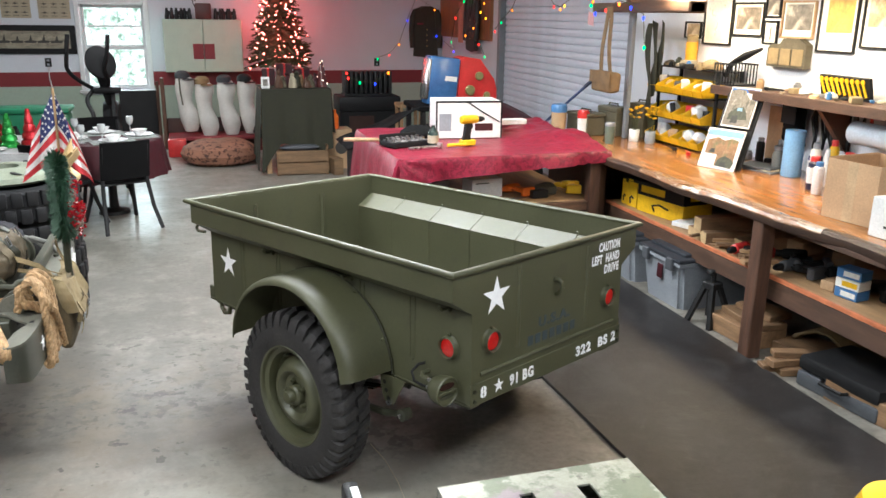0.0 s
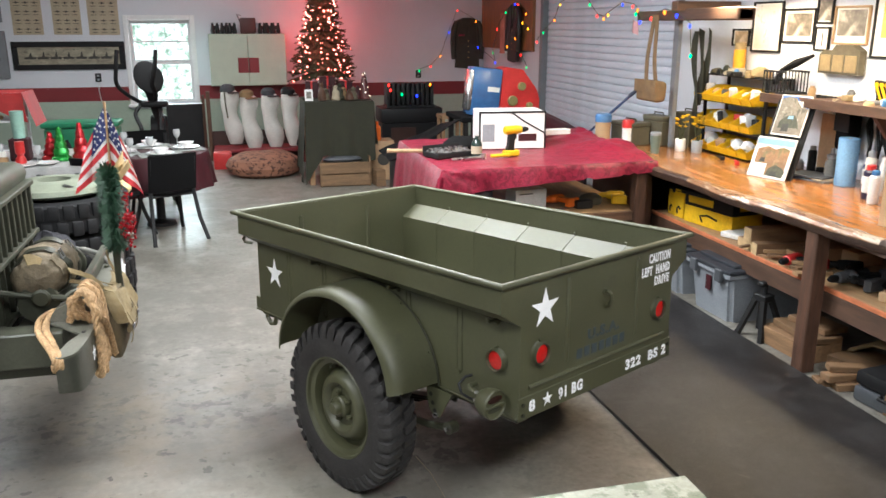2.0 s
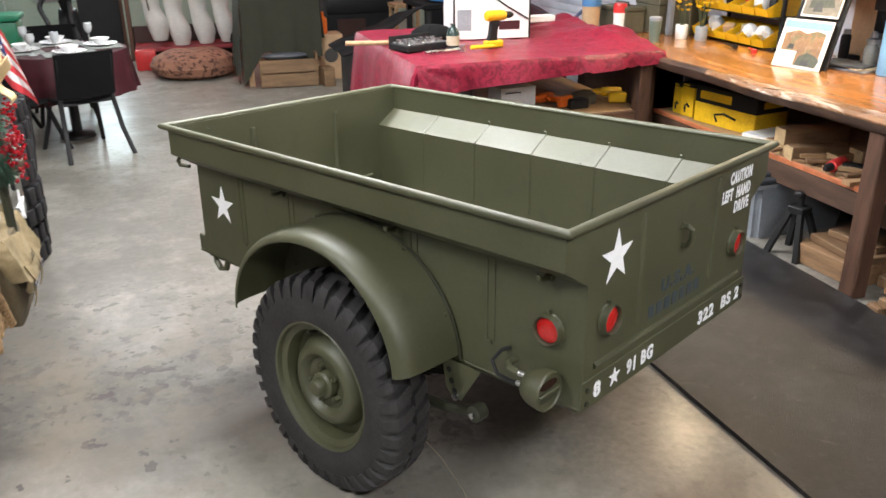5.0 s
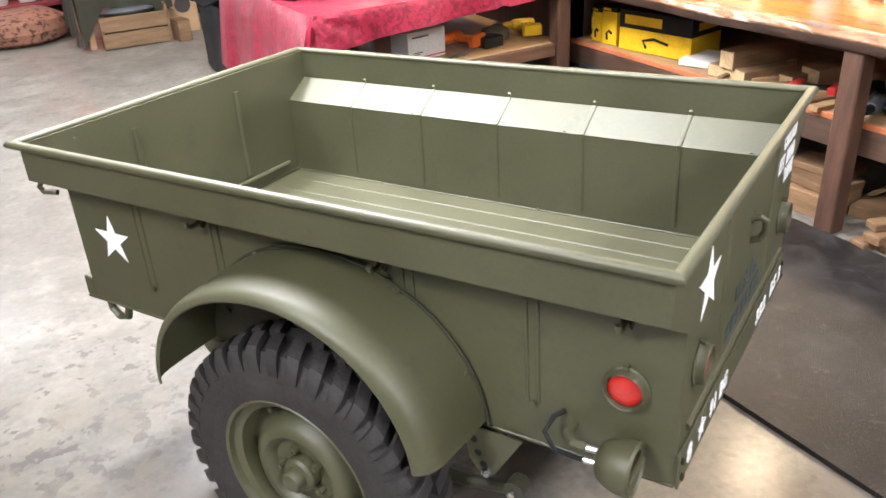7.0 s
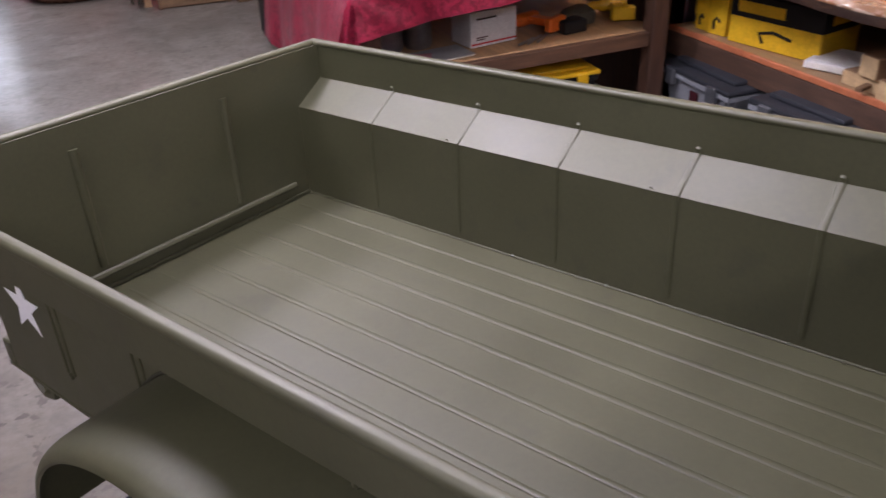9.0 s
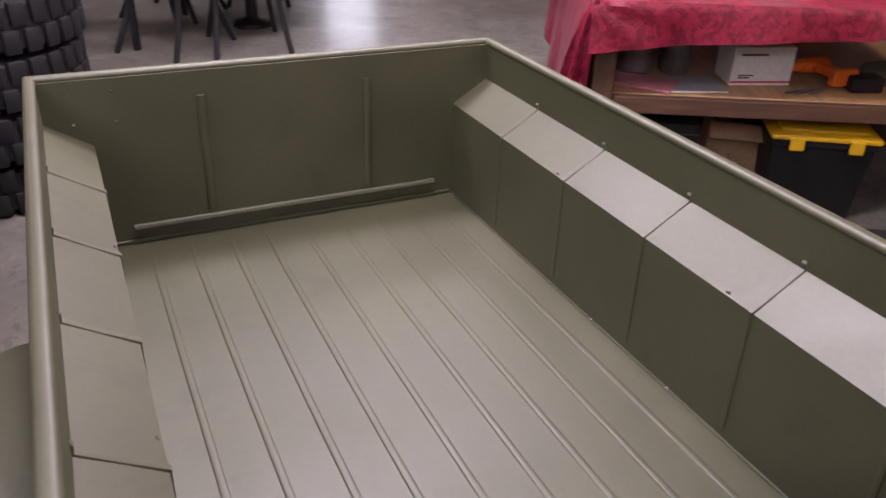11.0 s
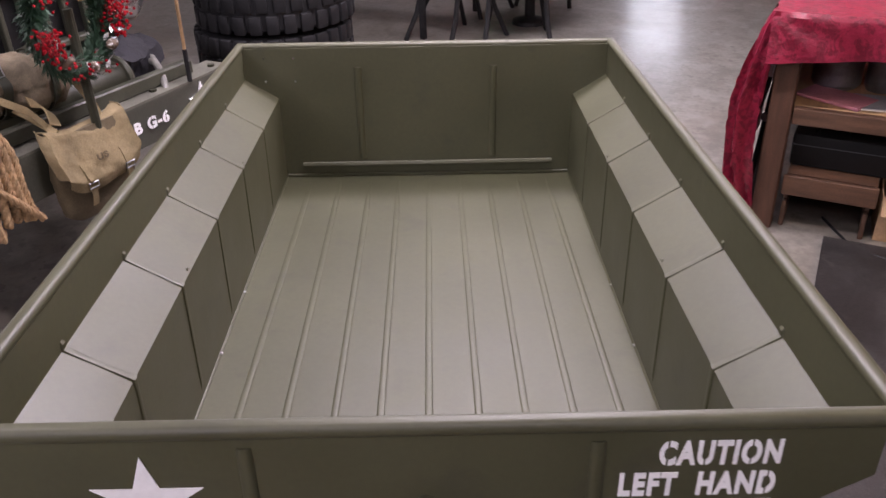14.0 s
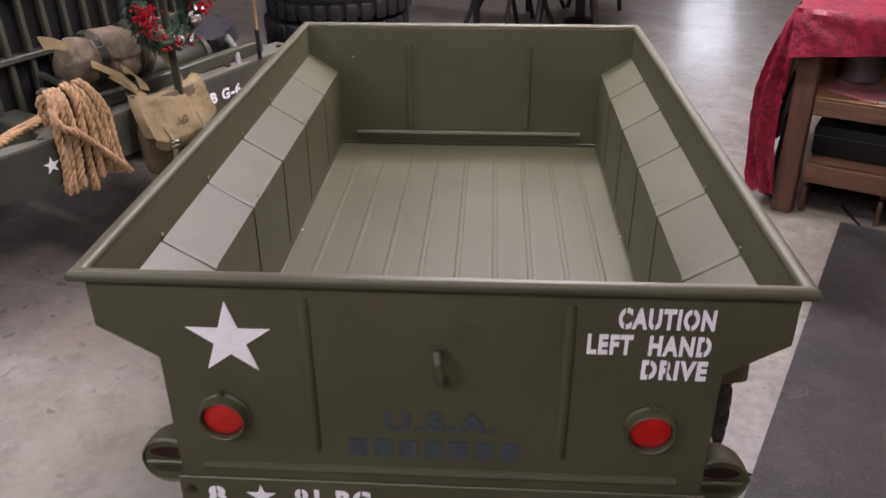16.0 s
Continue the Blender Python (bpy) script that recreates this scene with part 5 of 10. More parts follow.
def oddment(x, y, z, s, mt, label, cat, shape=0, turn=0):
    bm = bm_new()
    if shape == 0:
        box(bm, -s, s, -s * 0.7, s * 0.7, 0, s * 0.9, s * 0.12, 2)
    elif shape == 1:
        lathe(bm, [(0, 0), (s * 0.6, 0), (s * 0.62, s * 0.1), (s * 0.6, s * 1.2), (s * 0.4, s * 1.35), (s * 0.38, s * 1.6), (0, s * 1.62)], 18)
    elif shape == 2:
        tube(bm, [(-s * 1.4, 0, s * 0.22), (-s * 0.2, 0, s * 0.25), (s * 0.5, s * 0.1, s * 0.25), (s * 1.4, s * 0.15, s * 0.22)], s * 0.2, 10, radii=[s * 0.2, s * 0.2, s * 0.12, s * 0.1])
        box(bm, -s * 1.5, -s * 0.9, -s * 0.28, s * 0.28, 0, s * 0.5, s * 0.08)
    else:
        lathe(bm, [(0, 0), (s, 0), (s * 1.05, s * 0.2), (s * 0.9, s * 0.6), (s * 0.5, s * 0.8), (0, s * 0.85)], 14)
        for v in bm.verts:
            v.co += s * 0.22 * Vector(noise.noise_vector(v.co / s * 1.6))
            v.co.z = max(0, v.co.z)
    solid(name_of(cat), bm, mt, label, cat, pose(x, y, z, 0, 0, turn))


def name_of(cat):
    return cat.replace(" ", "_")


oddment(2.64, 3.4, 1.536, 0.045, olive_dark, "dark turned metal finial on the rack", "ornament", 1)
oddment(2.66, 3.28, 1.536, 0.06, aged_paper, "tan paper box on the rack", "paper box", 0, 10)
oddment(2.62, 2.92, 1.536, 0.085, canvas, "rumpled khaki canvas pouch on the rack", "pouch", 3, 30)
oddment(2.6, 3.48, 1.536, 0.05, olive_canvas, "rolled olive cloth on the rack", "cloth", 3)
oddment(2.58, 3.16, 1.536, 0.035, blue_plastic, "small blue jar on the rack", "jar", 1)
can = thing("yellow_canister", "tall orange-yellow canister with a dark lid", "canister", pose(2.7, 3.32, 1.536))
part("body", lathe(bm_new(), [(0, 0), (0.05, 0), (0.05, 0.2), (0, 0.2)], 24), surf("amber plastic", (0.75, 0.33, 0.02), 0.35), can)
part("lid", lathe(bm_new(), [(0, 0.2), (0.046, 0.2), (0.046, 0.25), (0.03, 0.26), (0, 0.26)], 24), canvas, can)
cr = thing("tool_crate", "small black wire crate with tools", "crate", pose(2.64, 2.62, 1.442))
part("floor_pan", boxed(-0.1, 0.1, -0.13, 0.13, 0, 0.012, 0.002), black_metal, cr)
for x in (-0.096, 0.096):
    part("top_rail", boxed(x - 0.006, x + 0.006, -0.135, 0.13, 0.15, 0.165, 0.002), black_metal, cr)
    for k in range(8):
        part("wire", boxed(x - 0.004, x + 0.004, -0.13 + k * 0.036, -0.122 + k * 0.036, 0.008, 0.155, 0.0015), black_metal, cr)
bm = bm_new()
tube(bm, [(0, -0.28, 0.28), (0, -0.1, 0.22), (0, 0.05, 0.16), (0, 0.12, 0.06)], 0.02, 8, radii=[0.012, 0.03, 0.02, 0.02])
part("brush", bm, black_plastic, cr, "black long-bristled brush")
hb = thing("hip_bag", "flat olive canvas pouch hung on the wall", "pouch", pose(2.76, 2.2, 1.6))
bm = bm_new()
prism(bm, [(-0.2, 0.0), (0.2, 0.0), (0.2, 0.13), (0.16, 0.16), (0.08, 0.16), (0.04, 0.2), (-0.12, 0.2), (-0.2, 0.16)], -0.025, 0.03, "x")
part("pocket", bm, olive_canvas, hb)
for k in range(3):
    part("flap", boxed(-0.032, -0.026, -0.18 + k * 0.125, -0.07 + k * 0.125, 0.015, 0.13, 0.003), canvas, hb)
wr = thing("wrench_set", "yellow boxed tool set standing on the shelf", "tool set", pose(2.72, 1.55, 1.442, 0, -14, 0))
part("tray", boxed(-0.012, 0.012, -0.22, 0.22, 0, 0.15, 0.004), black_plastic, wr)
for k in range(9):
    bm = bm_new()
    tube(bm, [(-0.018, -0.19 + k * 0.045, 0.03), (-0.018, -0.165 + k * 0.045, 0.12)], 0.008, 6)
    lathe(bm, [(0, 0), (0.016, 0), (0.016, 0.012), (0, 0.012)], 10, pose(-0.02, -0.165 + k * 0.045, 0.125, 0, 90, 0))
    part("tool", bm, yellow, wr)
for i in range(44):
    y = rnd.uniform(-0.3, 2.36)
    sh = rnd.choice((0, 1, 2, 3, 3))
    mt = rnd.choice(clutter_mats)
    nm = {0: ("box", "small box among the parts on the shelf"), 1: ("jar", "small jar among the parts on the shelf"), 2: ("hand tool", "hand tool lying on the shelf"), 3: ("rag bundle", "crumpled bundle lying on the shelf")}[sh]
    oddment(rnd.uniform(2.5, 2.72), y, 1.442, rnd.uniform(0.025, 0.05), mt, nm[1], nm[0], sh, rnd.uniform(0, 360))
for i in range(30):
    y = rnd.choice((rnd.uniform(2.2, 2.65), rnd.uniform(1.0, 2.2), rnd.uniform(-0.5, 0.3)))
    sh = rnd.choice((0, 1, 2, 3))
    nm = {0: ("box", "small box at the back of the bench"), 1: ("jar", "small jar at the back of the bench"), 2: ("hand tool", "hand tool lying on the bench"), 3: ("rag bundle", "crumpled rag on the bench")}[sh]
    oddment(rnd.uniform(2.62, 2.75), y, 0.901, rnd.uniform(0.03, 0.05), rnd.choice(clutter_mats), nm[1], nm[0], sh, rnd.uniform(0, 360))
oddment(2.36, 2.72, 0.901, 0.06, red_paint, "red-handled tool at the rack's foot", "hand tool", 2, 60)
oddment(2.36, 2.95, 0.901, 0.06, black_plastic, "black-handled tool at the rack's foot", "hand tool", 2, 75)
# more odds and ends along the rack's top and in its bins
for i in range(22):
    sh = rnd.choice((0, 1, 2, 3, 3))
    nm = {0: ("box", "small box among the clutter on the rack"), 1: ("jar", "small jar among the clutter on the rack"), 2: ("hand tool", "hand tool lying on the rack"), 3: ("rag bundle", "crumpled bundle lying on the rack")}[sh]
    oddment(rnd.uniform(2.5, 2.72), rnd.uniform(2.74, 3.52), 1.536, rnd.uniform(0.02, 0.042), rnd.choice(clutter_mats), nm[1], nm[0], sh, rnd.uniform(0, 360))
# dark hoses and straps that hang below the shelf
for k in range(7):
    bm = bm_new()
    y = 1.5 + 0.085 * k
    tube(bm, [(2.77, y, 1.385), (2.74, y + rnd.uniform(-0.03, 0.03), 1.28), (2.73, y + rnd.uniform(-0.05, 0.05), 1.16), (2.75, y + rnd.uniform(-0.05, 0.05), 1.08), (2.76, y + rnd.uniform(-0.04, 0.06), 1.2), (2.775, y + 0.03, 1.385)], rnd.uniform(0.008, 0.014), 7)
    solid("hose_loop", bm, rnd.choice((black_plastic, black_metal, olive_dark, rubber)), "dark loop of hose hanging under the shelf", "hose", group="hoses under the shelf")
# paper roll on a holder under the shelf
ph = thing("roll_holder", "white paper roll on a holder under the shelf", "paper roll", pose(2.62, 1.05, 1.26))
bm = bm_new()
cyl(bm, (0, -0.28, 0), (0, 0.28, 0), 0.07, seg=28)
part("roll", bm, surf("pale blue tissue", (0.5, 0.58, 0.66), 0.85), ph)
for yy in (-0.3, 0.3):
    part("arm", boxed(-0.015, 0.015, yy - 0.006, yy + 0.006, -0.03, 0.145, 0.002), dull_steel, ph)
# pliers on hooks
for k in range(4):
    bm = bm_new()
    for d in (-1, 1):
        tube(bm, [(2.76, 1.35 + 0.06 * k, 1.36), (2.755, 1.35 + 0.06 * k + d * 0.012, 1.28), (2.75, 1.35 + 0.06 * k + d * 0.02, 1.18)], 0.007, 6)
    solid("pliers", bm, rnd.choice((black_plastic, red_paint, dull_steel)), "pliers hanging under the shelf", "pliers", group="pliers on hooks")


# ---- on the bench's lower shelf ----
def tool_carton(x, y, w, d, h, turn, blk=0.45):
    c = thing("tool_carton", "yellow and black power tool carton", "box", pose(x, y, 0.503, 0, 0, turn), "tool cartons on the shelf")
    part("carton", boxed(-d / 2, d / 2, -w / 2, w / 2, 0, h, 0.002), yellow_card, c)
    part("black_band", boxed(-d / 2 - 0.001, d / 2 + 0.001, -w / 2 - 0.001, w / 2 + 0.001, h * (1 - blk), h + 0.001, 0.002), black_plastic, c, "black printed band")
    part("print", boxed(-d / 2 - 0.0022, -d / 2 - 0.001, -w * 0.1, w * 0.42, h * (1 - blk * 0.75), h * (1 - blk * 0.25)), yellow, c, "yellow logo bar")
    part("print", boxed(-w * 0.16, w * 0.2, -w / 2 - 0.0022, -w / 2 - 0.001, h * (1 - blk * 0.7), h * (1 - blk * 0.3)), yellow, c, "yellow logo bar")
    bm = bm_new()
    tube(bm, [(-d / 2 - 0.001, -w * 0.2, h * 0.3), (-d / 2 - 0.001, 0, h * 0.38), (-d / 2 - 0.001, w * 0.15, h * 0.3), (-d / 2 - 0.001, w * 0.1, h * 0.12)], 0.008, 6)
    part("picture", bm, black_plastic, c, "small dark tool picture")


tool_carton(2.07, 2.4, 0.5, 0.28, 0.23, 10)
tool_carton(2.02, 2.74, 0.12, 0.24, 0.22, 6, 0.12)
tool_carton(2.02, 2.845, 0.08, 0.24, 0.2, 2, 0.12)
tool_carton(2.06, 2.915, 0.06, 0.24, 0.17, 0, 0.9)
bd = thing("ring_binder", "white ring binder lying flat", "binder", pose(2.06, 2.03, 0.503, 0, 0, 20))
part("cover", boxed(-0.13, 0.13, -0.15, 0.15, 0, 0.035, 0.004), white_plastic, bd)
part("pages", boxed(-0.132, 0.125, -0.14, 0.14, 0.006, 0.029), paper, bd)
part("sheet", boxed(-0.1, 0.12, -0.12, 0.14, 0.0355, 0.037), paper, bd)
# block sides darker, cut ends paler: light from the west put into colours
dark_pine = surf("dark pine", (0.23, 0.135, 0.07), 0.65, var=0.3, scale=3, stretch=(9, 1, 9), grain=0.2, gscale=60, randomize=0.3)
lit_end_grain = surf("lit end grain", (0.52, 0.37, 0.2), 0.7, var=0.2, scale=25)
woods = [(2.06, 1.74, 0.098, 0.42, 0.088, 84, 0.566), (1.98, 1.62, 0.085, 0.3, 0.08, 76, 0.502), (2.14, 1.5, 0.09, 0.3, 0.06, 88, 0.502), (2.07, 1.78, 0.22, 0.4, 0.062, 88, 0.502), (2.24, 1.42, 0.12, 0.3, 0.09, 80, 0.502)]
for x, y, w, l, h, a, z in woods:
    tbk = thing("timber_block", "sawn pine block with a brightened cut end on the shelf", "wood block", pose(x, y, z, 0, 0, a), "pine offcuts")
    part("block", boxed(-w / 2, w / 2, -l / 2, l / 2, 0, h, 0.004), dark_pine, tbk)
    part("cut_end", boxed(-w / 2 + 0.003, w / 2 - 0.003, l / 2, l / 2 + 0.002, 0.003, h - 0.003), lit_end_grain, tbk, "brightened cut end")
rw = random.Random(23)
for k in range(16):
    l, w, h = rw.uniform(0.1, 0.24), rw.uniform(0.025, 0.06), rw.uniform(0.012, 0.024)
    solid("timber_offcut", boxed(-w / 2, w / 2, -l / 2, l / 2, 0, h, 0.002), dark_pine if k % 3 else pine, "thin pine offcut on the shelf", "wood offcut", pose(rw.uniform(1.9, 2.0), 1.18 + 0.045 * k, 0.502 + 0.024 * (k % 2), 0, 0, rw.uniform(35, 120)), "pine offcuts")


def power_drill(m, body, dark, label, group=""):
    d = thing("power_drill", label, "drill", m, group)
    bm = bm_new()
    lathe(bm, [(0, -0.09), (0.028, -0.088), (0.034, -0.07), (0.034, 0.02), (0.03, 0.05), (0.024, 0.055), (0, 0.055)], 18, pose(0, 0, 0.2, 0, 90, 0))
    part("motor", bm, body, d)
    bm = bm_new()
    lathe(bm, [(0, 0.055), (0.022, 0.055), (0.022, 0.09), (0.012, 0.115), (0, 0.115)], 14, pose(0, 0, 0.2, 0, 90, 0))
    part("chuck", bm, dark, d)
    bm = bm_new()
    prism(bm, [(-0.05, 0.18), (0.0, 0.18), (-0.012, 0.07), (-0.01, 0.045), (-0.075, 0.045), (-0.062, 0.08)], -0.018, 0.018, "y")
    part("grip", bm, dark, d)
    part("battery", boxed(-0.09, 0.03, -0.035, 0.035, 0.0, 0.046, 0.008), body, d)
    part("trigger", boxed(0.0, 0.014, -0.008, 0.008, 0.13, 0.17, 0.003), dark, d)
    return d


for k, (x, y, a, b) in enumerate(((1.98, 1.2, 200, red_paint), (2.05, 1.02, 150, black_plastic), (2.0, 0.8, 190, dark_grey_plastic), (2.12, 0.62, 170, black_plastic), (2.2, 0.9, 240, dark_grey_plastic), (2.1, 0.38, 160, black_plastic))):
    power_drill(pose(x, y, 0.54, 90, 0, a), b, black_plastic, "cordless tool lying on its side on the shelf", "tools on the shelf")
for k in range(3):
    bx = thing("spares_box", "small blue and yellow spares carton", "box", pose(1.99, 0.52, 0.503 + 0.055 * k, 0, 0, 8 + 3 * k), "stacked spares cartons")
    part("carton", boxed(-0.05, 0.05, -0.07, 0.07, 0, 0.052, 0.002), blue_plastic if k != 1 else paper, bx)
    part("label", boxed(-0.0512, -0.05, -0.06, 0.03, 0.012, 0.04), yellow if k % 2 else paper, bx)
oddment(2.0, 0.66, 0.503, 0.06, cardboard, "small open cardboard box on the shelf", "box", 0, 10)
oddment(2.35, 1.3, 0.503, 0.1, cardboard, "brown carton at the back of the shelf", "box", 0, 4)
oddment(2.4, 0.95, 0.503, 0.11, cardboard, "brown carton at the back of the shelf", "box", 0, 12)
oddment(2.4, 0.5, 0.503, 0.1, yellow_card, "yellow carton at the back of the shelf", "box", 0, 3)


# ---- on the floor under the bench ----
def tote(x, y, turn, w, d, h):
    t = thing("storage_tote", "grey plastic storage tote with a dark latched lid", "storage bin", pose(x, y, 0.0, 0, 0, turn), "totes under the bench")
    bm = bm_new()
    vs = []
    for z, k in ((0.0, 0.86), (h * 0.78, 0.97), (h * 0.8, 1.03), (h * 0.86, 1.03)):
        vs.append([bm.verts.new((sx * d / 2 * k, sy * w / 2 * k, z)) for sx, sy in ((-1, -1), (1, -1), (1, 1), (-1, 1))])
    for u, v in zip(vs, vs[1:]):
        for i in range(4):
            bm.faces.new((u[i], u[(i + 1) % 4], v[(i + 1) % 4], v[i]))
    bm.faces.new(vs[0][::-1])
    bm.faces.new(vs[-1])
    bmesh.ops.bevel(bm, geom=[e for e in bm.edges if abs(e.verts[0].co.z - e.verts[1].co.z) > 0.05], offset=0.03, segments=3, affect="EDGES")
    part("tub", bm, grey_plastic, t)
    bm = boxed(-d / 2 * 1.05, d / 2 * 1.05, -w / 2 * 1.05, w / 2 * 1.05, h * 0.865, h * 0.94, 0.018, 2)
    box(bm, -d / 2 * 0.85, d / 2 * 0.85, -w / 2 * 0.85, w / 2 * 0.85, h * 0.935, h, 0.02, 2)
    part("lid", bm, surf("blue-black plastic", (0.03, 0.034, 0.042), 0.45) if "blue-black plastic" not in MATS else MATS["blue-black plastic"], t)
    for yy in (-0.3, 0.3):
        part("latch", boxed(-d / 2 * 1.09, -d / 2 * 1.0, yy * w - 0.035, yy * w + 0.035, h * 0.7, h * 0.92, 0.006), dark_grey_plastic, t)
    part("sticker", boxed(-d / 2 * 0.985, -d / 2 * 0.965, -0.03, 0.03, h * 0.45, h * 0.7), dark_red_cloth, t, "small dark red printed label")


tote(2.08, 1.97, 2, 0.49, 0.74, 0.4)
tote(2.08, 2.6, -3, 0.56, 0.74, 0.38)


def jack_stand(x, y):
    j = thing("jack_stand", "black steel axle stand under the bench", "jack stand", pose(x, y, 0.0, 0, 0, 15) @ Matrix.Diagonal((0.95, 0.95, 0.95, 1)))
    for sx, sy in ((-1, -1), (1, -1), (1, 1), (-1, 1)):
        bm = bm_new()
        tube(bm, [(sx * 0.11, sy * 0.1, 0.0), (sx * 0.035, sy * 0.035, 0.26)], 0.022, 4)
        part("leg", bm, black_metal, j)
    part("foot_plate", boxed(-0.12, 0.12, -0.11, -0.09, 0, 0.012), black_metal, j)
    part("collar", boxed(-0.05, 0.05, -0.05, 0.05, 0.25, 0.3, 0.006), black_metal, j)
    bm = bm_new()
    cyl(bm, (0, 0, 0.2), (0, 0, 0.37), 0.02, seg=12)
    box(bm, -0.05, 0.05, -0.025, 0.025, 0.36, 0.39, 0.008)
    part("ratchet_post", bm, black_metal, j)


jack_stand(1.83, 1.5)
for i, (x, y, w, l, h, z, a) in enumerate(((1.92, 1.24, 0.26, 0.42, 0.11, 0, 4), (1.95, 1.22, 0.22, 0.38, 0.04, 0.112, -4), (2.02, 1.22, 0.18, 0.3, 0.035, 0.153, 6),
                                       (1.79, 0.76, 0.08, 0.22, 0.04, 0, 78), (1.86, 0.68, 0.08, 0.24, 0.04, 0.0, 78), (1.82, 0.73, 0.08, 0.24, 0.04, 0.042, 88), (1.84, 0.74, 0.07, 0.2, 0.035, 0.084, 70),
                                       (1.84, 0.14, 0.06, 0.5, 0.12, 0, 8), (2.15, 0.75, 0.3, 0.6, 0.06, 0, 12))):
    solid("timber_offcut", boxed(-w / 2, w / 2, -l / 2, l / 2, 0, h, 0.004), dark_pine, "sawn pine offcut on the floor under the bench", "wood offcut", pose(x, y, z + 0.0005, 0, 0, a), "pine offcuts")
bm = bm_new()
for k in range(2):
    sheet(bm, lambda u, v: (2.1 + 0.5 * u, 0.5 + 0.55 * v, 0.05 + 0.26 * math.sin(math.pi * v) * (0.5 + 0.5 * u) + 0.02 * noise.noise((u * 6, v * 6, k))), 14, 14, 0.01)
solid("canvas_tarp", bm, canvas, "heaped tan canvas tarpaulin under the bench", "tarpaulin", kind="stuff")
tc_ = thing("tool_case", "black plastic power tool case on the floor", "case", pose(1.98, 0.34, 0.0, 0, 0, 6))
part("base", boxed(-0.2, 0.2, -0.26, 0.26, 0.0, 0.09, 0.02, 2), dark_grey_plastic, tc_)
part("lid", boxed(-0.2, 0.2, -0.26, 0.26, 0.094, 0.18, 0.025, 2), black_plastic, tc_)
bm = bm_new()
tube(bm, [(-0.2, -0.08, 0.09), (-0.235, -0.07, 0.09), (-0.235, 0.07, 0.09), (-0.2, 0.08, 0.09)], 0.01, 8)
part("handle", bm, black_plastic, tc_)

# ---- cloth-covered table at the bench end ----
tb = thing("side_table", "rough timber table with two shelves under a red cloth", "table")
TX0, TX1, TY0, TY1, TZ = 0.06, 1.66, 2.77, 4.3, 0.93
part("tabletop", boxed(TX0 - 0.02, TX1, TY0 - 0.02, TY1, TZ - 0.05, TZ, 0.004), pine, tb)
for x, y in ((TX0 + 0.05, TY0 + 0.05), (TX1 - 0.06, TY0 + 0.05), (TX0 + 0.05, TY1 - 0.06), (TX1 - 0.06, TY1 - 0.06)):
    part("leg", boxed(x - 0.045, x + 0.045, y - 0.045, y + 0.045, 0, TZ - 0.05, 0.005), old_wood, tb)
part("rail", boxed(TX0 + 0.1, TX1 - 0.11, TY0 + 0.02, TY0 + 0.06, 0.48, 0.55, 0.004), old_wood_x, tb)
part("shelf_board", boxed(TX0 + 0.02, TX1 - 0.03, TY0 + 0.062, TY1 - 0.12, 0.528, 0.552, 0.003), pine, tb)

def cloth_top(u, v):
    x, y = TX0 - 0.03 + (TX1 + 0.04 - TX0 + 0.03) * u, TY0 - 0.03 + (TY1 - TY0 + 0.04) * v
    n = (noise.noise((x * 2.2, y * 2.2, 1)) * 0.008 + noise.noise((x * 7, y * 7, 2)) * 0.004) * min(1.0, 7 * v, 9 * u)
    bump_ = 0.1 * max(0, min(1, (x - 1.0) / 0.5)) * max(0, min(1, (y - 2.8) / 0.35)) * (0.62 + 0.6 * noise.noise((x * 2.3, y * 2.3, 7)) + 0.22 * noise.noise((x * 9, y * 9, 2)))
    return (x, y, TZ + 0.014 + abs(n) + max(0, bump_))


def cloth_front(u, v):
    x = TX0 - 0.03 + (TX1 + 0.07 - TX0) * u
    hem = 0.745 + 0.135 * u + 0.012 * math.sin(5 * u)
    z = TZ + 0.014 - (TZ + 0.014 - hem) * v
    fold = 0.014 * v * math.sin(x * 11 + 0.6) + 0.004 * v * math.sin(x * 29)
    d = math.hypot(x - TX0, 0.19 * v)
    fold += 0.011 * math.sin(11 * math.atan2(0.19 * v, x - TX0 + 0.05)) * min(1.0, d * 9) * math.exp(-6 * d)  # creases that run from the corner
    return (x, TY0 - 0.034 - 0.02 * math.sqrt(v) - fold, z)


def cloth_side(u, v):
    y = TY0 - 0.03 + (TY1 - TY0 + 0.04) * u
    hem = 0.09 + 0.3 * u + 0.03 * math.sin(9 * u)
    z = TZ + 0.014 - (TZ + 0.014 - hem) * v
    fold = 0.035 * v * math.sin(y * 9) + 0.018 * v * math.sin(y * 23)
    belly = 0.1 * math.sin(math.pi * min(1.0, 0.15 + 0.85 * v) ** 0.9) * math.exp(-5 * u) * v ** 0.5
    return (TX0 - 0.036 - 0.02 * math.sqrt(v) - 0.05 * v - 0.6 * fold * min(1, 4 * u) - belly, y + 0.03 * v * (1 - u), z)


bm = bm_new()
sheet(bm, cloth_top, 80, 60)
sheet(bm, cloth_front, 60, 10)
sheet(bm, cloth_side, 50, 24)


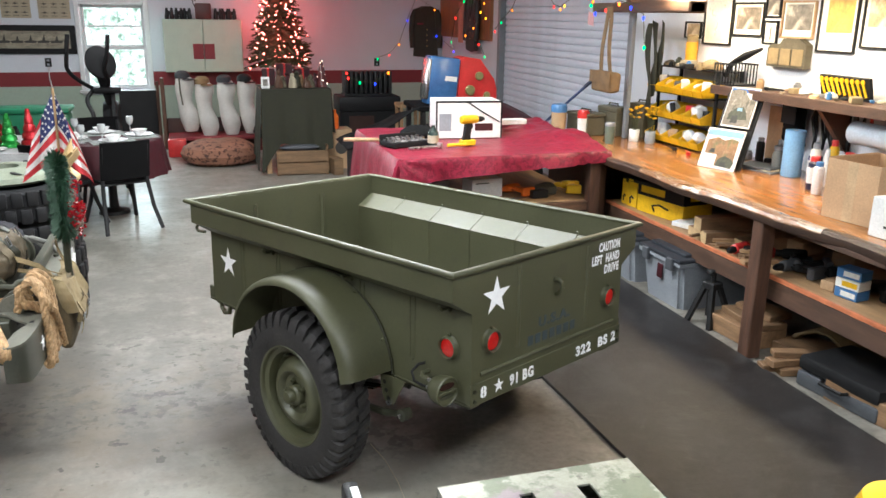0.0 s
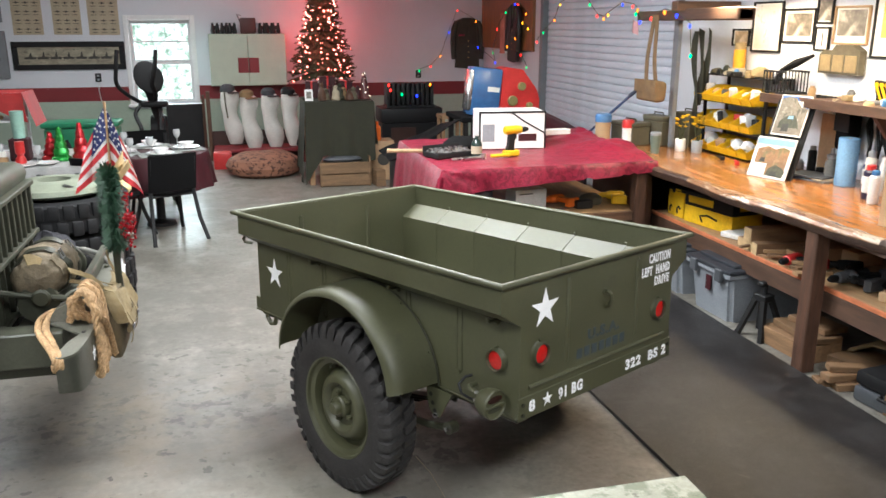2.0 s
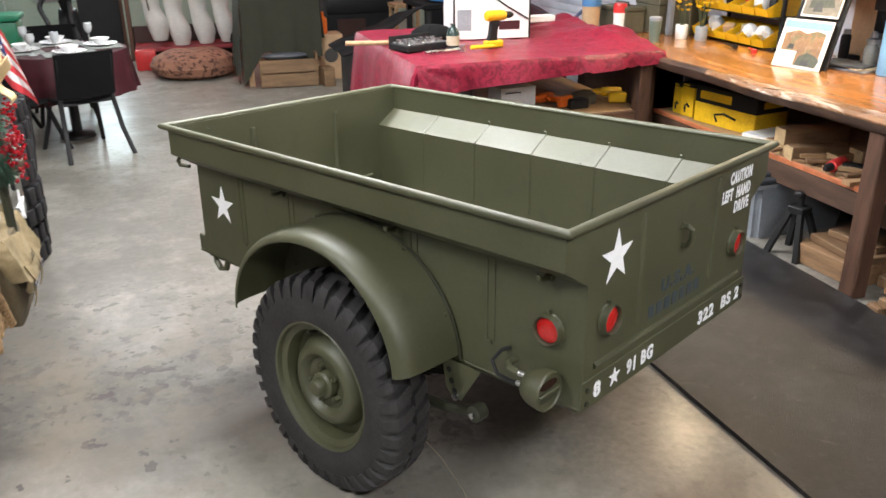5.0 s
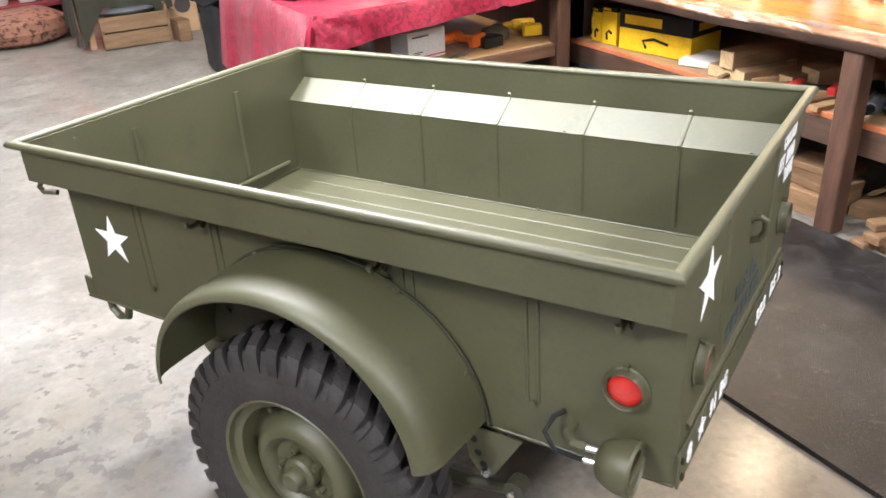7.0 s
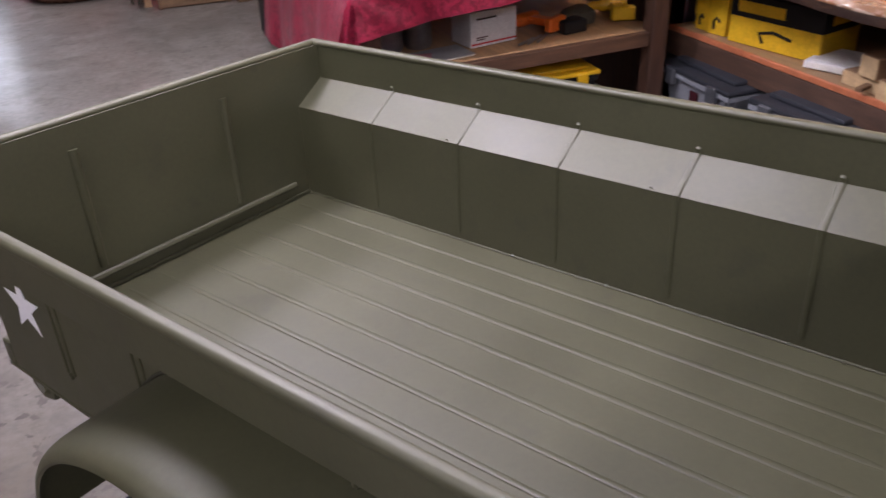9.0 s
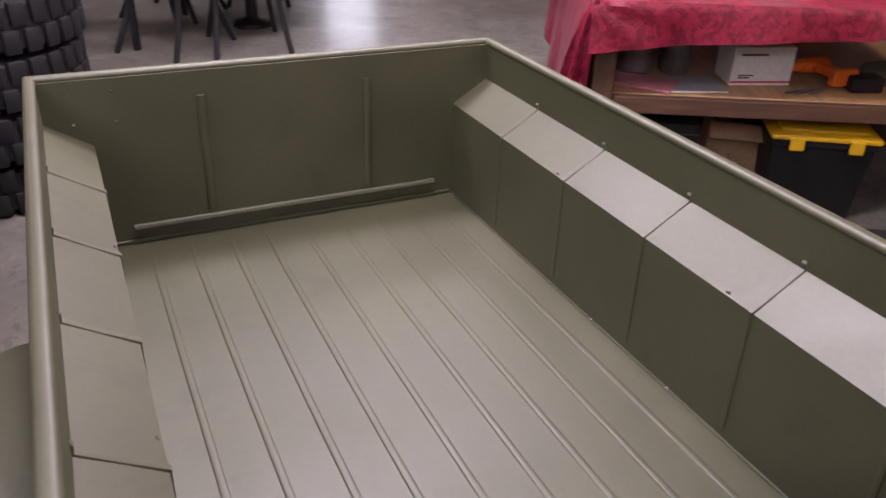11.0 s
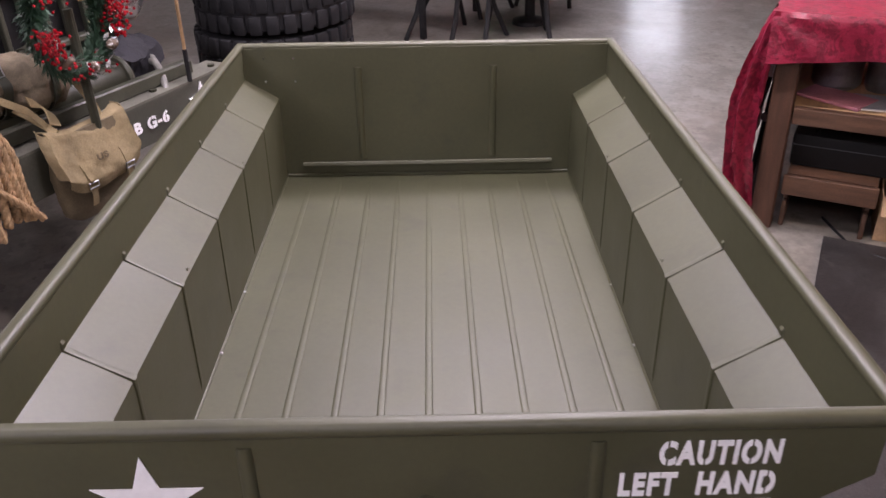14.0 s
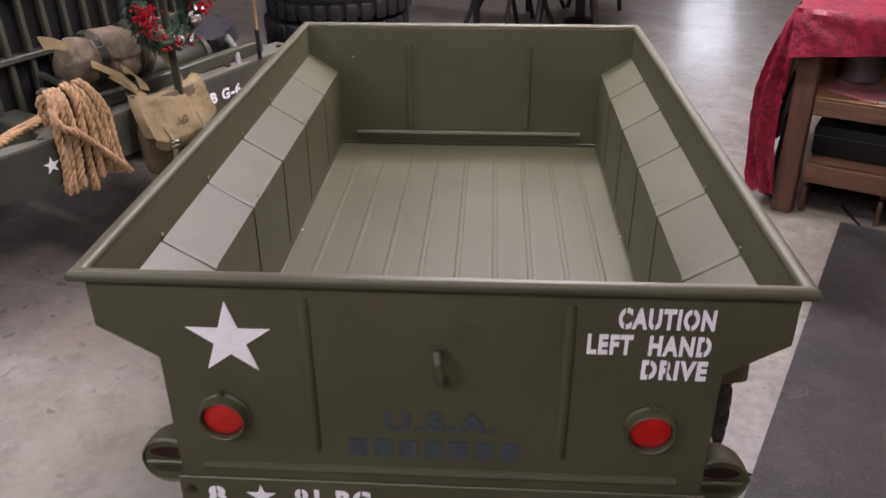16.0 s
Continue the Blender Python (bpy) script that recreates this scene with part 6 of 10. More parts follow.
def cloth_corner(u, v):
    """The corner fold that falls almost to the floor."""
    f = Vector((TX0 + 0.01 - 0.03 * math.sin(math.pi * v), TY0 - 0.03 + 0.03 * v, TZ + 0.014 - (0.85 + 0.015 * math.sin(9 * u)) * v))
    s = Vector(cloth_side(0, v))
    s.z = s.z + (f.z - s.z) * (1 - u)
    out = 0.05 * math.sin(math.pi * u) * (0.2 + v) * (1.2 - 0.6 * v) + 0.022 * min(1, 3 * v) * math.sin(13 * u + 2.5 * v) + 0.014 * math.sin(9 * v + 5 * u) * v + 0.016 * noise.noise((5 * u, 6 * v, 3)) * v
    p = f.lerp(s, u)
    return (p.x - 0.35 * out * (u > 0.2), p.y - 0.9 * out, p.z)


sheet(bm, cloth_corner, 40, 40)
bmesh.ops.remove_doubles(bm, verts=bm.verts[:], dist=0.012)
solid("tablecloth", bm, red_cloth, "wine red patterned cloth draped over the side table", "tablecloth")

fs = thing("folded_stand", "folded black metal stand leaning behind the tablecloth", "stand")
for a, b_, r in (((0.045, 2.93, 0.03), (0.075, 2.96, 0.8), 0.014), ((0.015, 2.95, 0.02), (0.06, 2.99, 0.72), 0.012), ((-0.06, 2.98, 0.03), (0.03, 3.0, 0.6), 0.009)):
    bm = bm_new()
    cyl(bm, a, b_, r, seg=12)
    lg_ = part("leg", bm, black_metal, fs)
    part("foot", lathe(bm_new(), [(0, -0.03), (r * 1.7, -0.03), (r * 1.9, -0.01), (r * 1.4, 0.02), (0, 0.02)], 14, Matrix.Translation((a[0], a[1], 0.031))), black_plastic, lg_)
bm = bm_new()
cyl(bm, (0.04, 2.94, 0.44), (0.06, 2.99, 0.44), 0.02, seg=12)
part("clamp", bm, dull_steel, fs)

ZT = TZ + 0.022
wbx = thing("appliance_carton", "white printed appliance carton with dark edges", "box", pose(0.84, 3.72, ZT, 0, 0, -6))
part("carton", boxed(-0.27, 0.27, -0.17, 0.17, 0.0, 0.3, 0.003), white_plastic, wbx)
bm = bm_new()
for sx in (-1, 1):
    box(bm, sx * 0.271 - 0.006, sx * 0.271 + 0.006, -0.1725, -0.16, 0.0, 0.3)
box(bm, -0.274, 0.274, -0.1725, -0.165, 0.288, 0.303)
part("tape_edge", bm, black_plastic, wbx, "dark taped edges")
part("picture", boxed(-0.25, -0.15, -0.1715, -0.17, 0.06, 0.2), grey_plastic, wbx)
part("picture", boxed(0.05, 0.2, -0.1715, -0.17, 0.06, 0.12), dark_red_cloth, wbx)
bm = bm_new()
tube(bm, [(-0.02, -0.172, 0.3), (0.1, -0.176, 0.22), (0.26, -0.176, 0.13)], 0.005, 6)
part("cord", bm, black_plastic, wbx)
power_drill(pose(0.72, 3.2, ZT, 0, 0, 10), yellow, black_plastic, "yellow cordless drill standing on its battery")
tr_ = thing("socket_tray", "black tray of chrome sockets", "tool tray", pose(0.22, 3.3, ZT, 0, 0, 20))
part("tray", boxed(-0.17, 0.17, -0.1, 0.1, 0, 0.04, 0.006), black_plastic, tr_)
for k in range(14):
    bm = bm_new()
    cyl(bm, (-0.14 + 0.045 * (k % 7), -0.04 + 0.08 * (k // 7), 0.03), (-0.14 + 0.045 * (k % 7), -0.04 + 0.08 * (k // 7), 0.065), 0.016, seg=12)
    part("socket", bm, steel, tr_)
part("insert", boxed(-0.155, 0.155, -0.085, 0.085, 0.04, 0.046, 0.003), steel, tr_, "bright steel insert")
part("lid", boxed(-0.17, 0.17, 0.105, 0.115, 0.0, 0.08, 0.004), black_plastic, tr_)
bm = bm_new()
lathe(bm, [(0, 0.0), (0.13, 0.0), (0.16, 0.03), (0.165, 0.09), (0.14, 0.17), (0.1, 0.24), (0.05, 0.29), (0, 0.3)], 28)
for v in bm.verts:
    v.co += (0.035 * Vector(noise.noise_vector(v.co * 7)) + 0.012 * Vector(noise.noise_vector(v.co * 21))) * min(1.0, v.co.z / 0.04)
solid("black_bag", bm, matte_black, "slumped black nylon bag on the table", "bag", pose(0.4, 3.62, ZT, 0, 0, 20) @ Matrix.Diagonal((1.0, 0.9, 0.36, 1)))
bt = thing("glass_bottle", "dark bottle with a pale label on the table", "bottle", pose(0.42, 3.22, ZT))
part("body", lathe(bm_new(), [(0, 0), (0.04, 0), (0.042, 0.01), (0.042, 0.1), (0.03, 0.125), (0.016, 0.14), (0.016, 0.16), (0, 0.16)], 22), surf("dark bottle glass", (0.02, 0.035, 0.03), 0.1, coat=0.5), bt)
part("label", lathe(bm_new(), [(0.0428, 0.025), (0.0428, 0.085)], 22), aged_paper, bt)
rt = thing("ratchet", "chrome ratchet lying on the table", "ratchet", pose(0.32, 3.08, ZT + 0.012, 0, 0, 8))
bm = bm_new()
tube(bm, [(-0.14, 0, 0), (0.07, 0, 0.004), (0.1, 0, 0.006)], 0.011, 8)
cyl(bm, (0.12, 0, -0.012), (0.12, 0, 0.03), 0.022, seg=14)
part("body", bm, steel, rt)
bm = bm_new()
tube(bm, [(0.5, 3.1, ZT + 0.02), (0.66, 3.12, ZT + 0.02)], 0.014, 8)
solid("screwdriver", bm, yellow, "yellow-handled screwdriver on the table", "screwdriver")
bm = bm_new()
tube(bm, [(-0.22, 3.55, ZT + 0.02), (0.12, 3.5, ZT + 0.016)], 0.016, 8)
solid("wooden_stick", bm, pine, "pale wooden tool handle on the table edge", "tool handle")
bm = boxed(-0.16, 0.16, -0.05, 0.05, 0, 0.045, 0.004)
solid("long_carton", bm, white_plastic, "flat white carton on the cloth", "box", pose(1.32, 3.95, ZT + 0.05, 0, 0, 5))
for x, y, r, h, mt, lb in ((1.83, 4.0, 0.07, 0.2, cardboard, "brown tub with blue rolls on top"), (2.0, 3.85, 0.05, 0.16, white_plastic, "white plastic tub with a label")):
    t = thing("tub", lb, "tub", pose(x, y, 0.894), "tubs on the counter")
    part("body", lathe(bm_new(), [(0, 0), (r * 0.92, 0), (r, h), (0, h)], 22), mt, t)
    part("lid", lathe(bm_new(), [(0, h), (r * 1.06, h), (r * 1.06, h + 0.05), (r * 0.9, h + 0.07), (0, h + 0.07)], 22), blue_plastic if mt is cardboard else red_paint, t)
jh = thing("jack_lever", "long blue steel jack handle leaning over the counter", "jack handle")
bm = bm_new()
cyl(bm, (1.74, 4.2, 0.94), (2.13, 4.0, 1.36), 0.012, seg=12)
part("bar", bm, navy_paint, jh)
bm = bm_new()
cyl(bm, (2.08, 4.025, 1.31), (2.17, 3.98, 1.4), 0.017, seg=12)
part("grip", bm, surf("navy rubber", (0.02, 0.03, 0.07), 0.5), jh)
# on the table's shelves
cx = thing("white_box", "white printed carton on the table shelf", "box", pose(0.785, 3.07, 0.553, 0, 0, 8))
part("carton", boxed(-0.132, 0.132, -0.075, 0.1, 0, 0.165, 0.003), white_plastic, cx)
part("print", boxed(-0.13, 0.13, -0.0762, -0.075, 0.012, 0.02), red_paint, cx, "thin red printed stripe")
part("print", bar_label(bm_new(), -0.1, -0.03, -0.0751, 0.03, 0.05, 2), dark_red_cloth, cx)
part("print", bar_label(bm_new(), -0.1, 0.02, -0.0751, 0.125, 0.14, 1), ink, cx)
power_drill(pose(1.12, 2.98, 0.6, 90, 0, 200), orange_plastic, orange_plastic, "orange cordless tool lying on the shelf")
power_drill(pose(1.5, 3.0, 0.6, 90, 0, 160), yellow, yellow, "yellow cordless tool lying on the shelf")
for x, r in ((0.3, 0.1), (0.48, 0.07)):
    pt = thing("cooking_pot", "dull metal pot on the table shelf", "pot", pose(x - 0.02, 3.15, 0.553))
    part("bowl", lathe(bm_new(), [(0, 0), (r * 0.85, 0), (r, 0.02), (r, 0.14), (r * 1.03, 0.145), (r * 0.97, 0.145), (r * 0.95, 0.02), (0, 0.01)], 28), dull_steel, pt)
bm = boxed(-0.14, 0.14, -0.08, 0.08, 0, 0.012, 0.002)
solid("folded_cloth", bm, surf("pink cloth", (0.5, 0.2, 0.24), 0.8), "folded pink cloth on the table shelf", "cloth", pose(0.3, 2.96, 0.554, 0, 0, -25))
oddment(1.22, 3.0, 0.553, 0.07, black_plastic, "black tool case on the table shelf", "case", 0, 6)
oddment(1.35, 3.15, 0.553, 0.09, olive_canvas, "olive canvas bundle on the table shelf", "canvas bundle", 3)
mg = thing("magazine", "grey-white magazine lying on the table shelf", "magazine", pose(0.5, 2.95, 0.5545, 0, 0, 6))
part("pages", boxed(-0.13, 0.13, -0.09, 0.09, 0, 0.008, 0.002), paper, mg)
part("cover", boxed(-0.131, 0.131, -0.091, 0.091, 0.008, 0.0095), grey_plastic, mg)
for k in range(3):
    part("spanner", tube(bm_new(), [(0.88 + 0.05 * k, 2.9, 0.56), (1.0 + 0.05 * k, 2.97 + 0.02 * k, 0.56)], 0.007, 6), dull_steel, thing("spanner_tool", "dull steel spanner on the table shelf", "spanner", None, "spanners on the shelf"))
wcr = thing("timber_crate", "brown timber crate under the table", "crate", pose(0.0, 0.0, 0.0))
part("front_board", boxed(TX0 + 0.11, 0.54, TY0 + 0.03, TY0 + 0.05, 0.16, 0.25, 0.004), old_wood_x, wcr)
for z0, z1 in ((0.0, 0.12), (0.135, 0.25)):
    part("end_board", boxed(0.5, 0.52, TY0 + 0.052, 3.26, z0, z1, 0.004), old_wood_y, wcr)
    part("end_board", boxed(TX0 + 0.12, TX0 + 0.14, TY0 + 0.052, 3.26, z0, z1, 0.004), old_wood_y, wcr)
part("crate_lid", boxed(TX0 + 0.12, 0.53, TY0 + 0.05, 3.27, 0.2505, 0.2535, 0.001), old_wood_x, wcr)
part("back_board", boxed(TX0 + 0.141, 0.499, 3.2, 3.22, 0.0, 0.25, 0.004), old_wood_x, wcr)
sc = thing("black_case", "black case with a carrying handle under the table", "case", pose(0.37, 3.0, 0.254))
part("body", boxed(-0.2, 0.2, -0.1, 0.1, 0.0, 0.15, 0.02, 2), black_plastic, sc)
part("lid_seam", boxed(-0.201, 0.201, -0.101, 0.101, 0.098, 0.104, 0.002), dark_grey_plastic, sc)
bm = bm_new()
tube(bm, [(-0.11, -0.05, 0.15), (-0.1, -0.055, 0.185), (0.0, -0.055, 0.188), (0.01, -0.05, 0.15)], 0.011, 8)
part("handle", bm, black_plastic, sc)
solid("whiteboard", boxed(0.2, 1.0, 3.55, 3.57, 0.25, 0.5, 0.004), white_plastic, "white board standing at the back under the table", "board")
solid("panel_foot", boxed(0.2, 1.0, 3.52, 3.6, 0.0, 0.248, 0.006), old_wood_x, "timber plinth at the back under the table", "plinth")


def open_carton(x, y, w, d, h, turn, label):
    c = thing("open_carton", label, "box", pose(x, y, 0.001, 0, 0, turn), "cartons under the table")
    for a, b_, e, g in ((-w / 2, w / 2, -d / 2, -d / 2 + 0.005), (-w / 2, w / 2, d / 2 - 0.005, d / 2), (-w / 2, -w / 2 + 0.005, -d / 2 + 0.005, d / 2 - 0.005), (w / 2 - 0.005, w / 2, -d / 2 + 0.005, d / 2 - 0.005)):
        part("wall", boxed(a, b_, e, g, 0, h), cardboard, c)
    part("bottom", boxed(-w / 2, w / 2, -d / 2, d / 2, -0.0008, 0.0), cardboard, c)
    bm = bm_new()
    sheet(bm, lambda u, v: (-w / 2 + w * u, -d / 2 - 0.08 * v, h - 0.05 * v * v), 4, 4, 0.004)
    part("flap", bm, cardboard, c)
    bm = bm_new()
    for k in range(14):
        box(bm, -0.05, 0.05, -0.025, 0.025, -0.012, 0.012, 0.004, m=pose(rnd.uniform(-0.35, 0.35) * w, rnd.uniform(-0.3, 0.3) * d, h * rnd.uniform(0.75, 1.02), rnd.uniform(-30, 30), rnd.uniform(-40, 40), rnd.uniform(0, 180)))
    part("papers", bm, rnd.choice((aged_paper, old_wood_x, pine)), c, "loose papers and scraps", kind="stuff")


open_carton(0.66, 2.97, 0.22, 0.24, 0.2, 4, "tan cardboard carton of papers under the table")
open_carton(0.82, 3.28, 0.26, 0.26, 0.32, -8, "brown cardboard carton of scraps under the table")
yt = thing("lidded_tote", "black plastic tote with a yellow lid under the table", "storage bin", pose(1.09, 3.05, 0.0, 0, 0, -4))
bm = bm_new()
vs = [[bm.verts.new((sx * 0.21 * k, sy * 0.2 * k, z)) for sx, sy in ((-1, -1), (1, -1), (1, 1), (-1, 1))] for z, k in ((0.0, 0.84), (0.34, 0.98), (0.345, 1.02), (0.37, 1.02))]
for u, w in zip(vs, vs[1:]):
    for i in range(4):
        bm.faces.new((u[i], u[(i + 1) % 4], w[(i + 1) % 4], w[i]))
bm.faces.new(vs[0][::-1])
bm.faces.new(vs[-1])
part("tub", bm, black_plastic, yt)
bm = boxed(-0.225, 0.225, -0.215, 0.215, 0.371, 0.395, 0.01, 2)
box(bm, -0.18, 0.18, -0.17, 0.17, 0.394, 0.41, 0.012, 2)
part("lid", bm, yellow, yt, "yellow plastic lid")
for sx in (-1, 1):
    part("latch", boxed(sx * 0.12 - 0.03, sx * 0.12 + 0.03, -0.228, -0.216, 0.33, 0.39, 0.004), yellow, yt)
oddment(0.8, 2.86, 0.001, 0.05, dull_steel, "dull metal canister on the floor under the table", "canister", 1)
oddment(0.87, 2.8, 0.001, 0.035, white_plastic, "white plastic jar on the floor under the table", "jar", 1)
bm = bm_new()
tube(bm, [(0.35, 2.95, 0.012), (0.5, 2.7, 0.012), (0.8, 2.6, 0.028), (1.2, 2.62, 0.028), (1.7, 2.5, 0.028)], 0.006, 6)
solid("power_cable", bm, black_plastic, "black power cable lying on the floor", "cable")
bm = bm_new()
tube(bm, [(0.3, 1.02, 0.0045), (0.38, 0.995, 0.0045), (0.43, 0.987, 0.0135), (0.52, 0.984, 0.0145), (0.64, 0.987, 0.0145), (0.8, 1.0, 0.0145), (0.98, 1.03, 0.0145), (1.15, 1.02, 0.0145)], 0.0045, 8)
solid("mat_cable", bm, black_plastic, "thin black cable lying across the rubber mat", "cable")

# ---- along the north wall ----
YW = Y1 - 0.003


def chart(x0, x1, z0, z1):
    c = thing("wall_chart", "aged paper chart with rows of small dark silhouettes", "poster", pose((x0 + x1) / 2, YW, (z0 + z1) / 2), "charts on the wall")
    w, h = x1 - x0, z1 - z0
    part("sheet", boxed(-w / 2, w / 2, -0.004, 0, -h / 2, h / 2), aged_paper, c)
    part("heading", boxed(-w * 0.22, w * 0.22, -0.0052, -0.004, h * 0.42, h * 0.455), ink, c)
    for r in range(4):
        for k in range(3):
            x, z = (k - 1) * w * 0.3, h * (0.3 - 0.22 * r)
            bm = bm_new()
            prism(bm, [(x - 0.055, z), (x - 0.01, z + 0.009), (x, z + 0.022), (x + 0.01, z + 0.009), (x + 0.055, z), (x + 0.01, z - 0.006), (x, z - 0.02), (x - 0.01, z - 0.006)], -0.0052, -0.004, "y")
            part("silhouette", bm, ink, c)
            part("caption", boxed(x - 0.04, x + 0.04, -0.005, -0.004, z - 0.048, z - 0.04), ink, c)


chart(-4.54, -4.12, 1.78, 2.36)
chart(-3.98, -3.58, 1.78, 2.36)
chart(-3.48, -3.04, 1.775, 2.36)

pn = thing("panorama_picture", "long dark-framed panoramic photograph of ships", "framed picture", pose(-3.8, YW, 1.47))
bm = bm_new()
for a, b, c, d in ((-0.8, 0.8, 0.13, 0.21), (-0.8, 0.8, -0.21, -0.13), (-0.8, -0.72, -0.13, 0.13), (0.72, 0.8, -0.13, 0.13)):
    box(bm, a, b, -0.03, 0, c, d, 0.004)
part("frame", bm, black_plastic, pn)
part("photograph", boxed(-0.72, 0.72, -0.008, -0.001, -0.13, 0.13), surf("faded panorama", (0.3, 0.27, 0.2), 0.5, var=0.4, scale=5, stretch=(1, 1, 3), spots=[((0.1, 0.09, 0.07), 9, 0.55, 0.65, 0.8)]), pn)
for k in range(7):
    x = -0.55 + 0.18 * k
    part("ship", prism(bm_new(), [(x - 0.08, -0.05), (x + 0.07, -0.05), (x + 0.085, -0.02), (x + 0.02, -0.01), (x + 0.012, 0.05 + 0.02 * (k % 3)), (x, 0.05), (x - 0.02, -0.01), (x - 0.09, -0.02)], -0.0092, -0.008, "y"), ink, pn)
ep = thing("breaker_panel", "grey steel breaker panel on the wall", "electrical panel", pose(-4.82, YW, 1.14))
part("box", boxed(-0.16, 0.16, -0.05, 0, 0, 0.7, 0.006), grey_paint, ep)
part("door", boxed(-0.14, 0.14, -0.058, -0.05, 0.03, 0.67, 0.003), grey_paint, ep)
part("latch", boxed(-0.02, 0.06, -0.064, -0.058, 0.27, 0.3, 0.002), black_metal, ep)
ck = thing("wall_clock", "round brass clock on a grey backboard", "clock", pose(-4.82, YW, 2.13))
part("backboard", boxed(-0.15, 0.15, -0.02, 0, -0.17, 0.17, 0.006), grey_paint, ck)
part("case", lathe(bm_new(), [(0, 0.02), (0.11, 0.02), (0.115, 0.04), (0.105, 0.055), (0.095, 0.05), (0, 0.05)], 32, pose(0, 0, 0, 90, 0, 0)), surf("old brass", (0.5, 0.33, 0.1), 0.35, metal=0.9), ck)
part("dial", lathe(bm_new(), [(0, 0.0515), (0.09, 0.0515)], 32, pose(0, 0, 0, 90, 0, 0)), aged_paper, ck)
for k, (x, z) in enumerate(((-3.425, 1.135), (1.655, 1.12))):
    o = thing("outlet", "black wall outlet with a cord", "outlet", pose(x, YW, z), "outlets on the wall")
    part("plate", boxed(-0.045, 0.045, -0.008, 0, -0.065, 0.065, 0.003), black_plastic, o)
    for dz in (-0.03, 0.03):
        part("socket", boxed(-0.018, 0.018, -0.011, -0.008, dz - 0.016, dz + 0.016, 0.002), grey_plastic, o)
bm = bm_new()
tube(bm, [(-3.425, YW - 0.02, 1.07), (-3.43, YW - 0.02, 0.9), (-3.38, YW - 0.02, 0.6), (-3.4, YW - 0.03, 0.02)], 0.008, 6)
solid("extension_lead", bm, white_plastic, "white cord hanging from the outlet", "cord")

wc = thing("wall_cabinet", "cream-green two-door wall cabinet with a red square", "cabinet", pose(-1.145, 10.6, 1.0))
part("body", boxed(-0.585, 0.585, 0.02, 0.396, 0, 0.79, 0.006), cabinet_green, wc)
for s in (-1, 1):
    d = part("door", boxed(s * 0.003 if s > 0 else -0.58, 0.58 if s > 0 else -0.003, 0, 0.02, 0.008, 0.782, 0.005), cabinet_green, wc)
    part("red_panel", boxed(0.004 if s > 0 else -0.16, 0.16 if s > 0 else -0.004, -0.006, 0.0, 0.2, 0.43, 0.003), wall_red, d, "dark red square plate")
# binoculars and cases on the cabinet
for k, x in enumerate((-1.62, -1.48, -1.36, -0.9, -0.79, -0.69)):
    b = thing("binoculars", "old black binoculars standing on the cabinet", "binoculars", pose(x, 10.78, 1.791), "binoculars on the cabinet")
    for s in (-1, 1):
        part("barrel", lathe(bm_new(), [(0, 0), (0.032, 0), (0.034, 0.05), (0.024, 0.09), (0.024, 0.13), (0.018, 0.14), (0.018, 0.165), (0, 0.165)], 16, Matrix.Translation((s * 0.036, 0, 0))), black_metal, b)
    part("bridge", boxed(-0.03, 0.03, -0.012, 0.012, 0.06, 0.12, 0.004), black_metal, b)
lc = thing("leather_case", "dark red-brown leather case with a strap", "case", pose(-1.12, 10.78, 1.791))
part("case", boxed(-0.12, 0.12, -0.08, 0.08, 0, 0.24, 0.02, 2), surf("oxblood leather", (0.07, 0.02, 0.018), 0.5), lc)
bm = bm_new()
tube(bm, [(-0.12, 0, 0.18), (-0.16, 0, 0.3), (-0.1, 0, 0.27)], 0.008, 6)
part("strap", bm, black_plastic, lc)

felt_grey = surf("dark grey felt", (0.045, 0.045, 0.05), 0.85, var=0.25, scale=14, bump=0.1)


# torso forms with old caps
def torso(x, y, z, turn, h=0.82):
    bm = bm_new()
    prof = [(0.0, 0.05, 0.085, 0.085), (0.04, 0.05, 0.1, 0.095), (0.14, 0.045, 0.128, 0.12), (0.24, 0.03, 0.13, 0.12), (0.34, 0.0, 0.11, 0.105), (0.42, -0.015, 0.098, 0.095), (0.52, -0.02, 0.11, 0.105), (0.62, -0.005, 0.13, 0.11), (0.7, 0.0, 0.125, 0.1), (0.76, -0.02, 0.095, 0.08), (0.82, -0.03, 0.04, 0.04)]
    rows = []
    for zz, sh, rx, ry in prof:
        rows.append([bm.verts.new((sh + rx * math.cos(2 * math.pi * i / 28) * (1.08 if math.cos(2 * math.pi * i / 28) > 0 else 0.95), ry * math.sin(2 * math.pi * i / 28), zz * h / 0.82)) for i in range(28)])
    for u, w in zip(rows, rows[1:]):
        for i in range(28):
            bm.faces.new((u[i], u[(i + 1) % 28], w[(i + 1) % 28], w[i]))
    bm.faces.new(rows[0][::-1])
    bm.faces.new(rows[-1])
    solid("torso_form", bm, torso_mat, "off-white headless display torso with a cap", "mannequin", pose(x, y, z, 0, 0, turn), "torsos in a row")


